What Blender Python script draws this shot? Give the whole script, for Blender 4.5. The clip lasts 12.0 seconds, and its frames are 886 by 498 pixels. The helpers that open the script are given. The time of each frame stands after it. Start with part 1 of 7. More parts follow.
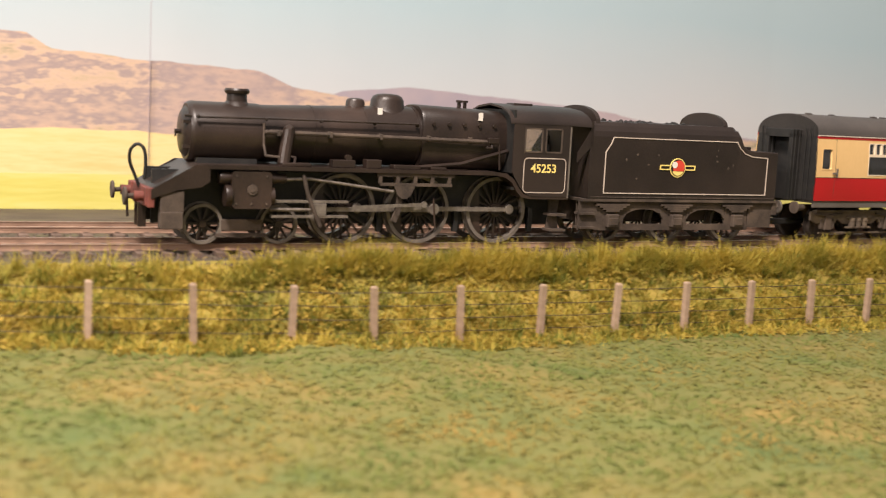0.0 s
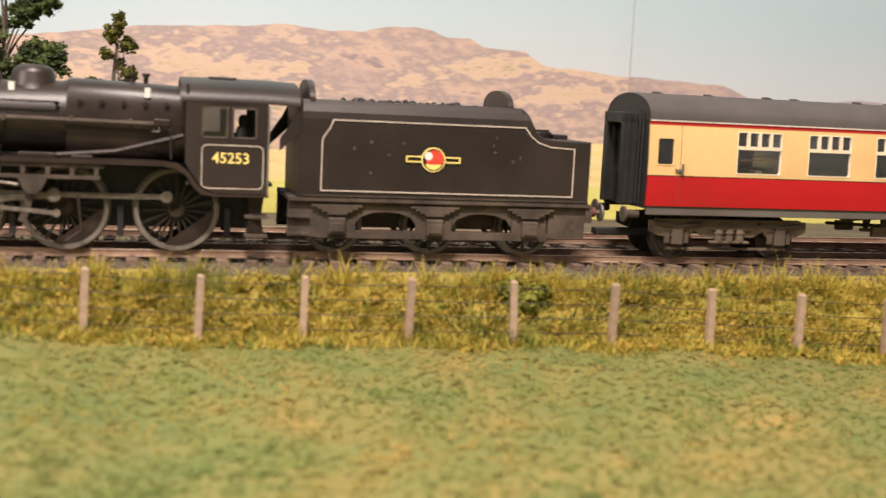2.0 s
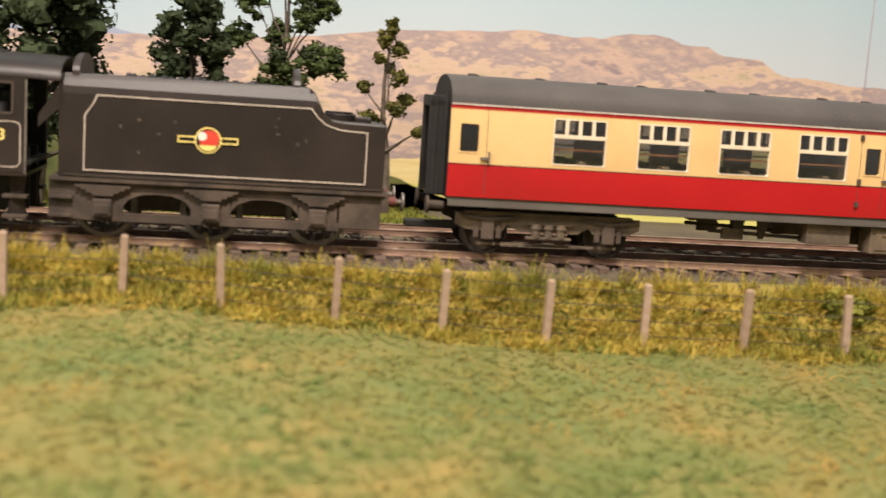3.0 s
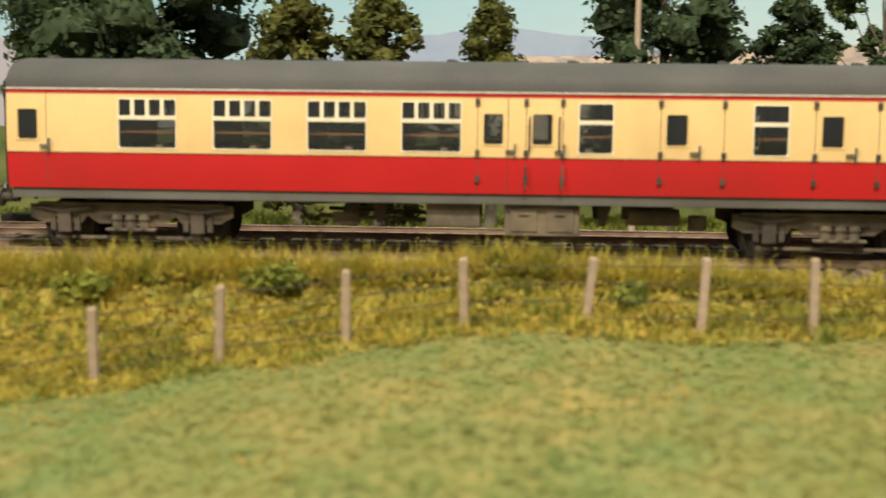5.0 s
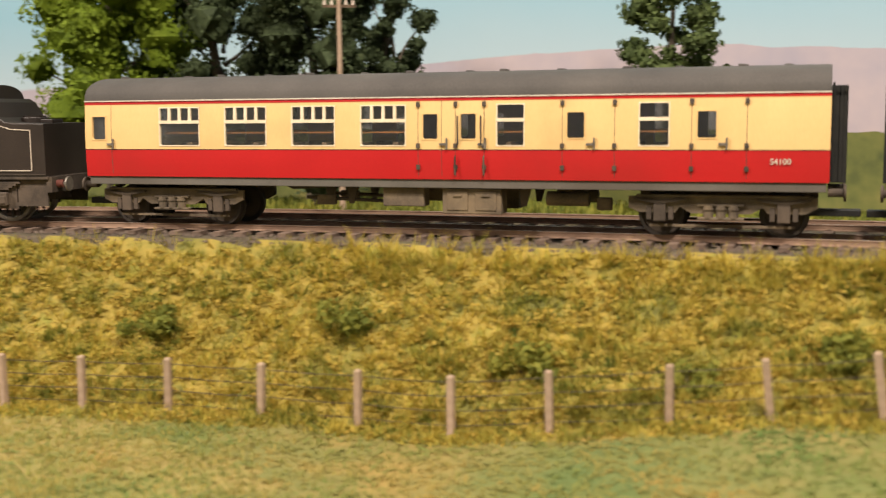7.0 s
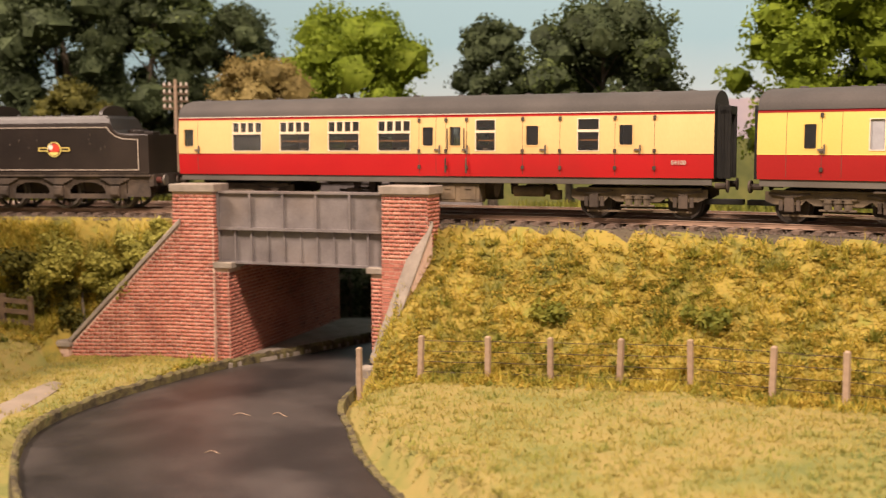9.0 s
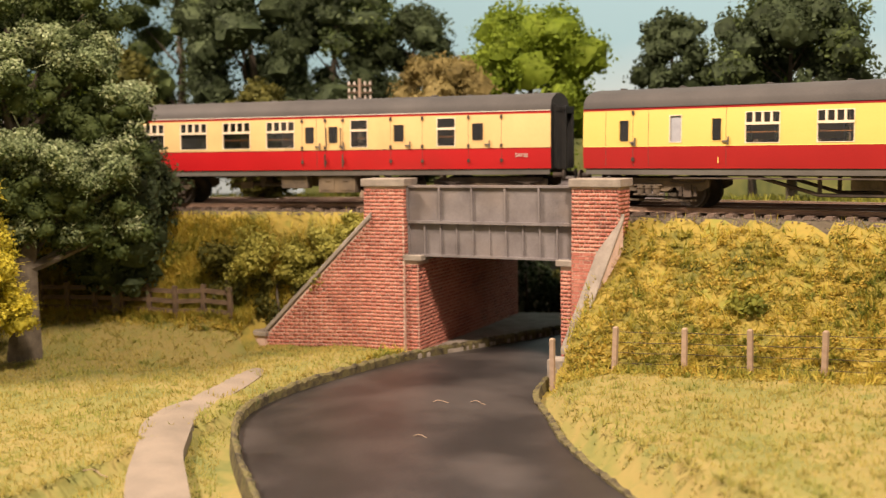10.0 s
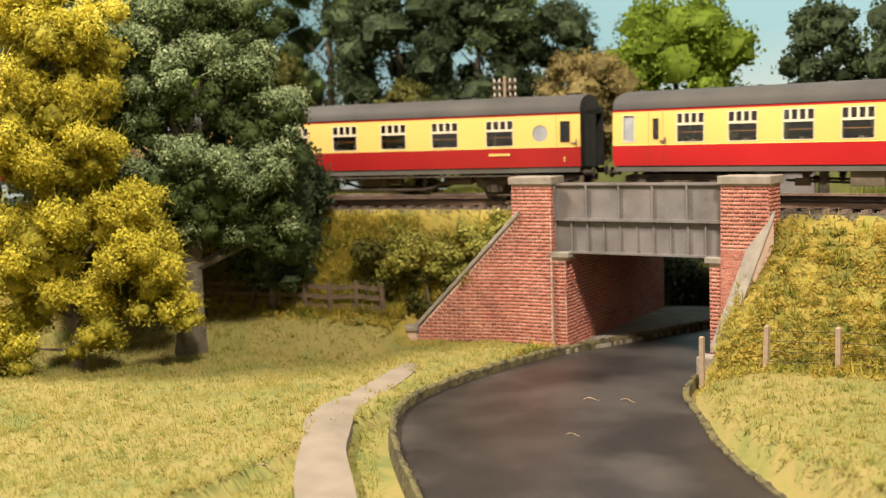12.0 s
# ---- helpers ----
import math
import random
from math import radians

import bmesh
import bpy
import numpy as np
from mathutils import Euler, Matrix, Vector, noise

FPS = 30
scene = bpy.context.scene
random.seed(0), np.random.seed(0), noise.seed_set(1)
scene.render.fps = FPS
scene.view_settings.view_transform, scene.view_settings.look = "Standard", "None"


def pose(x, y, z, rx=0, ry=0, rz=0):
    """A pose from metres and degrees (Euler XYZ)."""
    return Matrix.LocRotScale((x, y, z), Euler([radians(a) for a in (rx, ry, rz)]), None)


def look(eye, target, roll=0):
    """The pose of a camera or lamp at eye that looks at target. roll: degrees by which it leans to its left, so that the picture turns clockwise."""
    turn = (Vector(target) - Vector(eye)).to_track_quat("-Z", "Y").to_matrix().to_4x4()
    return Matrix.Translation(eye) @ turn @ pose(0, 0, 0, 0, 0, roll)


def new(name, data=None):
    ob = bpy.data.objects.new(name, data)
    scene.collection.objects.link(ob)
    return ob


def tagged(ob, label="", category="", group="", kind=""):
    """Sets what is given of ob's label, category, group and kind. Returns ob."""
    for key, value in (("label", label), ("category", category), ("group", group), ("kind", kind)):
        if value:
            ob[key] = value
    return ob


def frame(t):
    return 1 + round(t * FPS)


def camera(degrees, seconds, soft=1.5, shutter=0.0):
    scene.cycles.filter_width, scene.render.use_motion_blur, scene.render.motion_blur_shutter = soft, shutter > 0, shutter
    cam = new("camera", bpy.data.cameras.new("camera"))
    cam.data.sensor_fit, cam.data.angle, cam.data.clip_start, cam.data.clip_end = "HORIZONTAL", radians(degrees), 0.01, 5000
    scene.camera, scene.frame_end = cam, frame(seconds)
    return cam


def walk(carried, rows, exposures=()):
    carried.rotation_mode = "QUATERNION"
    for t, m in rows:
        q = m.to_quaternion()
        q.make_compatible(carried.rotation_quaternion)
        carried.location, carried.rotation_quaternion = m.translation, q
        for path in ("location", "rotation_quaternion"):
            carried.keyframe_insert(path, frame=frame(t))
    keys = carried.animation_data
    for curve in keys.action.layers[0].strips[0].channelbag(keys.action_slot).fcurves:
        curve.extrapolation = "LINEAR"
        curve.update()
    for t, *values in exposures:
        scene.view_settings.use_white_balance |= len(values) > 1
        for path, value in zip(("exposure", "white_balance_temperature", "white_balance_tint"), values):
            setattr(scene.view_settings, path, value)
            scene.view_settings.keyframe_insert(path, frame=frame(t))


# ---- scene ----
CAM_ROWS = [
    (0.0, 0.4263, -0.3951, 0.0448, -26.27, -7.11, 2.94), (0.5, 0.3808, -0.3775, 0.0450, -24.19, -7.27, 2.81),
    (1.0, 0.3438, -0.3698, 0.0459, -21.75, -7.42, 2.75), (1.5, 0.3091, -0.3650, 0.0465, -19.29, -7.39, 2.78),
    (2.0, 0.2781, -0.3608, 0.0441, -16.89, -7.48, 2.81), (2.5, 0.2491, -0.3544, 0.0428, -14.11, -7.54, 2.95),
    (2.7, 0.2327, -0.3547, 0.0442, -13.30, -7.70, 3.51), (4.3, 0.1459, -0.3306, 0.0438, -1.45, -8.41, 1.14),
    (4.5, 0.1300, -0.3284, 0.0413, -0.13, -8.15, 0.88), (5.0, 0.0831, -0.3269, 0.0392, 2.02, -7.54, 0.59),
    (5.5, 0.0353, -0.3302, 0.0386, 5.62, -7.40, 0.13), (6.0, -0.0070, -0.3410, 0.0393, 10.08, -7.56, -0.13),
    (6.5, -0.0512, -0.3576, 0.0370, 16.71, -7.21, -0.55), (6.7, -0.0621, -0.3638, 0.0363, 19.93, -7.02, -0.57),
    (8.3, -0.1704, -0.4369, 0.0397, 37.50, -6.94, -0.75), (8.5, -0.1809, -0.4465, 0.0360, 39.30, -6.51, -0.63),
    (9.0, -0.1971, -0.4632, 0.0316, 43.69, -5.68, -0.38), (9.5, -0.2036, -0.4769, 0.0296, 47.70, -5.54, -0.71),
    (10.0, -0.2077, -0.4831, 0.0275, 50.71, -5.42, -0.95), (10.5, -0.2131, -0.4955, 0.0338, 52.41, -6.28, -1.96),
    (11.0, -0.2118, -0.4956, 0.0380, 54.70, -6.56, -2.66), (11.5, -0.2089, -0.4932, 0.0298, 56.68, -5.79, -1.93),
    (12.0, -0.2032, -0.4928, 0.0360, 57.56, -6.14, -2.05)]
cam = camera(42.12, 12.0, soft=1.2, shutter=0.2)
cam.data.dof.use_dof = True
cam.data.dof.focus_distance = 0.44
cam.data.dof.aperture_fstop = 17.0
walk(cam, [(t, pose(x, y, z, 90 + p, 0, w) @ pose(0, 0, 0, 0, 0, r)) for t, x, y, z, w, p, r in CAM_ROWS],
     [(0.0, -0.08, 6600, 20), (2.7, -0.37, 6600, 18), (4.5, -0.48, 6450, 1), (5.5, -0.47, 6450, -1), (6.4, -0.45, 6500, 5), (8.4, -0.27, 7500, 26), (9.6, -0.2, 7500, 24), (10.8, -0.08, 6900, 12), (12.0, -0.08, 6700, 8)])

# ---- light: the layout's strip lamp above the front edge, and the pale room around ----
world = bpy.data.worlds.new("room_light")
scene.world = world
world.use_nodes = True
world.node_tree.nodes["Background"].inputs[0].default_value = (1.0, 0.93, 0.84, 1)
world.node_tree.nodes["Background"].inputs[1].default_value = 0.45


def area_lamp(name, eye, target, sx, sy, watts, colour):
    data = bpy.data.lights.new(name, "AREA")
    data.shape, data.size, data.size_y, data.energy, data.color = "RECTANGLE", sx, sy, watts, colour
    ob = new(name, data)
    ob.matrix_world = look(eye, target)
    return ob


area_lamp("strip_lamp", (-1.04, -0.78, 0.86), (-0.74, -0.22, -0.05), 0.20, 0.08, 25.5, (1.0, 0.92, 0.80))
area_lamp("strip_lamp", (0.16, -0.56, 1.02), (0.12, -0.08, 0.0), 0.26, 0.10, 36.0, (1.0, 0.92, 0.80))
scene.view_settings.exposure = 0.0

# ---- the line of the track, in plan ----
SG = np.linspace(-1.9, 1.6, 3501)
_k = np.clip(SG, -1.0, 1.0)
_kap = -0.2937 + 1.0315 * _k - 0.2738 * _k ** 2 - 0.1077 * _k ** 3
_ds = SG[1] - SG[0]
_i0 = int(np.argmin(abs(SG)))


def _run(a):
    c = np.concatenate([[0], np.cumsum((a[1:] + a[:-1]) / 2 * _ds)])
    return c - c[_i0]


TH = _run(_kap)
TX, TY = _run(np.cos(TH)), _run(np.sin(TH))


def on_line(s, off=0.0):
    x, y, th = (float(np.interp(s, SG, a)) for a in (TX, TY, TH))
    return x - math.sin(th) * off, y + math.cos(th) * off, th


def line_pose(s, off=0.0, z=0.0):
    x, y, th = on_line(s, off)
    return pose(x, y, z, 0, 0, math.degrees(th))


def s_off(px, py):
    """Distance along the line and to its side, for arrays of plan points."""
    sub = slice(None, None, 8)
    tx, ty, th, sg = TX[sub], TY[sub], TH[sub], SG[sub]
    s_out, o_out = np.empty(len(px)), np.empty(len(px))
    for a in range(0, len(px), 20000):
        b = slice(a, a + 20000)
        i = ((px[b, None] - tx) ** 2 + (py[b, None] - ty) ** 2).argmin(1)
        dx, dy = px[b] - tx[i], py[b] - ty[i]
        s_out[b] = sg[i] + dx * np.cos(th[i]) + dy * np.sin(th[i])
        o_out[b] = -dx * np.sin(th[i]) + dy * np.cos(th[i])
    return s_out, o_out


RAIL_Z = -0.004
FENCE_S = [-0.6, -0.5, -0.4, -0.2, 0.0, 0.05, 0.1, 0.2, 0.35, 0.5, 0.6]
FENCE_OFF = [-0.072, -0.068, -0.073, -0.075, -0.074, -0.062, -0.054, -0.048, -0.047, -0.055, -0.056]
TOP_S = [-0.8, -0.578, -0.549, -0.49, -0.431, -0.312, -0.216, -0.152, -0.097, -0.036, 0.023, 0.08, 0.2, 0.3, 0.42, 0.56, 0.8]
TOP_Z = [-0.055, -0.055, -0.0485, -0.0455, -0.0414, -0.0385, -0.0385, -0.031, -0.024, -0.0137, -0.0041, 0.0017, 0.0022, -0.005, -0.0058, -0.0111, -0.013]
ROAD_L = [(-0.655, 0.10), (-0.6385, 0.0), (-0.634, -0.06), (-0.6325, -0.120), (-0.6285, -0.175), (-0.602, -0.249), (-0.562, -0.288), (-0.47, -0.33), (-0.36, -0.375), (-0.2, -0.42)]
ROAD_R = [on_line(-0.5925, 0.11)[:2], on_line(-0.5925, 0.04)[:2], on_line(-0.5925, -0.02)[:2], (-0.574, -0.115), (-0.541, -0.164), (-0.505, -0.192), (-0.463, -0.22), (-0.37, -0.265), (-0.28, -0.30), (-0.12, -0.35)]
PATH_C = [(-0.645, -0.232), (-0.62, -0.262), (-0.594, -0.296), (-0.560, -0.318), (-0.524, -0.337), (-0.45, -0.37), (-0.36, -0.41)]
ROAD_Z = -0.0755


def smooth_line(pts, n=60):
    """A smooth curve through plan points (Catmull-Rom)."""
    p = [2 * Vector(pts[0]) - Vector(pts[1])] + [Vector(q) for q in pts] + [2 * Vector(pts[-1]) - Vector(pts[-2])]
    out = []
    m = len(pts) - 1
    for i in range(n + 1):
        u = i / n * m
        k = min(int(u), m - 1)
        f = u - k
        a, b, c, d = p[k:k + 4]
        out.append(0.5 * ((2 * b) + (c - a) * f + (2 * a - 5 * b + 4 * c - d) * f * f + (3 * b - a - 3 * c + d) * f ** 3))
    return out


RL, RR = smooth_line(ROAD_L), smooth_line(ROAD_R)
ROAD_MID = np.array([((a + b) / 2)[:] for a, b in zip(RL, RR)])
ROAD_HALF = np.array([(a - b).length / 2 for a, b in zip(RL, RR)])


def bumps(x, y, size, seed=0.0):
    r = np.random.RandomState(int(seed) + 5)
    z = np.zeros_like(x)
    for k in range(7):
        a, ph, f = r.uniform(0, 6.28), r.uniform(0, 6.28), r.uniform(0.6, 1.7)
        z += np.sin((x * math.cos(a) + y * math.sin(a)) * f * 6.28 / size + ph)
    return z / 7


def ground_height(px, py):
    s, off = s_off(px, py)
    fo = np.interp(s, FENCE_S, FENCE_OFF)
    zb = np.interp(s, TOP_S, TOP_Z) - 0.0180
    left = s < -0.68
    fo = np.where(left, -0.047, fo)
    zb = np.where(left, -0.058, zb)
    z = np.full_like(px, -0.0078)
    u = np.clip((-0.0235 - off) / (-0.0235 - fo), 0, 1)
    # the bank starts steep at the ballast and flattens towards the fence
    z = np.where(off < -0.0235, -0.0078 + (zb + 0.0078) * (u * 1.25 - 0.25 * u * u) * (1 / 1.0), z)
    z = np.where(off < fo, zb - 0.03 * np.clip(fo - off, 0, 0.25), z)
    z = np.where(left & (off < fo), zb - 0.0145 * np.clip((fo - off) / 0.045, 0, 1), z)
    # ground is held back by the two wing walls
    ow = np.interp(s, [-0.752, -0.692], [-0.037, -0.0262])
    wz = np.interp(s, [-0.748, -0.692], [-0.067, -0.012])
    wing_l = (s > -0.754) & (s < -0.682) & (off < -0.0235)
    z = np.where(wing_l, np.where(off < ow, -0.0722, np.minimum(z, wz + np.clip(off - ow, 0, 1) * 4.2)), z)
    z = np.where((s > -0.700) & (s < -0.60) & (off < -0.0215) & (off > -0.085), np.minimum(z, -0.0722), z)
    sw = np.interp(off, [-0.052, -0.031], [-0.579, -0.5645])
    z = np.where((s > -0.60) & (s < sw) & (off < -0.0235) & (off > -0.056), np.minimum(z, -0.0745), z)
    z = np.where(off > 0.072, -0.0078 - 0.06 * (off - 0.072), z)
    z = np.where(off < -0.026, z + bumps(px, py, 0.045, 1) * 0.0014 + bumps(px, py, 0.11, 2) * 0.002, z)
    crest = np.interp(s, [-0.14, -0.07, 0.14, 0.19, 0.50, 0.56, 0.95], [0, 1, 1, 0.1, 0.1, 1, 1])
    z = z + 0.0042 * crest * np.exp(-((off + 0.0305) / 0.0042) ** 2) * (0.75 + 0.5 * bumps(px, py, 0.03, 6))
    z = np.where((off < -0.029) & (off > fo + 0.002), z + bumps(px, py, 0.017, 3) * 0.0022 + bumps(px, py, 0.009, 4) * 0.0009, z)
    # the cutting of the lane under the line, and the lane's own bed
    cut = (s > -0.684) & (s < -0.584) & (off > -0.036)
    z = np.where(cut, ROAD_Z - 0.003, z)
    d = np.full(len(px), 9.0)
    for (mx, my), h in zip(ROAD_MID, ROAD_HALF):
        d = np.minimum(d, np.hypot(px - mx, py - my) - h)
    low = np.clip((d - 0.001) / 0.004, 0, 1)
    z = np.where(off < -0.02, np.minimum(z, (ROAD_Z - 0.003) * (1 - low) + z * low) * (low < 1) + z * (low >= 1), z)
    z = np.where((d < 0.001), np.minimum(z, ROAD_Z - 0.003), z)
    return z, s, off, d


# ---- materials ----
def mat(name, c1, c2, rough=0.6, metal=0.0, size=0.004, fine=0.0006, bump=0.15, grime_or_sheen=None, grime_or_sheen_amount=0.0, spec=0.4, island=0.0, ob_random=0.0, coord="Object", up=0.0, through_light=0.0, stretch=None):
    """Two tones mixed by noise at two scales, with fine relief; a third tone in stains, on the road as painted sheen.
    """
    m = bpy.data.materials.new(name)
    m.use_nodes = True
    nt = m.node_tree
    b = nt.nodes["Principled BSDF"]
    L = nt.links.new
    tc = nt.nodes.new("ShaderNodeTexCoord")
    n1 = nt.nodes.new("ShaderNodeTexNoise")
    n1.inputs["Scale"].default_value, n1.inputs["Detail"].default_value = 1 / size, 5
    n2 = nt.nodes.new("ShaderNodeTexNoise")
    n2.inputs["Scale"].default_value, n2.inputs["Detail"].default_value = 1 / fine, 3
    place = tc.outputs[coord]
    if stretch:
        mp = nt.nodes.new("ShaderNodeMapping")
        mp.inputs["Scale"].default_value = stretch
        L(place, mp.inputs["Vector"])
        place = mp.outputs[0]
    L(place, n1.inputs["Vector"])
    L(place, n2.inputs["Vector"])
    add = nt.nodes.new("ShaderNodeMath")
    add.operation = "MULTIPLY_ADD"
    L(n2.outputs[0], add.inputs[0])
    add.inputs[1].default_value = 0.45
    L(n1.outputs[0], add.inputs[2])
    last = add
    for amount, node, out in ((island, "ShaderNodeNewGeometry", "Random Per Island"), (ob_random, "ShaderNodeObjectInfo", "Random")):
        if amount:
            src = nt.nodes.new(node)
            k = nt.nodes.new("ShaderNodeMath")
            k.operation = "MULTIPLY_ADD"
            L(src.outputs[out], k.inputs[0])
            k.inputs[1].default_value = amount
            L(last.outputs[0], k.inputs[2])
            last = k
    ramp = nt.nodes.new("ShaderNodeValToRGB")
    mid = 0.72 + 0.5 * (island + ob_random)
    wide = 0.24 + 0.35 * (island + ob_random)
    top = mid + wide
    sc = nt.nodes.new("ShaderNodeMapRange")
    sc.inputs[1].default_value, sc.inputs[2].default_value = mid - wide, top
    L(last.outputs[0], sc.inputs[0])
    L(sc.outputs[0], ramp.inputs[0])
    cols = [c1, c2] if not isinstance(c2, list) else [c1] + c2
    while len(ramp.color_ramp.elements) < len(cols):
        ramp.color_ramp.elements.new(0.5)
    for i, c in enumerate(cols):
        ramp.color_ramp.elements[i].position = i / (len(cols) - 1)
        ramp.color_ramp.elements[i].color = (*c, 1)
    col = ramp.outputs[0]
    if grime_or_sheen:
        n3 = nt.nodes.new("ShaderNodeTexNoise")
        n3.inputs["Scale"].default_value, n3.inputs["Detail"].default_value = 0.45 / size, 7
        L(tc.outputs[coord], n3.inputs["Vector"])
        r3 = nt.nodes.new("ShaderNodeMapRange")
        r3.inputs[1].default_value, r3.inputs[2].default_value, r3.inputs[4].default_value = 0.5, 0.72, grime_or_sheen_amount
        L(n3.outputs[0], r3.inputs[0])
        mx = nt.nodes.new("ShaderNodeMix")
        mx.data_type = "RGBA"
        L(r3.outputs[0], mx.inputs[0])
        L(col, mx.inputs[6])
        mx.inputs[7].default_value = (*grime_or_sheen, 1)
        col = mx.outputs[2]
    L(col, b.inputs["Base Color"])
    b.inputs["Roughness"].default_value, b.inputs["Metallic"].default_value = rough, metal
    b.inputs["Specular IOR Level"].default_value = spec
    if up:
        # fine blades shade softly, as a pile of fibres does
        geo = nt.nodes.new("ShaderNodeNewGeometry")
        k1 = nt.nodes.new("ShaderNodeVectorMath")
        k1.operation = "SCALE"
        k1.inputs["Scale"].default_value = 1 - up
        L(geo.outputs["Normal"], k1.inputs[0])
        k2 = nt.nodes.new("ShaderNodeVectorMath")
        k2.operation = "ADD"
        k2.inputs[1].default_value = (0, 0, up)
        L(k1.outputs[0], k2.inputs[0])
        k3 = nt.nodes.new("ShaderNodeVectorMath")
        k3.operation = "NORMALIZE"
        L(k2.outputs[0], k3.inputs[0])
        L(k3.outputs[0], b.inputs["Normal"])
    if through_light:
        # thin blades and leaves let light through
        tl = nt.nodes.new("ShaderNodeBsdfTranslucent")
        L(col, tl.inputs["Color"])
        ms = nt.nodes.new("ShaderNodeMixShader")
        ms.inputs[0].default_value = through_light
        L(b.outputs[0], ms.inputs[1])
        L(tl.outputs[0], ms.inputs[2])
        L(ms.outputs[0], nt.nodes["Material Output"].inputs[0])
    if bump:
        bp = nt.nodes.new("ShaderNodeBump")
        bp.inputs["Strength"].default_value, bp.inputs["Distance"].default_value = bump, 0.0004
        L(n2.outputs[0], bp.inputs["Height"])
        L(bp.outputs[0], b.inputs["Normal"])
    return m


M = {}
M["black"] = mat("weathered_black_paint", (0.0115, 0.0072, 0.0056), (0.031, 0.0200, 0.0152), 0.40, grime_or_sheen=(0.070, 0.044, 0.033), grime_or_sheen_amount=0.5, size=0.012, stretch=(1.0, 1.0, 0.5))
M["cabblack"] = mat("satin_black_paint", (0.0125, 0.0085, 0.007), (0.027, 0.0185, 0.015), 0.46, grime_or_sheen=(0.050, 0.034, 0.027), grime_or_sheen_amount=0.35, size=0.02)
M["frame"] = mat("dusty_underframe", (0.030, 0.022, 0.017), (0.080, 0.058, 0.043), 0.8, grime_or_sheen=(0.155, 0.110, 0.078), grime_or_sheen_amount=0.5, size=0.006)
M["bogie"] = mat("rust_dusted_bogie", (0.06, 0.045, 0.033), (0.15, 0.112, 0.075), 0.85, grime_or_sheen=(0.24, 0.17, 0.10), grime_or_sheen_amount=0.7, size=0.006)
M["steel"] = mat("oily_steel", (0.12, 0.10, 0.085), (0.27, 0.235, 0.20), 0.42, 0.5, size=0.003)
M["solebar"] = mat("dusty_grey_solebar", (0.075, 0.066, 0.057), (0.135, 0.120, 0.105), 0.75, size=0.02, grime_or_sheen=(0.06, 0.045, 0.034), grime_or_sheen_amount=0.6)
M["wheel"] = mat("grimy_coach_wheel", (0.022, 0.017, 0.014), (0.055, 0.042, 0.034), 0.7)
M["tyre"] = mat("dull_steel_tyre", (0.10, 0.085, 0.07), (0.22, 0.19, 0.16), 0.5, 0.3, size=0.004)
M["line"] = mat("cream_lining", (0.42, 0.34, 0.28), (0.58, 0.50, 0.42), 0.6)
M["yellow"] = mat("pale_yellow_transfer", (0.75, 0.58, 0.16), (0.85, 0.68, 0.22), 0.55)
M["red"] = mat("transfer_red", (0.55, 0.04, 0.02), (0.65, 0.07, 0.04), 0.55)
M["white"] = mat("off_white", (0.62, 0.58, 0.52), (0.75, 0.71, 0.65), 0.6)
M["bufred"] = mat("dirty_red_buffer_beam", (0.09, 0.025, 0.018), (0.20, 0.055, 0.04), 0.7, grime_or_sheen=(0.05, 0.035, 0.03), grime_or_sheen_amount=0.6)
M["cream"] = mat("warm_cream_paint", (0.64, 0.41, 0.175), (0.71, 0.47, 0.21), 0.48, size=0.012, bump=0.05, grime_or_sheen=(0.44, 0.26, 0.12), grime_or_sheen_amount=0.45, stretch=(1.0, 1.0, 0.35))
M["crimson"] = mat("bright_crimson_paint", (0.40, 0.007, 0.010), (0.47, 0.011, 0.013), 0.45, size=0.02, bump=0.05, grime_or_sheen=(0.27, 0.014, 0.012), grime_or_sheen_amount=0.5, stretch=(0.6, 1.0, 1.0))
M["cream2"] = mat("yellow_cream_paint", (0.68, 0.45, 0.125), (0.74, 0.50, 0.155), 0.40, size=0.03, bump=0.03)
M["crimson2"] = mat("dark_crimson_paint", (0.28, 0.010, 0.011), (0.35, 0.014, 0.014), 0.40, size=0.03, bump=0.03)
M["roof"] = mat("matt_grey_roof", (0.045, 0.040, 0.037), (0.080, 0.070, 0.063), 0.75, size=0.03, grime_or_sheen=(0.14, 0.12, 0.10), grime_or_sheen_amount=0.35)
# gangway black; the loco's main frame and hangers take it as painted shade
M["gangway"] = mat("black_gangway_and_shade", (0.008, 0.008, 0.008), (0.022, 0.020, 0.018), 0.6)
M["framegold"] = mat("cream_window_frame", (0.62, 0.50, 0.35), (0.72, 0.60, 0.45), 0.45)
M["inside"] = mat("coach_interior", (0.16, 0.10, 0.065), (0.30, 0.20, 0.13), 0.7)
# orange of the painted reflection lines in the coach windows
M["wood"] = mat("orange_reflection", (0.42, 0.16, 0.04), (0.55, 0.22, 0.06), 0.4)
M["frosted"] = mat("frosted_glass", (0.27, 0.27, 0.29), (0.36, 0.36, 0.385), 0.35)
M["rail"] = mat("rusty_rail", (0.17, 0.10, 0.068), (0.34, 0.22, 0.155), 0.65, 0.1, size=0.01)
M["railtop"] = mat("polished_rail_head", (0.45, 0.38, 0.33), (0.62, 0.55, 0.49), 0.28, 0.9, size=0.02)
M["sleeper"] = mat("brown_sleeper", (0.075, 0.048, 0.035), (0.20, 0.135, 0.10), 0.85, ob_random=0.4)
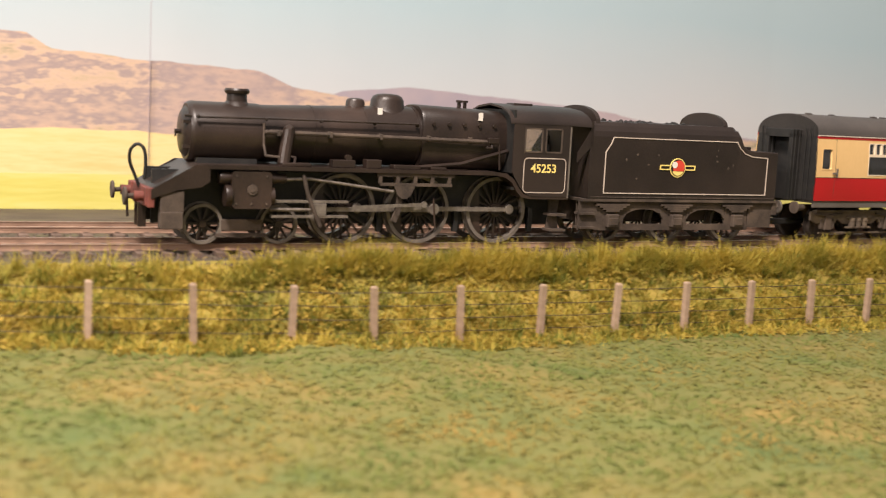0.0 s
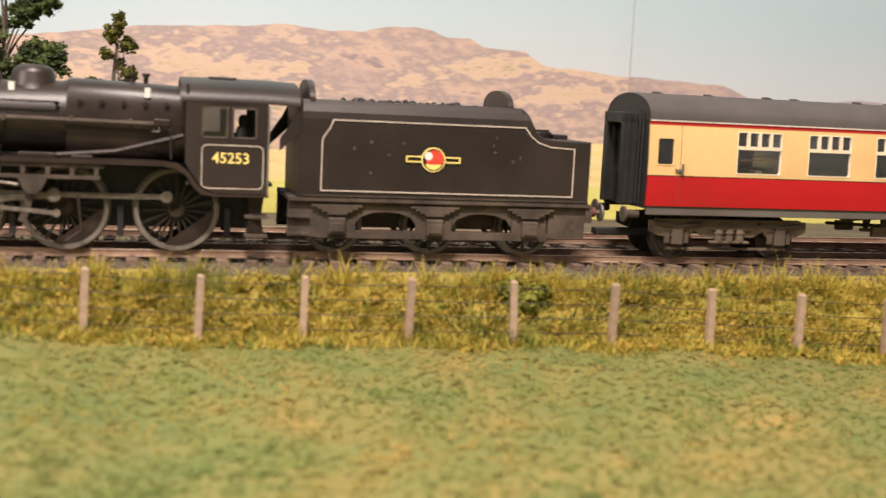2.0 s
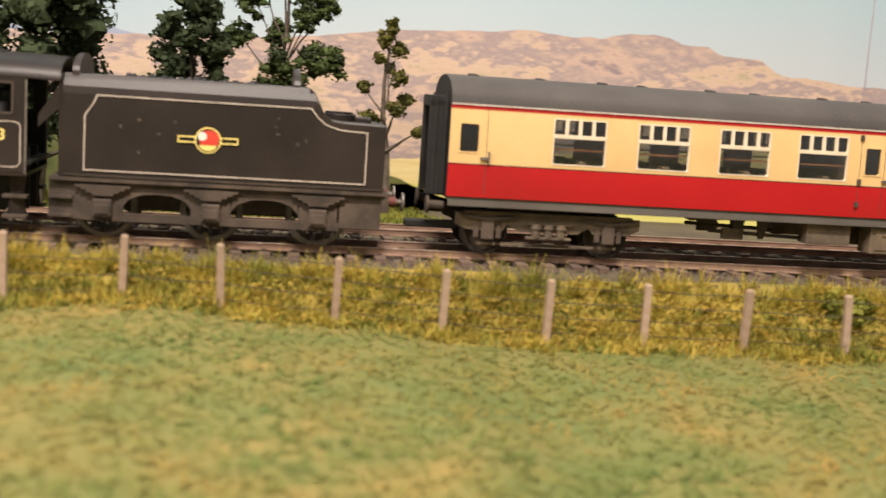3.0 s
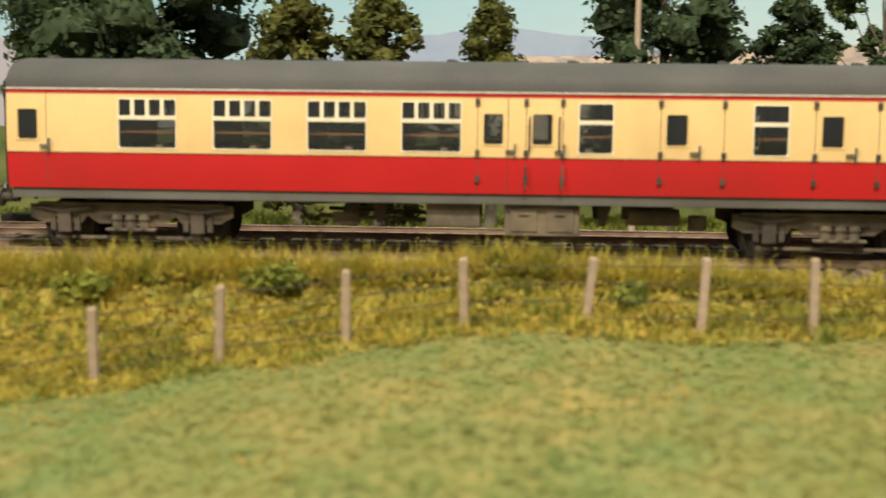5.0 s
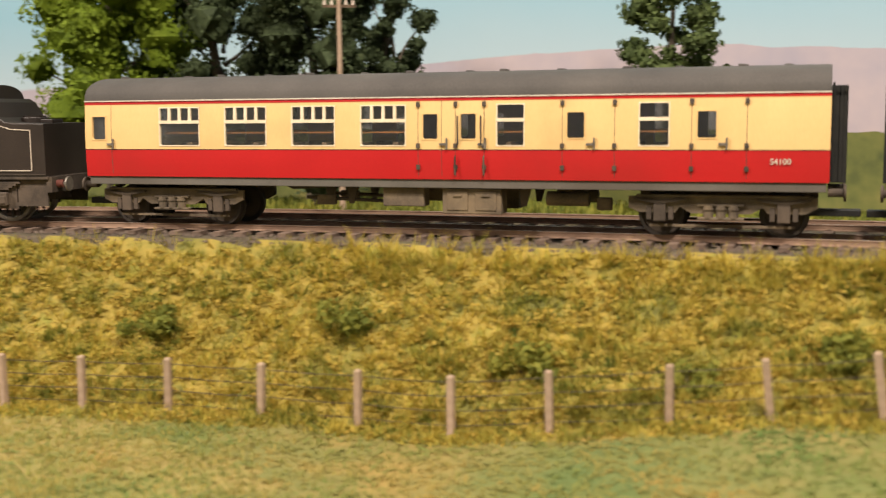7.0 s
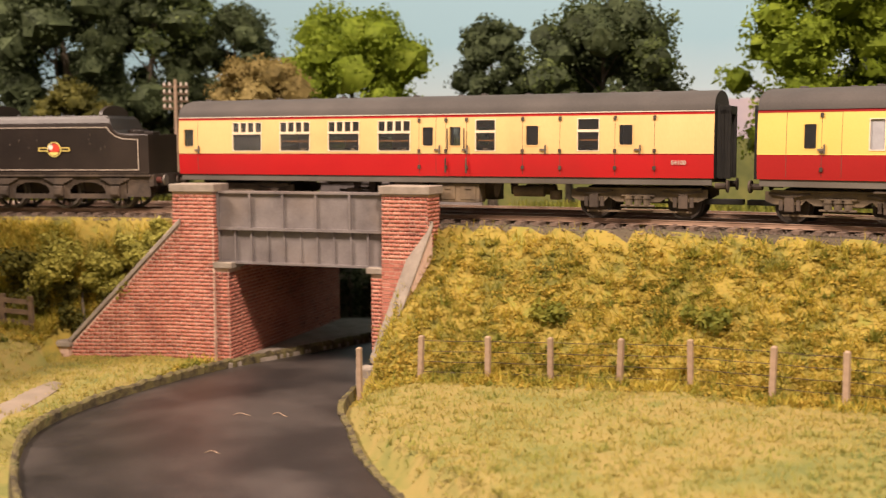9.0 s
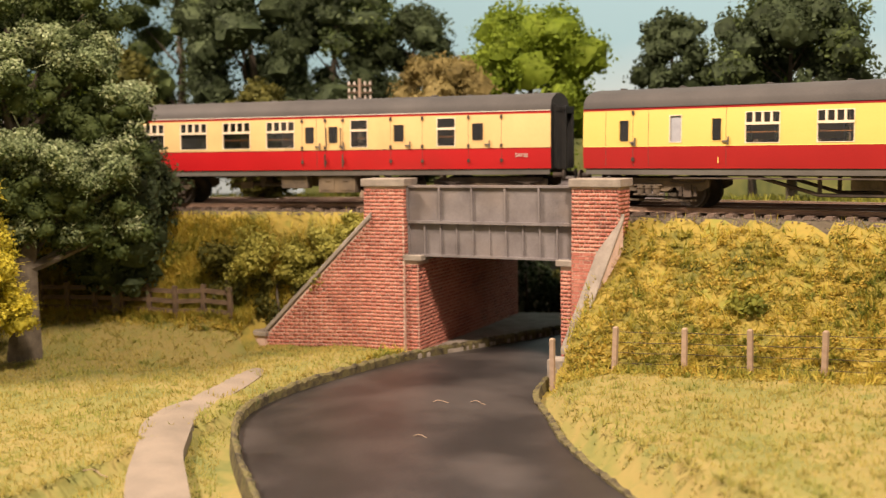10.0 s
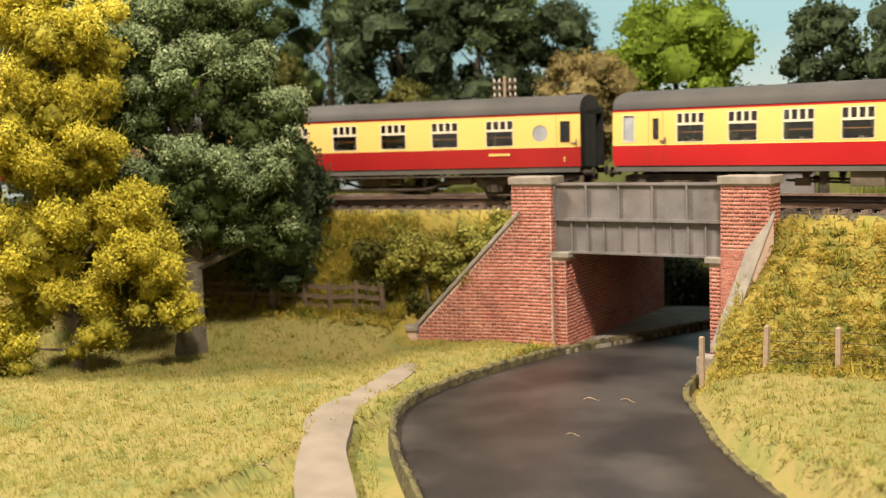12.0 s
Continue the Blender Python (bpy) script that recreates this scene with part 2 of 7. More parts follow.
M["ballast"] = mat("brown_ballast", (0.055, 0.040, 0.032), [(0.11, 0.080, 0.062), (0.18, 0.135, 0.105)], 0.9, size=0.003, fine=0.0009, bump=0.6, island=0.5)
M["soil"] = mat("dark_track_bed", (0.05, 0.040, 0.024), [(0.09, 0.070, 0.045), (0.11, 0.10, 0.045)], 0.95, size=0.03, fine=0.002, bump=0.3)
# the paler patches paint sheen on the tarmac along with its wear
M["road"] = mat("worn_tarmac_painted_sheen", (0.013, 0.011, 0.010), [(0.024, 0.020, 0.019), (0.050, 0.041, 0.037)], 0.40, size=0.035, fine=0.0009, bump=0.10, grime_or_sheen=(0.105, 0.088, 0.080), grime_or_sheen_amount=0.75, spec=0.5)
M["verge"] = mat("stony_kerb", (0.022, 0.018, 0.010), [(0.075, 0.058, 0.030), (0.14, 0.115, 0.045), (0.055, 0.058, 0.018)], 0.95, size=0.005, bump=0.8)
M["path"] = mat("beige_trodden_earth", (0.176, 0.141, 0.107), (0.264, 0.209, 0.158), 0.9, size=0.015, bump=0.4)
M["stone"] = mat("grey_stone_coping", (0.20, 0.165, 0.135), (0.33, 0.28, 0.23), 0.85, size=0.006, bump=0.4, grime_or_sheen=(0.12, 0.10, 0.075), grime_or_sheen_amount=0.5)
M["girder"] = mat("grey_girder_paint", (0.115, 0.098, 0.096), (0.22, 0.195, 0.19), 0.55, size=0.012, grime_or_sheen=(0.20, 0.15, 0.115), grime_or_sheen_amount=0.55)
M["post"] = mat("pale_concrete_post", (0.27, 0.185, 0.125), (0.42, 0.30, 0.215), 0.85, size=0.003, bump=0.4, ob_random=0.4, grime_or_sheen=(0.17, 0.13, 0.07), grime_or_sheen_amount=0.5)
M["wire"] = mat("dull_wire", (0.05, 0.038, 0.024), (0.09, 0.068, 0.045), 0.6, 0.2)
M["rustic"] = mat("dark_weathered_timber", (0.065, 0.042, 0.026), (0.16, 0.105, 0.065), 0.85, size=0.004, bump=0.4)
M["bark"] = mat("grey_brown_bark", (0.06, 0.045, 0.032), (0.15, 0.12, 0.085), 0.9, size=0.005, bump=0.8)
M["bankgrass"] = mat("ochre_static_grass", (0.187, 0.199, 0.037), [(0.385, 0.331, 0.055), (0.561, 0.416, 0.078), (0.374, 0.370, 0.064)], 0.8, size=0.016, fine=0.004, bump=0, island=0.25, through_light=0.45, spec=0.25, grime_or_sheen=(0.17, 0.20, 0.042), grime_or_sheen_amount=0.65)
M["clump"] = mat("bank_undergrowth_leaf", (0.165, 0.160, 0.034), [(0.35, 0.275, 0.050), (0.45, 0.305, 0.060), (0.25, 0.235, 0.042), (0.50, 0.365, 0.072)], 0.85, size=0.009, fine=0.003, bump=0, island=0.18, through_light=0.35, spec=0.2)
M["banksoil"] = mat("ochre_bank_turf", (0.11, 0.105, 0.022), [(0.20, 0.165, 0.032), (0.28, 0.20, 0.040), (0.20, 0.185, 0.034)], 0.95, size=0.016, fine=0.004, bump=0.4)
M["bankweed"] = mat("green_scrub_clumps", (0.095, 0.128, 0.028), [(0.202, 0.215, 0.041), (0.370, 0.325, 0.057)], 0.85, size=0.02, fine=0.004, bump=0, island=0.3, through_light=0.45, spec=0.2)
M["fieldgrass"] = mat("field_static_grass", (0.112, 0.160, 0.044), [(0.165, 0.190, 0.052), (0.225, 0.198, 0.056), (0.36, 0.240, 0.068)], 0.8, size=0.034, fine=0.007, bump=0, island=0.05, up=0.9, through_light=0.25, spec=0.15)
M["fieldsoil"] = mat("field_turf", (0.090, 0.122, 0.034), [(0.132, 0.143, 0.040), (0.175, 0.152, 0.044), (0.26, 0.18, 0.050)], 0.95, size=0.045, fine=0.010, bump=0.3)
M["drygrass"] = mat("sunny_static_grass", (0.160, 0.200, 0.046), [(0.32, 0.300, 0.078), (0.42, 0.330, 0.100), (0.260, 0.280, 0.066), (0.48, 0.410, 0.13)], 0.8, size=0.028, fine=0.006, bump=0, island=0.18, up=0.3, through_light=0.5, spec=0.15)
M["drysoil"] = mat("meadow_turf", (0.115, 0.130, 0.034), [(0.19, 0.172, 0.046), (0.25, 0.190, 0.060), (0.16, 0.16, 0.042)], 0.95, size=0.035, fine=0.006, bump=0.3)


def leaf_mat(name, a, b, c):
    return mat(name, a, [b, c], 0.75, size=0.012, fine=0.003, bump=0, island=0.35, spec=0.25, through_light=0.3)


M["leaf_dark"] = leaf_mat("dark_green_foliage", (0.018, 0.027, 0.011), (0.044, 0.062, 0.025), (0.090, 0.118, 0.052))
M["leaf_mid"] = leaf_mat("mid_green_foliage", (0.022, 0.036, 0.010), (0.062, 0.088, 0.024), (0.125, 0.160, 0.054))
# pale copy of the green foliage: highlights put into the leaf colour
M["leaf_highlight"] = leaf_mat("highlight_green_foliage", (0.085, 0.120, 0.052), (0.290, 0.350, 0.170), (0.640, 0.680, 0.410))
M["leaf_lime"] = leaf_mat("lime_green_foliage", (0.062, 0.098, 0.006), (0.130, 0.185, 0.011), (0.205, 0.265, 0.026))
M["leaf_olive"] = leaf_mat("olive_foliage", (0.030, 0.034, 0.007), (0.085, 0.082, 0.015), (0.16, 0.145, 0.03))
M["bushleaf"] = leaf_mat("yellow_olive_bush_leaves", (0.11, 0.11, 0.020), (0.28, 0.26, 0.050), (0.48, 0.44, 0.115))
M["leaf_brown"] = leaf_mat("ochre_brown_foliage", (0.08, 0.06, 0.018), (0.19, 0.14, 0.045), (0.30, 0.23, 0.085))
# one golden foliage in two tones: painted highlight, then painted shade
M["leaf_yellow_lit"] = leaf_mat("lit_yellow_foliage", (0.380, 0.320, 0.030), (0.690, 0.575, 0.060), (0.900, 0.780, 0.150))
M["leaf_yellow_shade"] = leaf_mat("shaded_yellow_foliage", (0.150, 0.135, 0.014), (0.350, 0.300, 0.034), (0.600, 0.500, 0.062))


M["mortar"] = mat("pink_grey_mortar", (0.46, 0.29, 0.22), (0.62, 0.45, 0.36), 0.9, size=0.008, bump=0.4, grime_or_sheen=(0.22, 0.12, 0.09), grime_or_sheen_amount=0.5)
M["brick"] = mat("red_brick", (0.17, 0.060, 0.046), [(0.37, 0.115, 0.080), (0.44, 0.155, 0.108), (0.52, 0.22, 0.155)], 0.85, size=0.012, fine=0.0010, bump=0.4, island=0.45, grime_or_sheen=(0.20, 0.065, 0.045), grime_or_sheen_amount=0.35)
M["brickone"] = mat("red_facing_brick", (0.17, 0.060, 0.046), [(0.37, 0.115, 0.080), (0.44, 0.155, 0.108), (0.52, 0.22, 0.155)], 0.85, size=0.012, fine=0.0010, bump=0.4, ob_random=0.45, grime_or_sheen=(0.20, 0.065, 0.045), grime_or_sheen_amount=0.35)


def glass_mat():
    m = bpy.data.materials.new("coach_glass")
    m.use_nodes = True
    nt = m.node_tree
    nt.nodes.remove(nt.nodes["Principled BSDF"])
    tr = nt.nodes.new("ShaderNodeBsdfTransparent")
    tr.inputs[0].default_value = (0.72, 0.74, 0.72, 1)
    gl = nt.nodes.new("ShaderNodeBsdfGlossy")
    gl.inputs["Roughness"].default_value = 0.16
    fr = nt.nodes.new("ShaderNodeFresnel")
    fr.inputs[0].default_value = 1.9
    mx = nt.nodes.new("ShaderNodeMixShader")
    nt.links.new(fr.outputs[0], mx.inputs[0])
    nt.links.new(tr.outputs[0], mx.inputs[1])
    nt.links.new(gl.outputs[0], mx.inputs[2])
    nt.links.new(mx.outputs[0], nt.nodes["Material Output"].inputs[0])
    return m


M["glass"] = glass_mat()


def sky_mat():
    """The printed sky: pale and warm low down, bluer higher and towards the bridge."""
    m = bpy.data.materials.new("printed_sky")
    m.use_nodes = True
    nt = m.node_tree
    L = nt.links.new
    b = nt.nodes["Principled BSDF"]
    tc = nt.nodes.new("ShaderNodeTexCoord")
    sep = nt.nodes.new("ShaderNodeSeparateXYZ")
    L(tc.outputs["Object"], sep.inputs[0])
    r = nt.nodes.new("ShaderNodeMapRange")
    r.inputs[1].default_value, r.inputs[2].default_value = 0.04, 0.13
    L(sep.outputs[2], r.inputs[0])
    n = nt.nodes.new("ShaderNodeTexNoise")
    n.inputs["Scale"].default_value, n.inputs["Detail"].default_value = 5, 4
    L(tc.outputs["Object"], n.inputs["Vector"])
    ad = nt.nodes.new("ShaderNodeMath")
    ad.operation = "MULTIPLY_ADD"
    L(n.outputs[0], ad.inputs[0])
    ad.inputs[1].default_value = 0.5
    L(r.outputs[0], ad.inputs[2])
    tones = []
    for low, high in (((0.56, 0.57, 0.57), (0.40, 0.52, 0.56)), ((0.40, 0.46, 0.48), (0.22, 0.38, 0.46))):
        ramp = nt.nodes.new("ShaderNodeValToRGB")
        ramp.color_ramp.elements[0].color, ramp.color_ramp.elements[1].color = (*low, 1), (*high, 1)
        ramp.color_ramp.elements[0].position, ramp.color_ramp.elements[1].position = 0.2, 1.0
        L(ad.outputs[0], ramp.inputs[0])
        tones.append(ramp)
    rx = nt.nodes.new("ShaderNodeMapRange")
    rx.inputs[1].default_value, rx.inputs[2].default_value = 0.35, -0.1
    L(sep.outputs[0], rx.inputs[0])
    mx = nt.nodes.new("ShaderNodeMix")
    mx.data_type = "RGBA"
    L(rx.outputs[0], mx.inputs[0])
    L(tones[0].outputs[0], mx.inputs[6])
    L(tones[1].outputs[0], mx.inputs[7])
    L(mx.outputs[2], b.inputs["Base Color"])
    b.inputs["Roughness"].default_value = 0.7
    return m


M["sky"] = sky_mat()
M["hill"] = mat("printed_moorland", (0.27, 0.21, 0.21), [(0.55, 0.39, 0.30), (0.46, 0.34, 0.28), (0.33, 0.26, 0.25), (0.58, 0.42, 0.31), (0.52, 0.39, 0.27), (0.31, 0.28, 0.19)], 0.7, size=0.045, fine=0.006, bump=0, stretch=(0.8, 1.0, 2.2), grime_or_sheen=(0.34, 0.27, 0.28), grime_or_sheen_amount=0.5)
M["farhill"] = mat("printed_far_ridge", (0.31, 0.28, 0.33), (0.43, 0.35, 0.36), 0.7, size=0.06, fine=0.01, bump=0)
M["pasture"] = mat("printed_pasture", (0.66, 0.50, 0.20), [(0.74, 0.60, 0.29), (0.66, 0.53, 0.21)], 0.7, size=0.05, fine=0.006, bump=0, stretch=(0.5, 1.0, 4.0))
M["greenfield"] = mat("printed_yellow_green_field", (0.52, 0.47, 0.10), [(0.60, 0.55, 0.14), (0.64, 0.60, 0.22)], 0.7, size=0.04, fine=0.006, bump=0, stretch=(0.4, 1.0, 4.0))
M["meadow"] = mat("printed_green_meadow", (0.05, 0.065, 0.018), [(0.11, 0.12, 0.03), (0.18, 0.165, 0.045)], 0.7, size=0.03, fine=0.006, bump=0)
M["bluehill"] = mat("printed_blue_hill", (0.25, 0.29, 0.40), (0.34, 0.37, 0.46), 0.7, size=0.06, fine=0.01, bump=0)


# ---- mesh helpers (shapes in millimetres) ----
MM = 0.001


def finish(name, bm, material, parent=None, label="", m=None, scale=MM, smooth=False):
    me = bpy.data.meshes.new(name)
    if scale != 1:
        bmesh.ops.scale(bm, vec=(scale, scale, scale), verts=bm.verts)
    bmesh.ops.recalc_face_normals(bm, faces=bm.faces)
    bm.to_mesh(me)
    bm.free()
    if smooth:
        for p in me.polygons:
            p.use_smooth = True
        me.set_sharp_from_angle(angle=radians(35))
    me.materials.append(material)
    ob = new(name, me)
    if parent:
        ob.parent = parent
    if m is not None:
        ob.matrix_basis = m
    if label:
        ob["label"] = label
    return ob


def part(name, bm, material, parent, label="", m=None, smooth=False):
    return finish(name, bm, material, parent, label, m, smooth=smooth)


def thing(name, label, category, m=None, group="", kind=""):
    ob = new(name)
    ob.empty_display_size = 0.01
    if m is not None:
        ob.matrix_world = m
    group = group or {"tree": "trees of the layout", "coach": "coaches of the train", "telegraph pole": "telegraph poles", "bush": "bushes of the layout"}.get(category, "")
    return tagged(ob, label, category, group, kind)


def box(bm, x0, x1, y0, y1, z0, z1, bevel=0.0):
    r = bmesh.ops.create_cube(bm, size=1.0, matrix=Matrix.LocRotScale(((x0 + x1) / 2, (y0 + y1) / 2, (z0 + z1) / 2), None, (abs(x1 - x0), abs(y1 - y0), abs(z1 - z0))))
    if bevel:
        e = list({e for v in r["verts"] for e in v.link_edges})
        bmesh.ops.bevel(bm, geom=e, offset=bevel, segments=2, profile=0.5, affect="EDGES")
    return bm


def cyl(bm, c, r, length, axis="x", seg=24, r2=None, bevel=0.0):
    rot = {"x": Euler((0, math.pi / 2, 0)), "y": Euler((math.pi / 2, 0, 0)), "z": Euler((0, 0, 0))}[axis]
    q = bmesh.ops.create_cone(bm, cap_ends=True, segments=seg, radius1=r, radius2=r if r2 is None else r2, depth=length, matrix=Matrix.LocRotScale(c, rot, None))
    if bevel:
        e = [e for e in {e for v in q["verts"] for e in v.link_edges} if any(len(f.verts) > 4 for f in e.link_faces)]
        bmesh.ops.bevel(bm, geom=e, offset=bevel, segments=2, profile=0.5, affect="EDGES")
    return bm


def rod(bm, a, b, r, seg=8):
    a, b = Vector(a), Vector(b)
    d = b - a
    bmesh.ops.create_cone(bm, cap_ends=True, segments=seg, radius1=r, radius2=r, depth=d.length, matrix=Matrix.LocRotScale((a + b) / 2, d.to_track_quat("Z", "Y"), None))
    return bm


def slab(bm, pts, y0, y1):
    """A plate with outline (x, z), from y0 to y1."""
    a = [bm.verts.new((x, y0, z)) for x, z in pts]
    b = [bm.verts.new((x, y1, z)) for x, z in pts]
    n = len(pts)
    bm.faces.new(a)
    bm.faces.new(b[::-1])
    for i in range(n):
        bm.faces.new((a[i], b[i], b[(i + 1) % n], a[(i + 1) % n]))
    return bm


def ring_path(bm, pts, w, y0, y1, closed=True):
    """A flat line of width w along (x, z) points."""
    n = len(pts)
    for i in range(n if closed else n - 1):
        a, b = Vector(pts[i]), Vector(pts[(i + 1) % n])
        d = (b - a).normalized() * (w / 2)
        nrm = Vector((-d.y, d.x))
        slab(bm, [tuple(a - d * 0.9 + nrm), tuple(b + d * 0.9 + nrm), tuple(b + d * 0.9 - nrm), tuple(a - d * 0.9 - nrm)], y0, y1)
    return bm


def round_rect(x0, x1, z0, z1, r, n=4):
    out = []
    for cx, cz, a0 in ((x1 - r, z1 - r, 0), (x0 + r, z1 - r, 90), (x0 + r, z0 + r, 180), (x1 - r, z0 + r, 270)):
        for k in range(n + 1):
            a = radians(a0 + 90 * k / n)
            out.append((cx + r * math.cos(a), cz + r * math.sin(a)))
    return out


def lettering(name, text, size, material, parent, m):
    c = bpy.data.curves.new(name, "FONT")
    c.body, c.size, c.align_x, c.align_y, c.extrude, c.offset = text, size, "CENTER", "CENTER", size * 0.02, size * 0.012
    tmp = bpy.data.objects.new(name + "_src", c)
    scene.collection.objects.link(tmp)
    me = bpy.data.meshes.new_from_object(tmp.evaluated_get(bpy.context.evaluated_depsgraph_get()))
    bpy.data.objects.remove(tmp)
    me.materials.clear()
    me.materials.append(material)
    ob = new(name, me)
    ob.parent = parent
    ob.matrix_basis = m
    return ob


def quads_mesh(name, verts, nper, material, parent=None, label=""):
    """A mesh of separate faces with nper corners each, from an array of corners."""
    me = bpy.data.meshes.new(name)
    n = len(verts) // nper
    me.vertices.add(len(verts))
    me.vertices.foreach_set("co", np.ascontiguousarray(verts, dtype=np.float32).ravel())
    me.loops.add(n * nper)
    me.loops.foreach_set("vertex_index", np.arange(n * nper, dtype=np.int32))
    me.polygons.add(n)
    me.polygons.foreach_set("loop_start", np.arange(0, n * nper, nper, dtype=np.int32))
    me.update(calc_edges=True)
    me.materials.append(material)
    ob = new(name, me)
    if parent:
        ob.parent = parent
    if label:
        ob["label"] = label
    return ob


# ---- ground ----
def build_ground():
    gx = np.concatenate([[-40, -12, -4], np.linspace(-1.9, 1.7, 760), [4, 12, 40]])
    gy = np.concatenate([[-40, -12, -4, -1.4], np.linspace(-0.75, 0.24, 210), [0.5, 2, 12, 40]])
    X, Y = np.meshgrid(gx, gy)
    z, s, off, d = ground_height(X.ravel(), Y.ravel())
    nx, ny = len(gx), len(gy)
    me = bpy.data.meshes.new("ground")
    idx = np.arange(nx * ny).reshape(ny, nx)
    f = np.stack([idx[:-1, :-1], idx[:-1, 1:], idx[1:, 1:], idx[1:, :-1]], -1).reshape(-1, 4)
    me.vertices.add(nx * ny)
    me.vertices.foreach_set("co", np.stack([X.ravel(), Y.ravel(), z], 1).astype(np.float32).ravel())
    me.loops.add(f.size)
    me.loops.foreach_set("vertex_index", f.astype(np.int32).ravel())
    me.polygons.add(len(f))
    me.polygons.foreach_set("loop_start", np.arange(0, f.size, 4, dtype=np.int32))
    me.update(calc_edges=True)
    for key in ("soil", "banksoil", "fieldsoil", "drysoil"):
        me.materials.append(M[key])
    cs, co = s[f].mean(1), off[f].mean(1)
    edge = np.where(cs < -0.68, -0.052, np.interp(cs, FENCE_S, FENCE_OFF)) - 0.006
    kind = np.where(co > np.where(cs < -0.66, -0.0195, -0.0235), 0, np.where(co > edge, 1, np.where(cs < -0.28 + 0.03 * np.sin(co * 90), 3, 2)))
    me.polygons.foreach_set("material_index", kind.astype(np.int32))
    tagged(new("ground", me), "grassy model landscape ground with bank and field", "ground", kind="structure")


build_ground()


def ribbon(name, left, right, z, material, label, category, thick=0.003):
    bm = bmesh.new()
    rows = []
    for a, b in zip(left, right):
        rows.append([bm.verts.new((a[0] + (b[0] - a[0]) * k / 4, a[1] + (b[1] - a[1]) * k / 4, z + 0.0012 * (1 - ((k - 2) / 2) ** 2))) for k in range(5)])
    for p, q in zip(rows, rows[1:]):
        for k in range(4):
            bm.faces.new((p[k], p[k + 1], q[k + 1], q[k]))
    for f in bm.faces:
        f.normal_update()
    geo = bmesh.ops.extrude_face_region(bm, geom=list(bm.faces))
    bmesh.ops.translate(bm, vec=(0, 0, -thick), verts=[v for v in geo["geom"] if isinstance(v, bmesh.types.BMVert)])
    ob = finish(name, bm, material, scale=1, smooth=True)
    return tagged(ob, label, category, kind="structure")


ribbon("road", RL, RR, ROAD_Z, M["road"], "worn dark tarmac lane curving under the railway bridge", "road")
_pc = smooth_line(PATH_C, 40)
_pw = [0.0045 + 0.004 * min(1, i / 10) + 0.0006 * math.sin(i * 0.5) for i in range(len(_pc))]


def sides(line, half):
    a, b = [], []
    for i, p in enumerate(line):
        d = (line[min(i + 1, len(line) - 1)] - line[max(i - 1, 0)]).normalized()
        n = Vector((-d.y, d.x))
        a.append(p + n * half[i])
        b.append(p - n * half[i])
    return a, b


_pa, _pb = sides(_pc, _pw)


def ground_at(x, y):
    return float(ground_height(np.array([x], float), np.array([y], float))[0][0])


ribbon("footpath", _pa, _pb, max(ground_at(p.x, p.y) for p in _pc[6:24]) - 0.0006, M["path"], "beige trodden earth footpath through the grass", "path", thick=0.004)


def build_kerb():
    """The low stony edge along the lane."""
    for name, line, sgn in (("kerb", RL, 1), ("kerb", RR, -1)):
        bm = bmesh.new()
        rng = random.Random(4)
        prev = None
        step = 6
        mids = np.repeat(ROAD_MID, step, axis=0)
        line = [line[k].lerp(line[min(k + 1, len(line) - 1)], q / step) for k in range(len(line)) for q in range(step)][:-step + 1]
        for i, p in enumerate(line):
            d = (line[min(i + 1, len(line) - 1)] - line[max(i - 1, 0)]).normalized()
            n = Vector((-d.y, d.x)) * (1 if sgn > 0 else -1)
            if (n.x * (mids[i][0] - p.x) + n.y * (mids[i][1] - p.y)) > 0:
                n = -n
            h = (0.0040 if sgn > 0 else 0.0012) + rng.uniform(-0.0007, 0.0005)
            w = rng.uniform(-0.0005, 0.0004)
            cur = [bm.verts.new((p.x + n.x * o, p.y + n.y * o, z)) for o, z in ((w, ROAD_Z - 0.003), (w, ROAD_Z + h * 0.8), (0.001 + w, ROAD_Z + h), (0.0022, ROAD_Z + h), (0.003, ROAD_Z - 0.003))]
            if prev:
                for k in range(4):
                    bm.faces.new((prev[k], prev[k + 1], cur[k + 1], cur[k]))
            prev = cur
        tagged(finish(name, bm, M["verge"], scale=1), "low rough stone kerb along the lane", "kerb", kind="structure")


build_kerb()


def build_footway():
    """The paved strip between the passage wall and the kerb."""
    pr = np.array([p[:] for p in RL])
    _, ro = s_off(pr[:, 0], pr[:, 1])
    left, right = [], []
    for of in np.linspace(-0.040, 0.10, 24):
        left.append(Vector(on_line(-0.6676, of)[:2]))
        k = np.argsort(ro)
        right.append(Vector((float(np.interp(of, ro[k], pr[k, 0])), float(np.interp(of, ro[k], pr[k, 1])))))
    ribbon("footway", left, right, ROAD_Z + 0.0019, M["stone"], "pale paved footway beside the lane under the bridge", "footway", thick=0.006)


build_footway()


# ---- backscene: a printed board behind the line ----
WALL_Y = 0.215


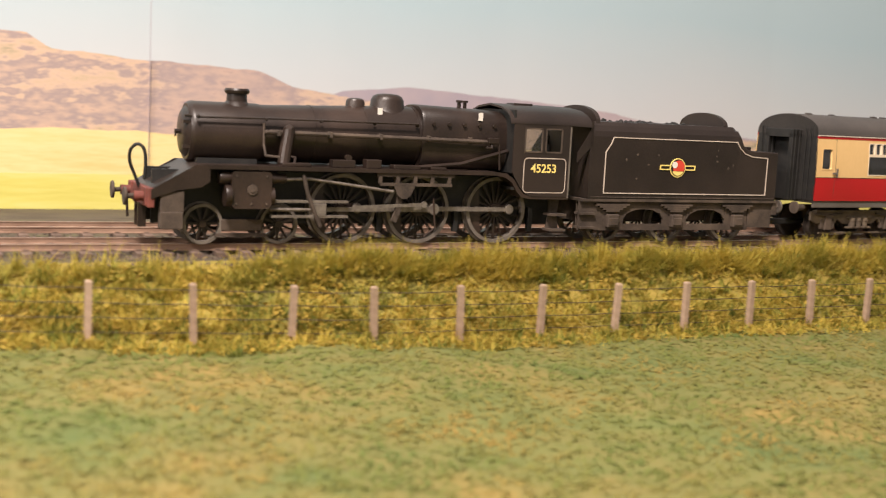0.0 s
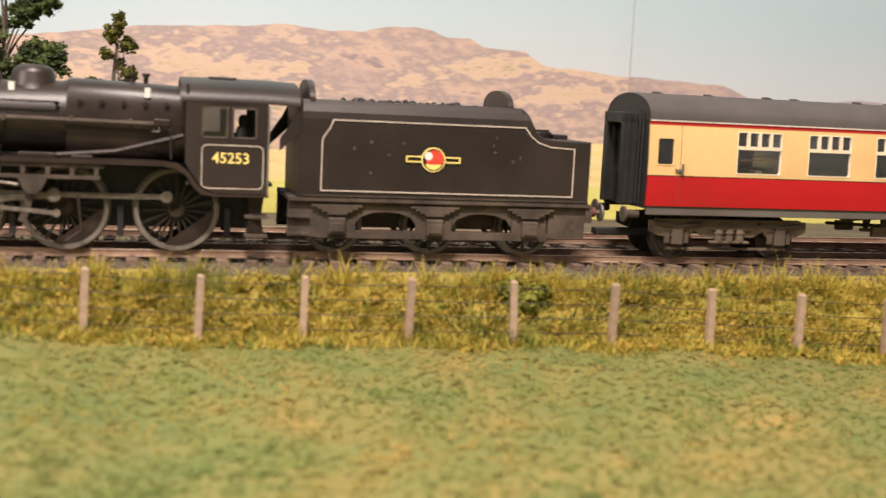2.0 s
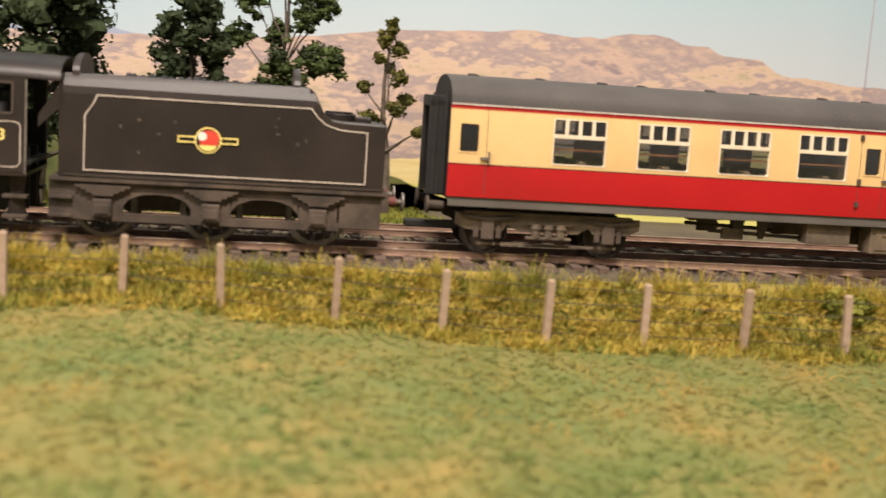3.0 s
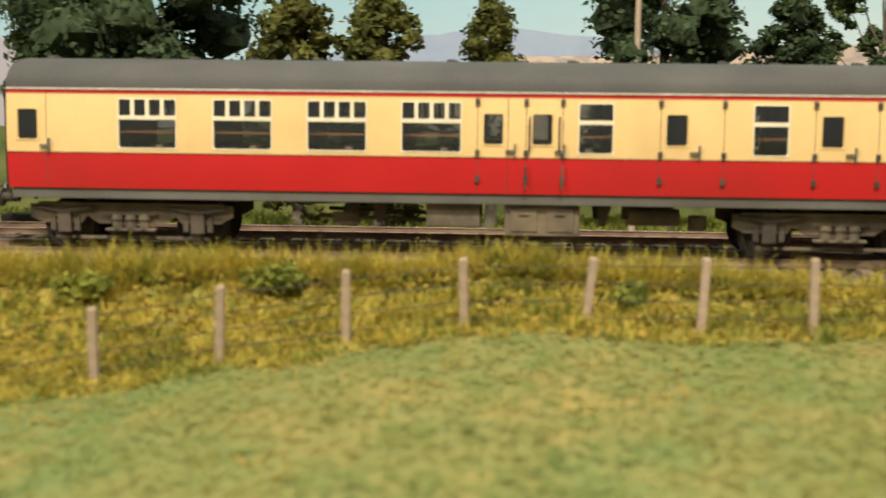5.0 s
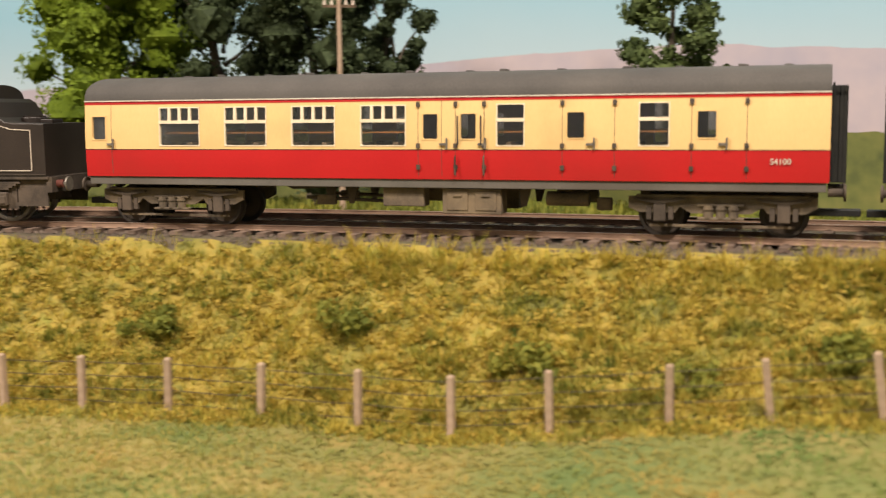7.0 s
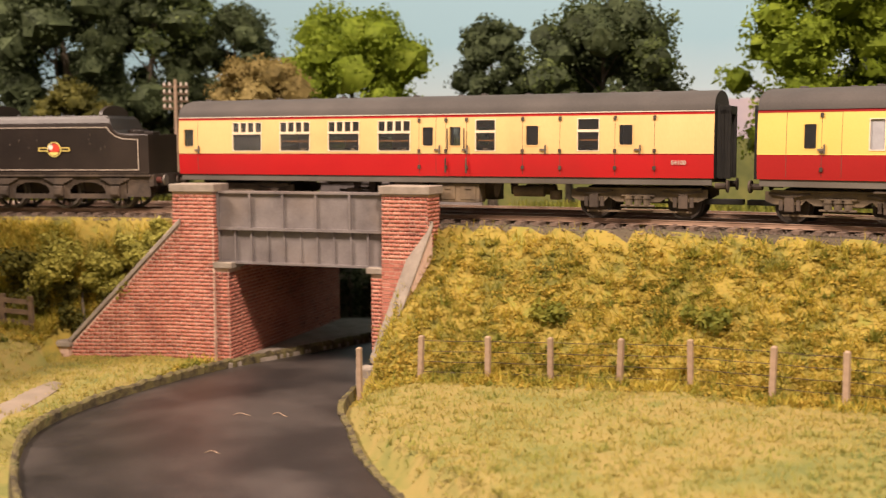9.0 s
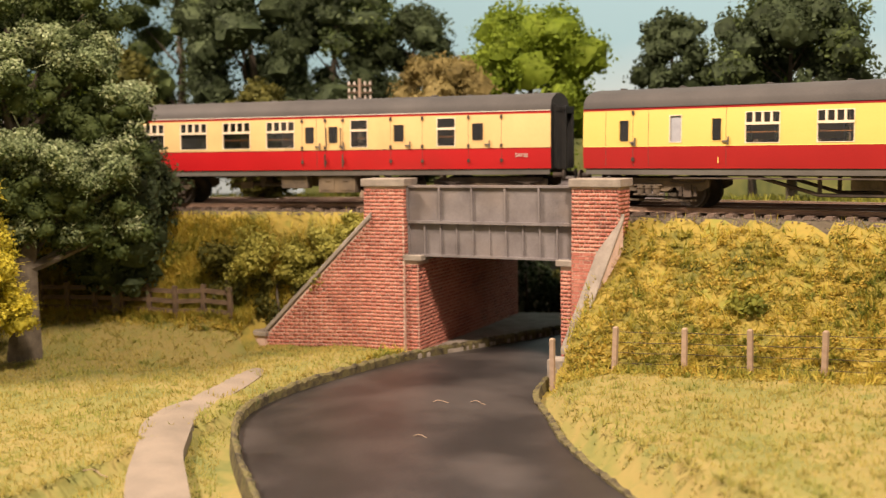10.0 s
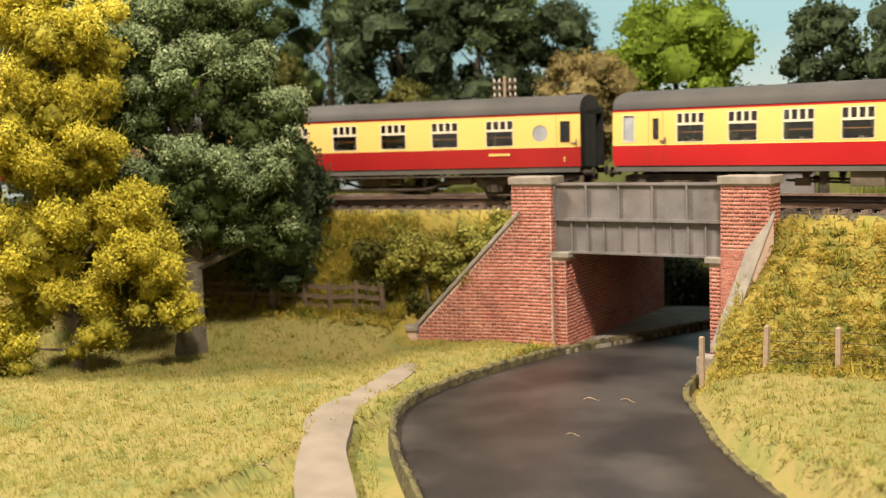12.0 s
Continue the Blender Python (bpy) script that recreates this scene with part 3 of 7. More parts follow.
def build_backscene():
    bm = bmesh.new()
    line = [(2.2, -0.9), (1.75, WALL_Y), (-1.35, WALL_Y), (-1.75, 0.0), (-1.95, -0.9)]
    pts = smooth_line(line, 60)
    a = [bm.verts.new((p.x, p.y, -0.14)) for p in pts]
    b = [bm.verts.new((p.x, p.y, 0.55)) for p in pts]
    for i in range(len(pts) - 1):
        bm.faces.new((a[i], a[i + 1], b[i + 1], b[i]))
    geo = bmesh.ops.extrude_face_region(bm, geom=list(bm.faces))
    bmesh.ops.translate(bm, vec=(0, 0.004, 0), verts=[v for v in geo["geom"] if isinstance(v, bmesh.types.BMVert)])
    board = tagged(finish("backdrop", bm, M["sky"], scale=1), "printed backscene board with pale blue sky and moorland", "backdrop", kind="structure")

    def print_strip(name, prof, base, y, material, rough, label, seed):
        bm = bmesh.new()
        r = random.Random(seed)
        x0, x1 = prof[0][0], prof[-1][0]
        n = int((x1 - x0) / 0.003)
        prev = None
        for i in range(n + 1):
            x = x0 + (x1 - x0) * i / n
            z = float(np.interp(x, [p[0] for p in prof], [p[1] for p in prof]))
            z += rough * (noise.noise(Vector((x * 45, seed, 0))) + 0.5 * noise.noise(Vector((x * 140, seed, 3))))
            cur = (bm.verts.new((x, y, base)), bm.verts.new((x, y, max(z, base + 0.0005))))
            if prev:
                bm.faces.new((prev[0], cur[0], cur[1], prev[1]))
            prev = cur
        finish(name, bm, material, board, label, scale=1)

    print_strip("printed_blue_hill", [(-0.02, 0.050), (0.04, 0.066), (0.09, 0.071), (0.15, 0.066), (0.22, 0.05)], 0.0, WALL_Y - 0.0008, M["bluehill"], 0.001, "printed hazy blue hill", 3)
    print_strip("printed_far_ridge", [(0.60, 0.03), (0.66, 0.050), (0.70, 0.054), (0.78, 0.050), (0.843, 0.045), (0.90, 0.036), (1.0, 0.03)], 0.0, WALL_Y - 0.0010, M["farhill"], 0.001, "printed mauve far ridge", 5)
    print_strip("printed_far_ridge", [(-0.80, 0.03), (-0.70, 0.05), (-0.5, 0.056), (-0.36, 0.061), (-0.296, 0.065), (-0.25, 0.066), (-0.2, 0.068), (-0.16, 0.065), (-0.08, 0.061), (0.0, 0.05), (0.1, 0.03)], -0.08, WALL_Y - 0.0012, M["farhill"], 0.0012, "printed pinkish ridge", 8)
    print_strip("printed_moorland", [(0.02, 0.035), (0.06, 0.050), (0.10, 0.058), (0.16, 0.059), (0.20, 0.062), (0.25, 0.064), (0.295, 0.071), (0.36, 0.0755), (0.405, 0.075), (0.418, 0.0785), (0.440, 0.0785), (0.448, 0.0745), (0.462, 0.0745), (0.470, 0.071), (0.492, 0.070), (0.503, 0.063), (0.56, 0.060), (0.61, 0.058), (0.63, 0.051), (0.68, 0.044), (0.76, 0.037), (1.0, 0.030)], -0.06, WALL_Y - 0.0020, M["hill"], 0.0012, "printed heather moorland hill", 11)
    print_strip("printed_pasture", [(0.28, 0.005), (0.34, 0.013), (0.42, 0.018), (0.504, 0.024), (0.60, 0.022), (0.8, 0.020), (1.1, 0.02)], -0.07, WALL_Y - 0.0030, M["pasture"], 0.001, "printed yellow pasture", 14)
    print_strip("printed_meadow", [(-1.3, 0.03), (-0.6, 0.028), (-0.2, 0.024), (0.1, 0.020), (0.26, 0.012), (0.33, -0.01)], -0.08, WALL_Y - 0.0034, M["meadow"], 0.002, "printed green meadow", 17)
    print_strip("printed_field", [(0.30, -0.004), (0.38, 0.000), (0.55, 0.001), (0.8, 0.002), (1.1, 0.002)], -0.07, WALL_Y - 0.0034, M["greenfield"], 0.0004, "printed yellow-green field", 19)
    bm = bmesh.new()
    box(bm, 551.92, 552.08, 1000 * WALL_Y - 4.2, 1000 * WALL_Y - 3.2, -60, 500)
    finish("board_joint", bm, M["farhill"], board, "joint between two backscene sheets")


build_backscene()


# ---- track ----
def build_track(off, name, label, s0, s1, near):
    tr = thing(name, label, "track", kind="structure")
    for side in (-1, 1):
        for nm, prof, material in (("rail", [(-0.55, -2.2), (0.55, -2.2), (0.55, -1.9), (0.18, -1.7), (0.18, -0.6), (0.35, -0.4), (0.35, -0.04), (-0.35, -0.04), (-0.35, -0.4), (-0.18, -0.6), (-0.18, -1.7), (-0.55, -1.9)], M["rail"]),
                                   ("rail_head", [(-0.3, -0.04), (0.3, -0.04), (0.26, 0.0), (-0.26, 0.0)], M["railtop"])):
            bm = bmesh.new()
            prev = None
            n = 150
            for i in range(n + 1):
                s = s0 + (s1 - s0) * i / n
                cur = []
                for u, z in prof:
                    x, y, th = on_line(s, off + side * 0.0084 + u * MM)
                    cur.append(bm.verts.new((x, y, RAIL_Z + z * MM)))
                if prev:
                    m = len(prof)
                    for k in range(m):
                        bm.faces.new((prev[k], prev[(k + 1) % m], cur[(k + 1) % m], cur[k]))
                prev = cur
            finish(nm, bm, material, tr, scale=1)
    bm = bmesh.new()
    box(bm, -1.6, 1.6, -16, 16, -3.6, -2.15)
    for sd in (-8.4, 8.4):
        box(bm, -0.9, 0.9, sd - 1.3, sd + 1.3, -2.15, -1.7)
    first = None
    s = s0
    rng = random.Random(3)
    while s < s1:
        m = line_pose(s, off, RAIL_Z) @ pose(0, rng.uniform(-0.0004, 0.0004), 0, 0, 0, rng.uniform(-1, 1))
        if first is None:
            first = finish("sleeper", bm, M["sleeper"], tr, m=m)
        else:
            ob = new("sleeper", first.data)
            ob.parent = tr
            ob.matrix_basis = m
        s += 0.0085 if near else 0.0105
    return tr


build_track(0.0, "track_front", "single line of rusty rails on brown sleepers", -1.25, 0.98, True)
build_track(0.046, "track_rear", "second line of rusty rails behind the first", -1.2, 1.0, False)


def build_ballast():
    rng = np.random.RandomState(2)
    n = 26000
    s = rng.uniform(-0.95, 0.95, n)
    off = np.where(rng.rand(n) < 0.72, rng.uniform(-0.026, 0.02, n), rng.uniform(0.02, 0.07, n))
    x, y, th = (np.interp(s, SG, a) for a in (TX, TY, TH))
    px, py = x - np.sin(th) * off, y + np.cos(th) * off
    z = np.where(off < -0.022, -0.0083, -0.0071) + rng.uniform(-0.0004, 0.0003, n)
    tet = np.array([[1, 0, -0.4], [-0.5, 0.87, -0.4], [-0.5, -0.87, -0.4], [0, 0, 0.9]])
    faces = [(0, 1, 3), (1, 2, 3), (2, 0, 3)]
    r = rng.uniform(0.0004, 0.0008, n)
    a = rng.uniform(0, 6.28, n)
    v = np.empty((n, 4, 3))
    for k in range(4):
        tx, ty, tz = tet[k]
        v[:, k, 0] = px + r * (tx * np.cos(a) - ty * np.sin(a))
        v[:, k, 1] = py + r * (tx * np.sin(a) + ty * np.cos(a))
        v[:, k, 2] = z + r * tz
    allf = np.stack([v[:, list(f)] for f in faces], 1).reshape(-1, 3)
    tagged(quads_mesh("ballast", allf, 3, M["ballast"]), "fine brown stone ballast between the sleepers", "ballast", kind="stuff")


build_ballast()


# ---- grass ----
def blades(name, n, s_range, off_range, keep, length, width, lean, material, label, seed, lift=0.0, lean0=0.1):
    rng = np.random.RandomState(seed)
    s = rng.uniform(*s_range, n)
    off = rng.uniform(*off_range, n)
    x, y, th = (np.interp(s, SG, a) for a in (TX, TY, TH))
    px, py = x - np.sin(th) * off, y + np.cos(th) * off
    z, s2, off2, d = ground_height(px, py)
    ok = keep(px, py, s2, off2, d, rng) & (d > 0.0002) & ~((s2 > -0.70) & (s2 < -0.568) & (off2 > -0.04))
    for q in range(0, len(_pc), 2):
        ok &= np.hypot(px - _pc[q].x, py - _pc[q].y) > _pw[q] * (0.72 + 0.4 * rng.rand(n))
    px, py, z = px[ok], py[ok], z[ok]
    m = len(px)
    ln = rng.uniform(*length, m)
    a = rng.uniform(0, 6.283, m)
    tilt = rng.uniform(lean0, lean, m)
    b = a + 1.57 + rng.uniform(-0.7, 0.7, m)
    w = rng.uniform(0.6, 1.2, m) * width
    base = np.stack([px, py, z - 0.0008 + lift * rng.rand(m)], 1)
    side = np.stack([np.cos(b), np.sin(b), np.zeros(m)], 1) * w[:, None]
    up = np.stack([np.cos(a) * np.sin(tilt), np.sin(a) * np.sin(tilt), np.cos(tilt)], 1) * ln[:, None]
    v = np.stack([base - side, base + side, base + up + side * 0.25, base + up - side * 0.25], 1).reshape(-1, 3)
    return tagged(quads_mesh(name, v, 4, material), label, "grass", kind="stuff")


def patch(px, py, size, seed):
    return bumps(px, py, size, seed)


def fence_off_at(s):
    return np.interp(s, FENCE_S, FENCE_OFF)


def on_bank(px, py, s, off, d, rng):
    walled = (s > -0.752) & (s < -0.68) & (off < np.interp(s, [-0.752, -0.692], [-0.036, -0.026]))
    return ~walled & (off < -0.0245 - 0.003 * rng.rand(len(px))) & (off > np.where(s < -0.68, -0.052, fence_off_at(s)) - 0.012 * rng.rand(len(px)))


blades("bank_grass", 110000, (-1.0, 0.98), (-0.088, -0.0245), on_bank, (0.002, 0.0052), 0.00036, 1.45, M["bankgrass"], "tufted ochre and green static grass on the bank", 21, lift=0.0014, lean0=0.4)
blades("bank_weeds", 45000, (-1.0, 0.98), (-0.088, -0.025), lambda px, py, s, off, d, r: on_bank(px, py, s, off, d, r) & (patch(px, py, 0.03, 7) + 0.3 * r.rand(len(px)) > 0.22), (0.0016, 0.004), 0.0005, 1.3, M["bankweed"], "darker green scrubby growth on the bank", 22, lift=0.002)
blades("field_grass", 190000, (-0.36, 0.95), (-0.33, -0.045), lambda px, py, s, off, d, r: (off < fence_off_at(s) + 0.004) & (s > -0.30 - 0.12 * r.rand(len(px))), (0.0014, 0.0030), 0.0006, 1.5, M["fieldgrass"], "green and straw static grass of the field", 23, lift=0.0012, lean0=1.0)
blades("meadow_grass", 170000, (-1.1, -0.22), (-0.36, -0.032), lambda px, py, s, off, d, r: (off < np.where(s < -0.754, -0.050, np.where(s < -0.68, np.interp(s, [-0.752, -0.692], [-0.044, -0.034]), fence_off_at(s) + 0.004))) & (s < -0.30 + 0.10 * r.rand(len(px))), (0.0012, 0.0030), 0.00042, 1.4, M["drygrass"], "sunlit yellow-green meadow grass by the lane", 24)
blades("left_bank_grass", 70000, (-1.0, -0.69), (-0.054, -0.0215), on_bank, (0.002, 0.0048), 0.00036, 1.3, M["bankgrass"], "yellow-green grass on the bank above the wing wall", 28, lift=0.004)


def tufts(name, n, s_range, off_range, keep, per, length, width, material, label, seed):
    """Tufts of blades that fan out from one root."""
    rng = np.random.RandomState(seed)
    s, off = rng.uniform(*s_range, n), rng.uniform(*off_range, n)
    x, y, th = (np.interp(s, SG, a) for a in (TX, TY, TH))
    px, py = x - np.sin(th) * off, y + np.cos(th) * off
    z, s2, off2, d = ground_height(px, py)
    ok = keep(px, py, s2, off2, d, rng) & (d > 0.006) & ~((s2 > -0.70) & (s2 < -0.564) & (off2 > -0.058))
    root = np.repeat(np.stack([px, py, z], 1)[ok], per, axis=0)
    size = np.repeat(rng.uniform(0.55, 1.25, ok.sum()), per)
    m = len(root)
    root[:, :2] += rng.normal(size=(m, 2)) * 0.0009
    a, tilt = rng.uniform(0, 6.283, m), rng.uniform(0.25, 1.45, m)
    ln = rng.uniform(*length, m) * size
    up = np.stack([np.cos(a) * np.sin(tilt), np.sin(a) * np.sin(tilt), np.cos(tilt)], 1) * ln[:, None]
    b = a + 1.57 + rng.uniform(-0.6, 0.6, m)
    side = np.stack([np.cos(b), np.sin(b), np.zeros(m)], 1) * (rng.uniform(0.6, 1.3, m) * width)[:, None]
    v = np.stack([root - side, root + side, root + up + side * 0.2, root + up - side * 0.2], 1).reshape(-1, 3)
    return tagged(quads_mesh(name, v, 4, material), label, "grass", kind="stuff")


def turf_clumps(name, n, s_range, off_range, keep, per, radius, leaf, material, label, seed):
    """Low cushions of crumbled foam leaf on the bank."""
    rng = np.random.RandomState(seed)
    s, off = rng.uniform(*s_range, n), rng.uniform(*off_range, n)
    x, y, th = (np.interp(s, SG, a) for a in (TX, TY, TH))
    px, py = x - np.sin(th) * off, y + np.cos(th) * off
    z, s2, off2, d = ground_height(px, py)
    ok = keep(px, py, s2, off2, d, rng) & (d > 0.006) & ~((s2 > -0.70) & (s2 < -0.564) & (off2 > -0.058))
    c = np.repeat(np.stack([px, py, z], 1)[ok], per, axis=0)
    m = len(c)
    r = np.repeat(rng.uniform(*radius, ok.sum()), per)[:, None]
    d3 = rng.normal(size=(m, 3))
    d3 /= np.linalg.norm(d3, axis=1, keepdims=True)
    d3[:, 2] = abs(d3[:, 2])
    p = c + d3 * r * rng.uniform(0.45, 1.05, (m, 1)) * np.array([1, 1, 0.75])
    nrm = d3 + rng.normal(size=(m, 3)) * 0.8
    nrm /= np.linalg.norm(nrm, axis=1, keepdims=True)
    t = np.cross(nrm, rng.normal(size=(m, 3)))
    t /= np.linalg.norm(t, axis=1, keepdims=True)
    b = np.cross(nrm, t)
    w = leaf * rng.uniform(0.5, 1.3, m)[:, None]
    v = np.stack([p - t * w, p - b * w * 0.6, p + t * w, p + b * w * 0.6], 1).reshape(-1, 3)
    return tagged(quads_mesh(name, v, 4, material), label, "undergrowth", kind="stuff")


turf_clumps("bank_undergrowth", 6800, (-1.0, 0.95), (-0.082, -0.026), on_bank, 26, (0.0016, 0.0042), 0.00085, M["clump"], "crumbly olive, ochre and rust undergrowth on the bank", 35)
tufts("bank_tufts", 4200, (-1.0, 0.95), (-0.082, -0.026), on_bank, 18, (0.0028, 0.0062), 0.00024, M["bankgrass"], "ochre and gold grass tufts on the bank", 31)
tufts("bank_crest", 3600, (-0.30, 0.92), (-0.0335, -0.0248), lambda px, py, s, off, d, r: ((s > -0.10) & (s < 0.17)) | (s > 0.535) | (r.rand(len(px)) < 0.22), 20, (0.0040, 0.0092), 0.00022, M["bankgrass"], "long ochre grass along the top of the bank", 34)
tufts("bank_scrub", 2400, (-1.0, 0.95), (-0.080, -0.028), lambda px, py, s, off, d, r: on_bank(px, py, s, off, d, r) & (patch(px, py, 0.04, 12) > 0.05), 22, (0.002, 0.0046), 0.0005, M["bankweed"], "scrubby olive tufts on the bank", 32)
tufts("meadow_tufts", 2600, (-1.05, -0.25), (-0.33, -0.05), lambda px, py, s, off, d, r: (off < np.where(s < -0.68, -0.06, fence_off_at(s))) & (s < -0.28), 12, (0.0016, 0.0036), 0.00026, M["drygrass"], "straw-yellow tufts in the meadow", 33)
blades("trackside_grass", 2600, (-0.55, 0.7), (-0.031, -0.022), lambda px, py, s, off, d, r: patch(px, py, 0.05, 9) > 0.15, (0.0025, 0.006), 0.00022, 0.7, M["bankgrass"], "taller wisps of straw-coloured grass beside the ballast", 25)
blades("verge_grass", 30000, (-1.1, -0.2), (0.074, 0.19), lambda px, py, s, off, d, r: s < 9, (0.003, 0.008), 0.0009, 0.9, M["bankweed"], "rough dark grass behind the line", 26)
blades("rear_grass", 16000, (-0.2, 0.3), (0.074, 0.19), lambda px, py, s, off, d, r: s < 9, (0.002, 0.005), 0.0009, 0.9, M["bankweed"], "rough olive grass behind the line", 27)


# ---- trees and bushes ----
def foliage(name, clumps, count, leaf, material, parent, seed, spiky=0.0):
    """Leaves strewn over and in many small clumps: (centre, radius) in metres."""
    rng = np.random.RandomState(seed)
    vol = np.array([r ** 2 for c, r in clumps])
    pick = rng.choice(len(clumps), count, p=vol / vol.sum())
    c = np.array([c for c, r in clumps])[pick]
    r = np.array([r for c, r in clumps])[pick]
    d = rng.normal(size=(count, 3))
    d /= np.linalg.norm(d, axis=1, keepdims=True)
    rad = r * (0.55 + 0.5 * rng.rand(count)) * (1 + 0.18 * np.sin(d[:, 0] * 9 + c[:, 0] * 900) * np.cos(d[:, 2] * 8 + c[:, 1] * 700))
    p = c + d * rad[:, None] * np.array([1, 1, 0.82])
    nrm = d + rng.normal(size=(count, 3)) * 0.7
    nrm /= np.linalg.norm(nrm, axis=1, keepdims=True)
    t = np.cross(nrm, rng.normal(size=(count, 3)))
    t /= np.linalg.norm(t, axis=1, keepdims=True)
    b = np.cross(nrm, t)
    w = leaf * rng.uniform(0.5, 1.25, count)[:, None]
    v = np.stack([p - t * w, p - b * w * 0.62, p + t * w, p + b * w * 0.62], 1).reshape(-1, 3)
    return quads_mesh(name, v, 4, material, parent)


def trunk_mesh(name, base, top, r0, r1, parent, limbs=()):
    bm = bmesh.new()

    def tube(a, b, ra, rb, seg=8, wob=0.08):
        a, b = Vector(a), Vector(b)
        q = (b - a).to_track_quat("Z", "Y").to_matrix()
        prev = None
        for k in range(6):
            f = k / 5
            c = a.lerp(b, f) + Vector((math.sin(f * 5 + a.x * 90), math.cos(f * 4 + a.y * 70), 0)) * (b - a).length * wob * 0.4 * math.sin(f * 3.14)
            rr = ra + (rb - ra) * f + (ra * 0.5 * (1 - f) ** 6)
            cur = [bm.verts.new(c + q @ Vector((rr * (1 + 0.12 * math.sin(j * 3)) * math.cos(j * 6.283 / seg), rr * math.sin(j * 6.283 / seg), 0))) for j in range(seg)]
            if prev:
                for j in range(seg):
                    bm.faces.new((prev[j], prev[(j + 1) % seg], cur[(j + 1) % seg], cur[j]))
            prev = cur

    tube(base, top, r0, r1)
    for a, b, ra in limbs:
        tube(a, b, ra, ra * 0.3, 6)
    return finish(name, bm, M["bark"], parent, scale=1, smooth=True)


def tree(x, y, zb, height, width, material, label, seed, crown_from=0.28, count=5200, leaf=0.0019, n=34, shape="round", m2=None, trunk_r=None, depth=None):
    t = thing("tree", label, "tree")
    rng = random.Random(seed)
    base = Vector((x, y, zb))
    r0 = trunk_r or max(0.0022, height * 0.022)
    clumps, limbs = [], []
    dep = depth or width * 0.8
    for k in range(n):
        f = (k + 0.5) / n
        h = crown_from + (1 - crown_from) * (f ** 0.9)
        if shape == "round":
            w = math.sin(math.pi * min(1, 0.12 + 0.86 * (h - crown_from) / (1 - crown_from))) ** 0.48
        elif shape == "cone":
            w = 1.03 - 0.92 * (h - crown_from) / (1 - crown_from)
        else:
            w = 1.0 - 0.35 * abs((h - crown_from) / (1 - crown_from) - 0.4)
        a = k * 2.4 + rng.uniform(-0.5, 0.5)
        rr = rng.uniform(0.35, 1.0) ** 0.6
        cr = width * rng.uniform(0.10, 0.20) * (0.6 if shape == "cone" else 1.0) * (0.8 if n > 40 else 1.0)
        wx = max(width / 2 * w - cr * 0.7, 0.0)
        wy = max(dep / 2 * w - cr * 0.7, 0.0)
        c = base + Vector((math.cos(a) * rr * wx, math.sin(a) * rr * wy, min(height * h, height - cr * 0.8)))
        clumps.append((c, cr))
        if k % 2 == 0:
            limbs.append((base + Vector((0, 0, height * (h * 0.75))), c, r0 * 0.4 * (1.1 - f)))
    trunk_mesh("trunk", base - Vector((0, 0, 0.003)), base + Vector((0, 0, height * 0.85)), r0, r0 * 0.25, t, limbs)
    def core(cl, material):
        bm = bmesh.new()
        for c, r in cl:
            q = bmesh.ops.create_icosphere(bm, subdivisions=2, radius=r * 0.66, matrix=Matrix.LocRotScale(c, None, (1, 1, 0.82)))
            for v in q["verts"]:
                v.co += (v.co - c) * (0.5 * noise.noise(v.co * 180) + 0.4 * noise.noise(v.co * 420))
        part_ = finish("inner_crown", bm, material, t, scale=1, smooth=True)
        return part_

    groups = [(clumps, material)] if not m2 else [([q for k, q in enumerate(clumps) if k % 3], material), (clumps[::3], m2)]
    for k, (cl, mm) in enumerate(groups):
        core(cl, material)
        small = []
        for c, r in cl:
            for q in range(6):
                d = Vector((rng.gauss(0, 1), rng.gauss(0, 1), rng.gauss(0.25, 0.8))).normalized()
                small.append((c + d * r * rng.uniform(0.55, 0.95), r * rng.uniform(0.28, 0.5)))
        foliage("crown", small + cl, int(count * 1.8 * len(cl) / len(clumps)), leaf * 0.78, mm, t, seed + k)
    return t


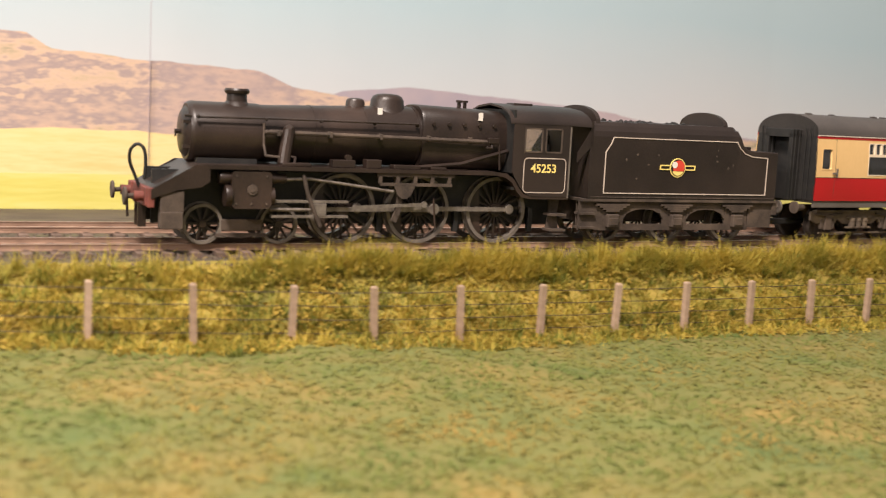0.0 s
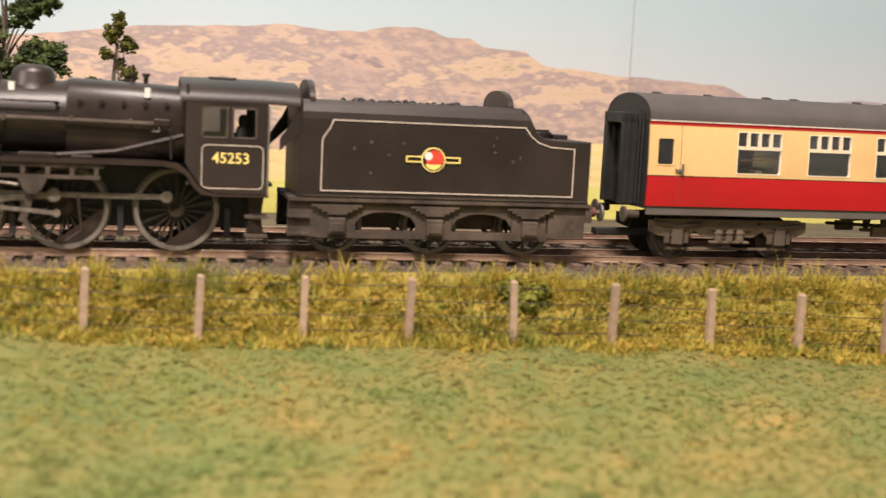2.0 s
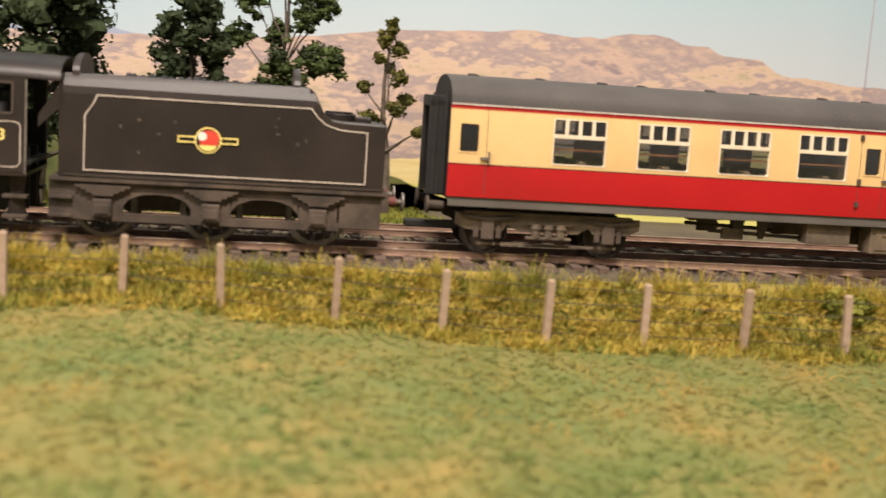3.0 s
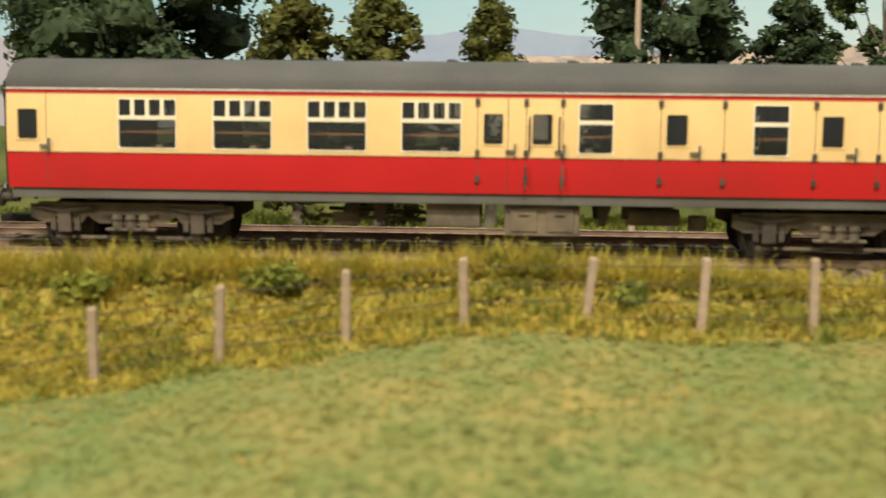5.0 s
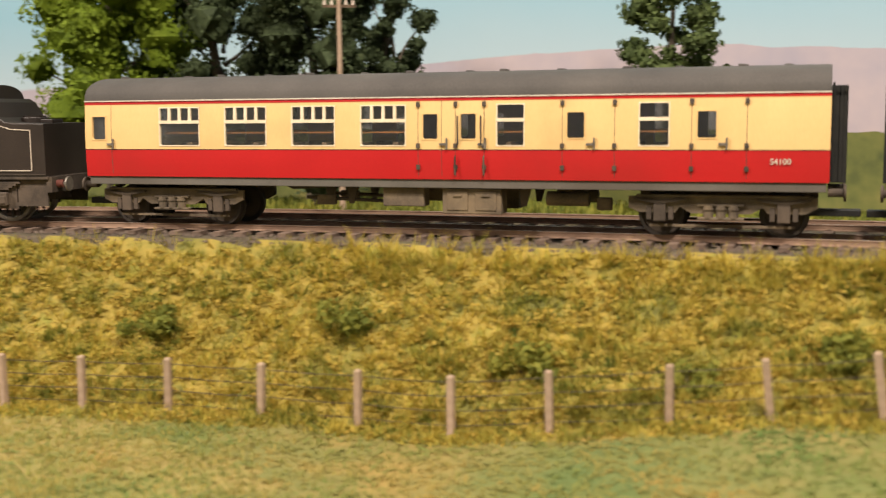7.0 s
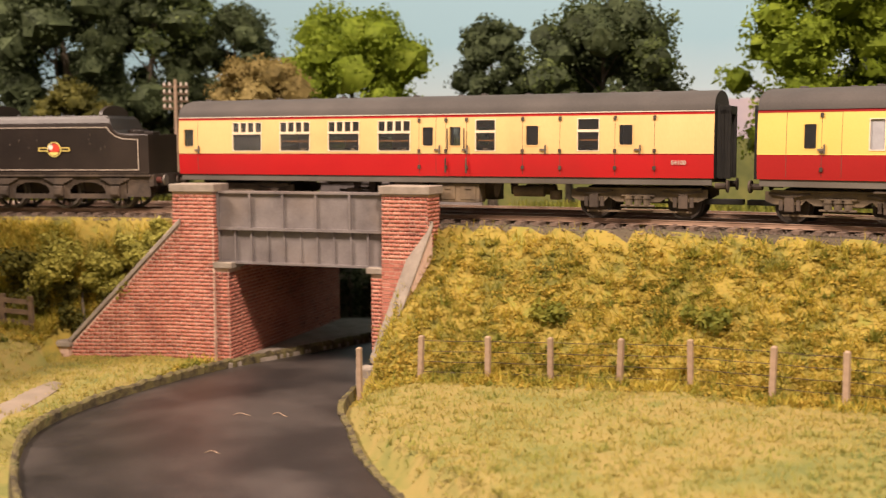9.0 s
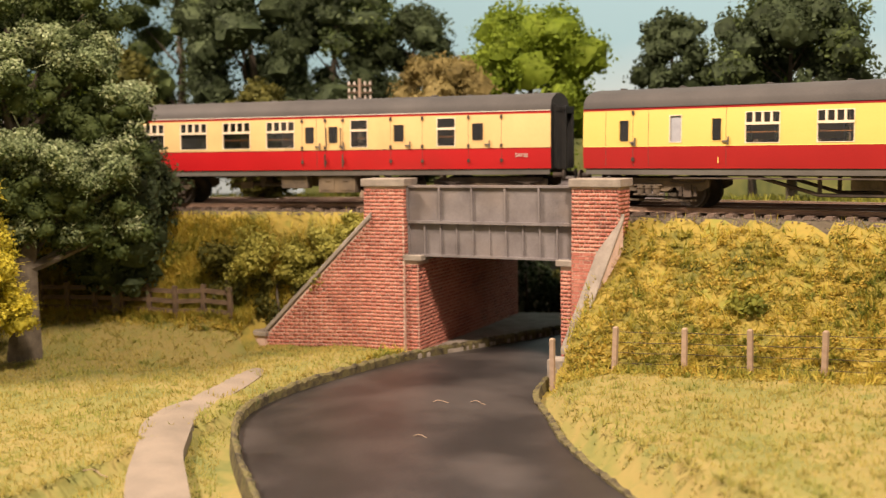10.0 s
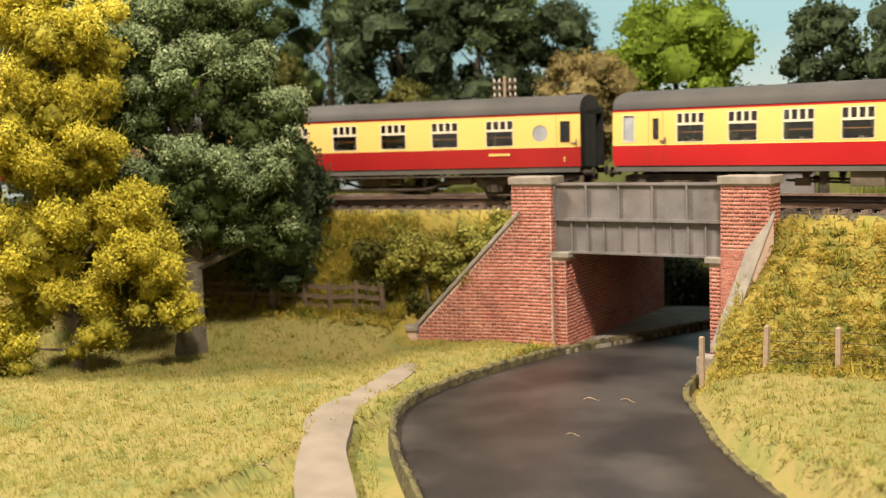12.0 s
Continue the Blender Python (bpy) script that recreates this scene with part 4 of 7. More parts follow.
def lobed_tree(x, y, zb, height, lobes, low, high, label, seed, trunk_r, leaf=0.0009, per=5200, wisps=0, yaw=57.56):
    """A tree of separate foliage masses on limbs: (across, deep, up, radius, share of leaves in the high tone), in
    millimetres.
    """
    t = thing("tree", label, "tree")
    rng = random.Random(seed)
    base = Vector((x, y, zb))
    yaw = radians(yaw)
    across, deep = Vector((math.cos(yaw), math.sin(yaw), 0)), Vector((-math.sin(yaw), math.cos(yaw), 0))
    dark, pale, limbs = [], [], []
    bm = bmesh.new()
    for k, (a, d, z, r, share) in enumerate(lobes):
        c = base + (across * a + deep * d) * MM + Vector((0, 0, z * MM))
        r *= 1.32 * MM
        limbs.append((base + Vector((0, 0, min(z * 0.72 * MM, height * 0.8))), c, trunk_r * 0.34))
        for q in range(17):
            e = Vector((rng.gauss(0, 1), rng.gauss(0, 1), rng.gauss(0.15, 0.75))).normalized()
            p = c + e * r * rng.uniform(0.45, 0.95)
            sr = r * rng.uniform(0.30, 0.52)
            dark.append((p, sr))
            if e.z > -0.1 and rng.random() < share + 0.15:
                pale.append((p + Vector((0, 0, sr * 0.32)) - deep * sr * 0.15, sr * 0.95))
            w = bmesh.ops.create_icosphere(bm, subdivisions=1, radius=sr * 0.66, matrix=Matrix.LocRotScale(p, None, (1, 1, 0.8)))
            for v in w["verts"]:
                v.co += (v.co - p) * (0.55 * noise.noise(v.co * 260) + 0.4 * noise.noise(v.co * 640))
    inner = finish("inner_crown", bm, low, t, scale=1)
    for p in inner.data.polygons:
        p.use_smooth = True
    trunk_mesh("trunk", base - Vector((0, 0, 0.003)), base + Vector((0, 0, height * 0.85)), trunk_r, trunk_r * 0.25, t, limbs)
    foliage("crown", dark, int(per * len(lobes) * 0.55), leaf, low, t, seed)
    # on the two large trees these upper leaves are painted highlights
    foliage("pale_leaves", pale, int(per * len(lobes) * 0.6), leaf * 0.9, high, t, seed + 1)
    if wisps:
        rs = np.random.RandomState(seed)
        pick = rs.randint(0, len(pale), wisps)
        c = np.array([pale[k][0][:] for k in pick])
        r = np.array([pale[k][1] for k in pick])[:, None]
        d = rs.normal(size=(wisps, 3)) + np.array([0.25, 0.35, 0.1])
        d /= np.linalg.norm(d, axis=1, keepdims=True)
        sd = np.cross(d, rs.normal(size=(wisps, 3)))
        sd /= np.linalg.norm(sd, axis=1, keepdims=True)
        a, b = c + d * r * 0.8, c + d * r * (1.25 + 0.7 * rs.rand(wisps, 1))
        v = np.stack([a - sd * 0.00016, a + sd * 0.00016, b + sd * 0.00005, b - sd * 0.00005], 1).reshape(-1, 3)
        quads_mesh("trailing_tuft", v, 4, high, t)["kind"] = "stuff"
    return t


def bush(x, y, zb, w, h, material, label, seed, count=1500, leaf=0.0017):
    t = thing("bush", label, "bush")
    rng = random.Random(seed)
    clumps = [(Vector((x + rng.uniform(-w, w) * 0.4, y + rng.uniform(-w, w) * 0.3, zb + h * rng.uniform(0.1, 0.75))), w * rng.uniform(0.16, 0.30)) for k in range(9)]
    trunk_mesh("stem", (x, y, zb - 0.002), (x, y, zb + h * 0.6), 0.0012, 0.0004, t)
    foliage("crown", clumps, count, leaf, material, t, seed)
    return t


def line_tree(s, off, height, width, material, label, seed, zb=-0.012, **kw):
    x, y, th = on_line(s, off)
    return tree(x, y, zb, height, width, material, label, seed, **kw)


BACK_TREES = [
    (0.145, 0.095, 0.125, 0.075, "leaf_dark", "broad dark green tree with dense crown behind the line", dict(crown_from=0.2)),
    (0.083, 0.085, 0.086, 0.060, "leaf_olive", "small olive conifer with a pointed top", dict(shape="cone", crown_from=0.3, n=18, count=2200, leaf=0.0015)),
    (0.046, 0.080, 0.086, 0.042, "leaf_olive", "round olive-green tree behind the line", dict(crown_from=0.1, count=2800)),
    (0.016, 0.078, 0.086, 0.040, "leaf_olive", "round olive-green tree with a lumpy crown", dict(crown_from=0.1, count=2800)),
    (-0.040, 0.085, 0.125, 0.098, "leaf_dark", "broad dark tree with spreading limbs behind the line", dict(crown_from=0.42, count=8000)),
    (-0.070, 0.095, 0.115, 0.050, "leaf_mid", "mid-green tree in the lineside belt", dict(crown_from=0.35)),
    (-0.180, 0.095, 0.115, 0.085, "leaf_mid", "mid-green pine-like tree with a broken outline", dict(shape="cone", crown_from=0.45, n=18, count=3600)),
    (0.198, 0.140, 0.092, 0.040, "leaf_dark", "dark green tree with ragged crown", dict(crown_from=0.3, count=2600)),
    (0.279, 0.150, 0.085, 0.040, "leaf_olive", "small ragged olive conifer", dict(shape="cone", crown_from=0.4, n=12, count=1300, leaf=0.0014)),
    (-0.338, 0.115, 0.150, 0.082, "leaf_dark", "tall dark green tree in a lineside wood", dict(crown_from=0.1, count=8000)),
    (-0.305, 0.130, 0.150, 0.040, "leaf_dark", "tall dark green tree at the edge of the wood", dict(crown_from=0.15, count=4500)),
    (-0.432, 0.115, 0.120, 0.086, "leaf_lime", "bright lime-green broadleaf tree", dict(crown_from=0.15, count=8500)),
    (-0.382, 0.125, 0.140, 0.07, "leaf_dark", "dark green tree beside a lime-green one", dict(crown_from=0.1, count=6000)),
    (-0.528, 0.105, 0.098, 0.086, "leaf_dark", "rounded dark green tree with grey highlights", dict(crown_from=0.25, count=8000, m2="leaf_mid")),
    (-0.592, 0.125, 0.092, 0.050, "leaf_dark", "small dark tree with a two-part crown", dict(crown_from=0.3, count=4000)),
    (-0.555, 0.140, 0.085, 0.040, "leaf_lime", "lime-green tree half hidden by darker ones", dict(crown_from=0.3, count=3000)),
    (-0.665, 0.115, 0.099, 0.088, "leaf_lime", "round bright lime-green tree", dict(crown_from=0.2, count=9000)),
    (-0.698, 0.072, 0.074, 0.062, "leaf_brown", "low ochre-brown tree with feathery twigs", dict(crown_from=0.35, count=5000, leaf=0.0015)),
    (-0.735, 0.125, 0.100, 0.060, "leaf_dark", "dark green tree behind the bridge", dict(crown_from=0.15, count=5000)),
    (-0.775, 0.115, 0.128, 0.080, "leaf_dark", "tall dark grey-green tree in the wood", dict(crown_from=0.1, count=8000, m2="leaf_mid")),
    (-0.825, 0.100, 0.140, 0.085, "leaf_dark", "tall dark green tree of a dense wood", dict(crown_from=0.1, count=8000)),
    (-0.875, 0.125, 0.150, 0.085, "leaf_mid", "tall green tree of a dense wood", dict(crown_from=0.1, count=7000, m2="leaf_dark")),
    (-0.885, 0.070, 0.080, 0.050, "leaf_olive", "low olive-green tree behind the line", dict(crown_from=0.15, count=4000)),
    (-0.925, 0.080, 0.100, 0.040, "leaf_lime", "yellow-green tree glimpsed between dark crowns", dict(crown_from=0.3, count=3500)),
    (-0.945, 0.110, 0.155, 0.090, "leaf_dark", "tall dark tree at the end of the wood", dict(crown_from=0.1, count=7000)),
    (-1.01, 0.09, 0.160, 0.095, "leaf_dark", "tall dark green tree shading the line", dict(crown_from=0.1, count=7000)),
    (-0.80, 0.060, 0.062, 0.050, "leaf_olive", "low olive bushy tree beside the line", dict(crown_from=0.1, count=3500)),
]
for _i, (_s, _o, _h, _w, _m, _lab, _kw) in enumerate(BACK_TREES):
    if "m2" in _kw:
        _kw = dict(_kw, m2=M[_kw["m2"]])
    if _s < -0.34:
        _h, _w = _h * (1.22 if _s < -0.72 else 1.17), _w * (1.28 if _s < -0.72 else 1.22)
    line_tree(_s, _o, _h, _w, M[_m], _lab, 40 + 3 * _i, **_kw)

# a pine with bare trunk and flat boughs
_x, _y, _t = on_line(0.235, 0.150)
lobed_tree(_x, _y, -0.012, 0.118, [(-14, 0, 88, 6, .3), (11, 2, 90, 7, .3), (9, -4, 81, 5, .3), (-4, 3, 74, 5, .3), (-11, -2, 97, 6, .3), (3, 0, 100, 6, .3), (17, 0, 86, 4, .3), (15, 0, 64, 8, .2), (-21, 3, 73, 5, .2), (0, 0, 58, 8, .2), (0, 0, 107, 6, .3)],
           M["leaf_mid"], M["leaf_dark"], "sparse pine with bare trunk and flat boughs", 61, 0.0016, leaf=0.0011, per=1100, yaw=-14)

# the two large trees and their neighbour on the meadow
# olive tone paints shade inside and below, bright yellow paints the lit tips
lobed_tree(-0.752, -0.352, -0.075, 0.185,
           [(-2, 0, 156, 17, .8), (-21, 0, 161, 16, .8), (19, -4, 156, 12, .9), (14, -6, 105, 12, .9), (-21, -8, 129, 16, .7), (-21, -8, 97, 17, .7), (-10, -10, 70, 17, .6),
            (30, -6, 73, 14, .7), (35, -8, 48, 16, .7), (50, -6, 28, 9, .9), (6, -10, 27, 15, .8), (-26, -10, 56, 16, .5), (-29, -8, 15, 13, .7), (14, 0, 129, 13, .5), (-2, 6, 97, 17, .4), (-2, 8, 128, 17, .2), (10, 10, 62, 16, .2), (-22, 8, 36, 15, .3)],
           M["leaf_yellow_shade"], M["leaf_yellow_lit"], "golden yellow tree with long trailing tufts on the meadow", 7, 0.0026, leaf=0.0010, per=6400, wisps=1800)
# pale tops and darker undersides put lit and shaded foliage into colour
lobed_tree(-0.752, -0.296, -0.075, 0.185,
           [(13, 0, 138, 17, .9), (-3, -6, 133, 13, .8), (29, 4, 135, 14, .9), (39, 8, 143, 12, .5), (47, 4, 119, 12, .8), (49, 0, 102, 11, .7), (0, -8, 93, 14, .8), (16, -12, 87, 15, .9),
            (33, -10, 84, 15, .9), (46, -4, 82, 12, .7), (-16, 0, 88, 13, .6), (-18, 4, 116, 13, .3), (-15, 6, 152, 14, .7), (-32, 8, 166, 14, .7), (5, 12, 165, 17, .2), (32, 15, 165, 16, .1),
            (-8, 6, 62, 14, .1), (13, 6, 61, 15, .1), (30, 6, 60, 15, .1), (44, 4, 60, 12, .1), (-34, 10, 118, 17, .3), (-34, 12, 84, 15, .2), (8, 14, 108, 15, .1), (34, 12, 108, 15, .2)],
           M["leaf_mid"], M["leaf_highlight"], "large shady tree with highlights coloured into its upper leaves", 8, 0.0062, leaf=0.0010, per=5400, wisps=700)
tree(-0.763, -0.243, -0.064, 0.098, 0.090, M["leaf_dark"], "dark leafy tree at the foot of the bank", 9, crown_from=0.22, count=7000, leaf=0.0018, n=40, trunk_r=0.0032)
tree(-0.830, -0.330, -0.075, 0.20, 0.13, M["leaf_dark"], "tall dark tree behind the golden one", 10, crown_from=0.15, count=9000, leaf=0.002, n=36, trunk_r=0.004, m2=M["leaf_mid"])
for _i, (_s, _o, _w, _h) in enumerate([(-0.758, -0.038, 0.034, 0.030), (-0.746, -0.035, 0.030, 0.030), (-0.732, -0.032, 0.026, 0.026), (-0.719, -0.029, 0.022, 0.020), (-0.772, -0.043, 0.032, 0.030), (-0.705, -0.0275, 0.018, 0.015)]):
    _x, _y, _t = on_line(_s, _o)
    bush(_x, _y, ground_at(_x, _y), _w, _h, M["leaf_olive"] if _i in (1, 4) else M["bushleaf"], "olive-green bush growing above the wing wall", 70 + _i, 4200, 0.0012)
for _i, (_s, _o, _w, _h) in enumerate([(-0.675, 0.135, 0.05, 0.05), (-0.650, 0.150, 0.05, 0.045), (-0.625, 0.145, 0.05, 0.05)]):
    _x, _y, _t = on_line(_s, _o)
    bush(_x, _y, ground_at(_x, _y) - 0.002, _w, _h, M["leaf_dark"] if _i != 1 else M["leaf_olive"], "dark bush beyond the bridge", 120 + _i, 2600, 0.0018)
for _i, (_s, _o, _w, _h) in enumerate([(-0.02, -0.036, 0.016, 0.008), (0.03, -0.034, 0.018, 0.008), (-0.11, -0.055, 0.02, 0.010), (-0.20, -0.055, 0.020, 0.010), (-0.26, -0.045, 0.022, 0.009), (-0.33, -0.05, 0.02, 0.009), (0.40, -0.034, 0.016, 0.008), (-0.15, -0.060, 0.018, 0.010), (0.12, -0.038, 0.014, 0.006), (-0.43, -0.050, 0.018, 0.008), (-0.50, -0.047, 0.016, 0.008)]):
    _x, _y, _t = on_line(_s, _o)
    bush(_x, _y, ground_at(_x, _y) - 0.001, _w, _h * 0.8, M["bankweed"], "small green scrub clump on the bank", 90 + _i, 700, 0.0013)


# ---- bridge ----
ROW, STRETCH, HEAD, JOINT = 0.00172, 0.0034, 0.0016, 0.00034


def courses(width, height, limit, rng):
    """Flemish bond on a face: (u, h, length) of each brick, cut off where limit(h) ends the course."""
    out = []
    k, h = 0, 0.0003
    while h + ROW < height:
        begin, end = limit(h + ROW) if callable(limit) else (0.0, width)
        begin, end = max(begin, 0.0), min(width, end)
        u, q = (-HEAD * 0.5 if k % 2 else -STRETCH * 0.5), k
        while u < end:
            ln = STRETCH if q % 2 == 0 else HEAD
            a, b = max(u, begin + 0.0001), min(u + ln, end)
            if b - a > 0.0005:
                out.append((a, h, b - a - JOINT, rng.uniform(0.00010, 0.00024)))
            u += ln
            q += 1
        h += ROW
        k += 1
    return out


def brick_faces(faces, parent, rng):
    """All bricks of the faces as one joined piece; a face: (origin, u, up, width, height, limit)."""
    quads = []
    for o, u, up, w, h, lim in faces:
        n = u.cross(up).normalized()
        for a, z, ln, out in courses(w, h, lim, rng):
            p = o + u * a + up * z
            e = [p, p + u * ln, p + u * ln + up * (ROW - JOINT), p + up * (ROW - JOINT)]
            f = [q + n * out for q in e]
            e = [q - n * 0.0002 for q in e]
            quads += f
            for k in range(4):
                quads += [e[k], e[(k + 1) % 4], f[(k + 1) % 4], f[k]]
    verts = np.array([q[:] for q in quads])
    ob = quads_mesh("brickwork", verts, 4, M["brick"], parent, "courses of small red bricks")
    bm = bmesh.new()
    bm.from_mesh(ob.data)
    bmesh.ops.remove_doubles(bm, verts=bm.verts, dist=0.00001)
    bm.to_mesh(ob.data)
    bm.free()
    ob["kind"] = "stuff"
    return ob


def single_bricks(face, parent, rng, most=300):
    """The same courses as separate bricks that share two meshes."""
    o, u, up, w, h, lim = face
    n = u.cross(up).normalized()
    shapes = {}
    turn = Matrix((u, -n, up)).transposed().to_4x4()
    for k, (a, z, ln, out) in enumerate(courses(w, h, lim, rng)):
        key = round(ln * 1000, 1)
        if key not in shapes:
            bm = bmesh.new()
            box(bm, 0, key, -0.17, 0.2, 0, (ROW - JOINT) * 1000)
            me = bpy.data.meshes.new("brick")
            bmesh.ops.scale(bm, vec=(MM, MM, MM), verts=bm.verts)
            bm.to_mesh(me)
            bm.free()
            me.materials.append(M["brickone"])
            shapes[key] = me
        ob = new("brick", shapes[key])
        ob.parent = parent
        ob.matrix_basis = Matrix.Translation(o + u * a + up * z + n * (out - 0.00017)) @ turn
        if k >= most - 1:
            return z + ROW
    return h


def build_bridge():
    br = thing("railway_bridge", "red brick and grey steel girder bridge over the lane", "bridge")

    def pt(s, off, z):
        x, y, th = on_line(s, off)
        return Vector((x, y, z))

    def block(name, s0, s1, o0, o1, z0, z1, material, label="", batter=0.0, bevel=0.0):
        bm = bmesh.new()
        lo = [bm.verts.new(pt(s, of - (batter if of == o0 else 0), z0)) for s, of in ((s0, o0), (s1, o0), (s1, o1), (s0, o1))]
        hi = [bm.verts.new(pt(s, of, z1)) for s, of in ((s0, o0), (s1, o0), (s1, o1), (s0, o1))]
        bm.faces.new(lo[::-1])
        bm.faces.new(hi)
        for k in range(4):
            bm.faces.new((lo[k], lo[(k + 1) % 4], hi[(k + 1) % 4], hi[k]))
        if bevel:
            bmesh.ops.bevel(bm, geom=list(bm.edges), offset=bevel, segments=2, profile=0.5, affect="EDGES")
        return finish(name, bm, material, br, label, scale=1)

    zb = ROAD_Z - 0.006
    for s0, s1 in ((-0.6955, -0.6735), (-0.5855, -0.5625)):
        block("pillar", s0, s1, -0.034, -0.022, zb, 0.0058, M["mortar"], "red brick pillar", batter=0.002)
        block("coping", s0 - 0.0012, s1 + 0.0012, -0.0352, -0.0208, 0.0058, 0.0095, M["stone"], "grey stone coping slab", bevel=0.0004)
    # inner piers and the walls of the passage
    block("pier", -0.6735, -0.6665, -0.0335, -0.022, zb, -0.0295, M["mortar"], "red brick pier under the girder")
    block("pier", -0.5915, -0.5855, -0.0335, -0.022, zb, -0.0295, M["mortar"], "red brick pier under the girder")
    block("padstone", -0.6745, -0.6640, -0.0348, -0.022, -0.0295, -0.0268, M["stone"], "grey bearing stone", bevel=0.0003)
    block("padstone", -0.5935, -0.5845, -0.0348, -0.022, -0.0295, -0.0268, M["stone"], "grey bearing stone", bevel=0.0003)
    block("abutment", -0.682, -0.6672, -0.022, 0.098, zb, -0.0268, M["mortar"], "brick wall of the passage")
    block("abutment", -0.5908, -0.576, -0.022, 0.098, zb, -0.0268, M["mortar"], "brick wall of the passage")
    for of in (-0.0295, 0.088):
        block("girder_upper", -0.6735, -0.5855, of, of + 0.003, -0.0105, 0.0052, M["girder"], "grey riveted steel girder plate")
        block("girder_lower", -0.6735, -0.5855, of + 0.0008, of + 0.003, -0.0265, -0.0115, M["girder"], "lower grey girder plate")
        for z0, z1, w in ((0.0052, 0.0062, 0.0012), (-0.0118, -0.0105, 0.0014), (-0.0275, -0.0265, 0.0012)):
            block("flange", -0.6735, -0.5855, of - w, of + 0.004, z0, z1, M["girder"])
    for k in range(6):
        s = -0.673 + 0.087 * k / 5
        block("stiffener", s - 0.0005, s + 0.0005, -0.0314, -0.0295, -0.0105, 0.0052, M["girder"])
    for k in range(11):
        s = -0.673 + 0.087 * k / 10
        block("stiffener", s - 0.0004, s + 0.0004, -0.0303, -0.0287, -0.0265, -0.0118, M["girder"])
    block("deck", -0.684, -0.575, -0.0262, 0.088, -0.0125, -0.0072, M["frame"], "dark bridge deck under the ballast")

    def wing(p0, p1, z_hi, z_lo, name):
        (s0, o0), (s1, o1) = p0, p1
        a, b = pt(s0, o0, 0), pt(s1, o1, 0)
        d = (b - a).normalized()
        n = Vector((-d.y, d.x, 0)) * 0.004
        bm = bmesh.new()
        f = [bm.verts.new(Vector((q.x, q.y, z)) + n * k) for k in (-1, 1) for q, z in ((a, zb), (b, zb), (b, z_lo), (a, z_hi))]
        bm.faces.new(f[:4])
        bm.faces.new(f[4:][::-1])
        for k in range(4):
            bm.faces.new((f[k], f[4 + k], f[4 + (k + 1) % 4], f[(k + 1) % 4]))
        finish("wing_wall", bm, M["mortar"], br, "sloping red brick wing wall", scale=1)
        bm = bmesh.new()
        up = Vector((0, 0, 0.0028))
        A, B = Vector((a.x, a.y, z_hi)), Vector((b.x, b.y, z_lo)) + d * 0.001
        f = [bm.verts.new(q + n * 1.35 * k + u) for u in (Vector(), up) for q, k in ((A, -1), (B, -1), (B, 1), (A, 1))]
        bm.faces.new(f[:4][::-1])
        bm.faces.new(f[4:])
        for k in range(4):
            bm.faces.new((f[k], f[(k + 1) % 4], f[4 + (k + 1) % 4], f[4 + k]))
        bmesh.ops.bevel(bm, geom=list(bm.edges), offset=0.0004, segments=1, affect="EDGES")
        finish("wing_coping", bm, M["stone"], br, "weathered sloping stone coping", scale=1)

    wing((-0.692, -0.0305), (-0.748, -0.0405), -0.009, -0.0665, "left")
    wing((-0.5645, -0.031), (-0.579, -0.052), -0.008, -0.066, "right")
    bx, by, th = on_line(-0.755, -0.0425)
    bm = bmesh.new()
    box(bm, -7, 7, -4.5, 4.5, -80, -67.5)
    finish("wing_end", bm, M["mortar"], br, "low brick end pier", m=pose(bx, by, 0, 0, 0, math.degrees(th)))
    bm = bmesh.new()
    box(bm, -8, 8, -5.4, 5.4, -67.5, -65, 0.4)
    finish("end_coping", bm, M["stone"], br, "grey stone coping slab", m=pose(bx, by, 0, 0, 0, math.degrees(th)))
    bx, by, th = on_line(-0.580, -0.055)
    bm = bmesh.new()
    box(bm, -6, 6, -5, 4, -80, -66.5, 0.5)
    finish("end_coping", bm, M["stone"], br, "low stone block at the wall's foot", m=pose(bx, by, 0, 0, 0, math.degrees(th)))

    # brick courses on every face that shows
    rng = random.Random(44)
    full = None

    def face(s0, o0, s1, o1, z0, z1, lean=0.0, lim=full):
        a, b = pt(s0, o0, z0), pt(s1, o1, z0)
        u = (b - a).normalized()
        n = u.cross(Vector((0, 0, 1)))
        up = Vector((0, 0, z1 - z0)) - n * lean
        return (a, u, up.normalized(), (b - a).length, up.length, lim)

    zf = ROAD_Z + 0.001
    def front(s0, s1):
        k = 0.002 * (0.0058 - zf) / (0.0058 - zb)
        return face(s0, -0.034 - k, s1, -0.034 - k, zf, 0.0058, k)

    faces = [front(-0.6955, -0.6735), face(-0.5625, -0.0345, -0.5625, -0.022, -0.03, 0.0058), face(-0.6735, -0.0345, -0.6735, -0.030, -0.0265, 0.0058),
             face(-0.6735, -0.0335, -0.6665, -0.0335, zf, -0.0295), face(-0.6665, -0.0335, -0.6665, -0.022, zf, -0.0295),
             face(-0.5915, -0.0335, -0.5855, -0.0335, zf, -0.0295), face(-0.6672, -0.022, -0.6672, 0.098, zf, -0.0268),
             face(-0.5908, 0.098, -0.5908, -0.022, zf, -0.0268)]
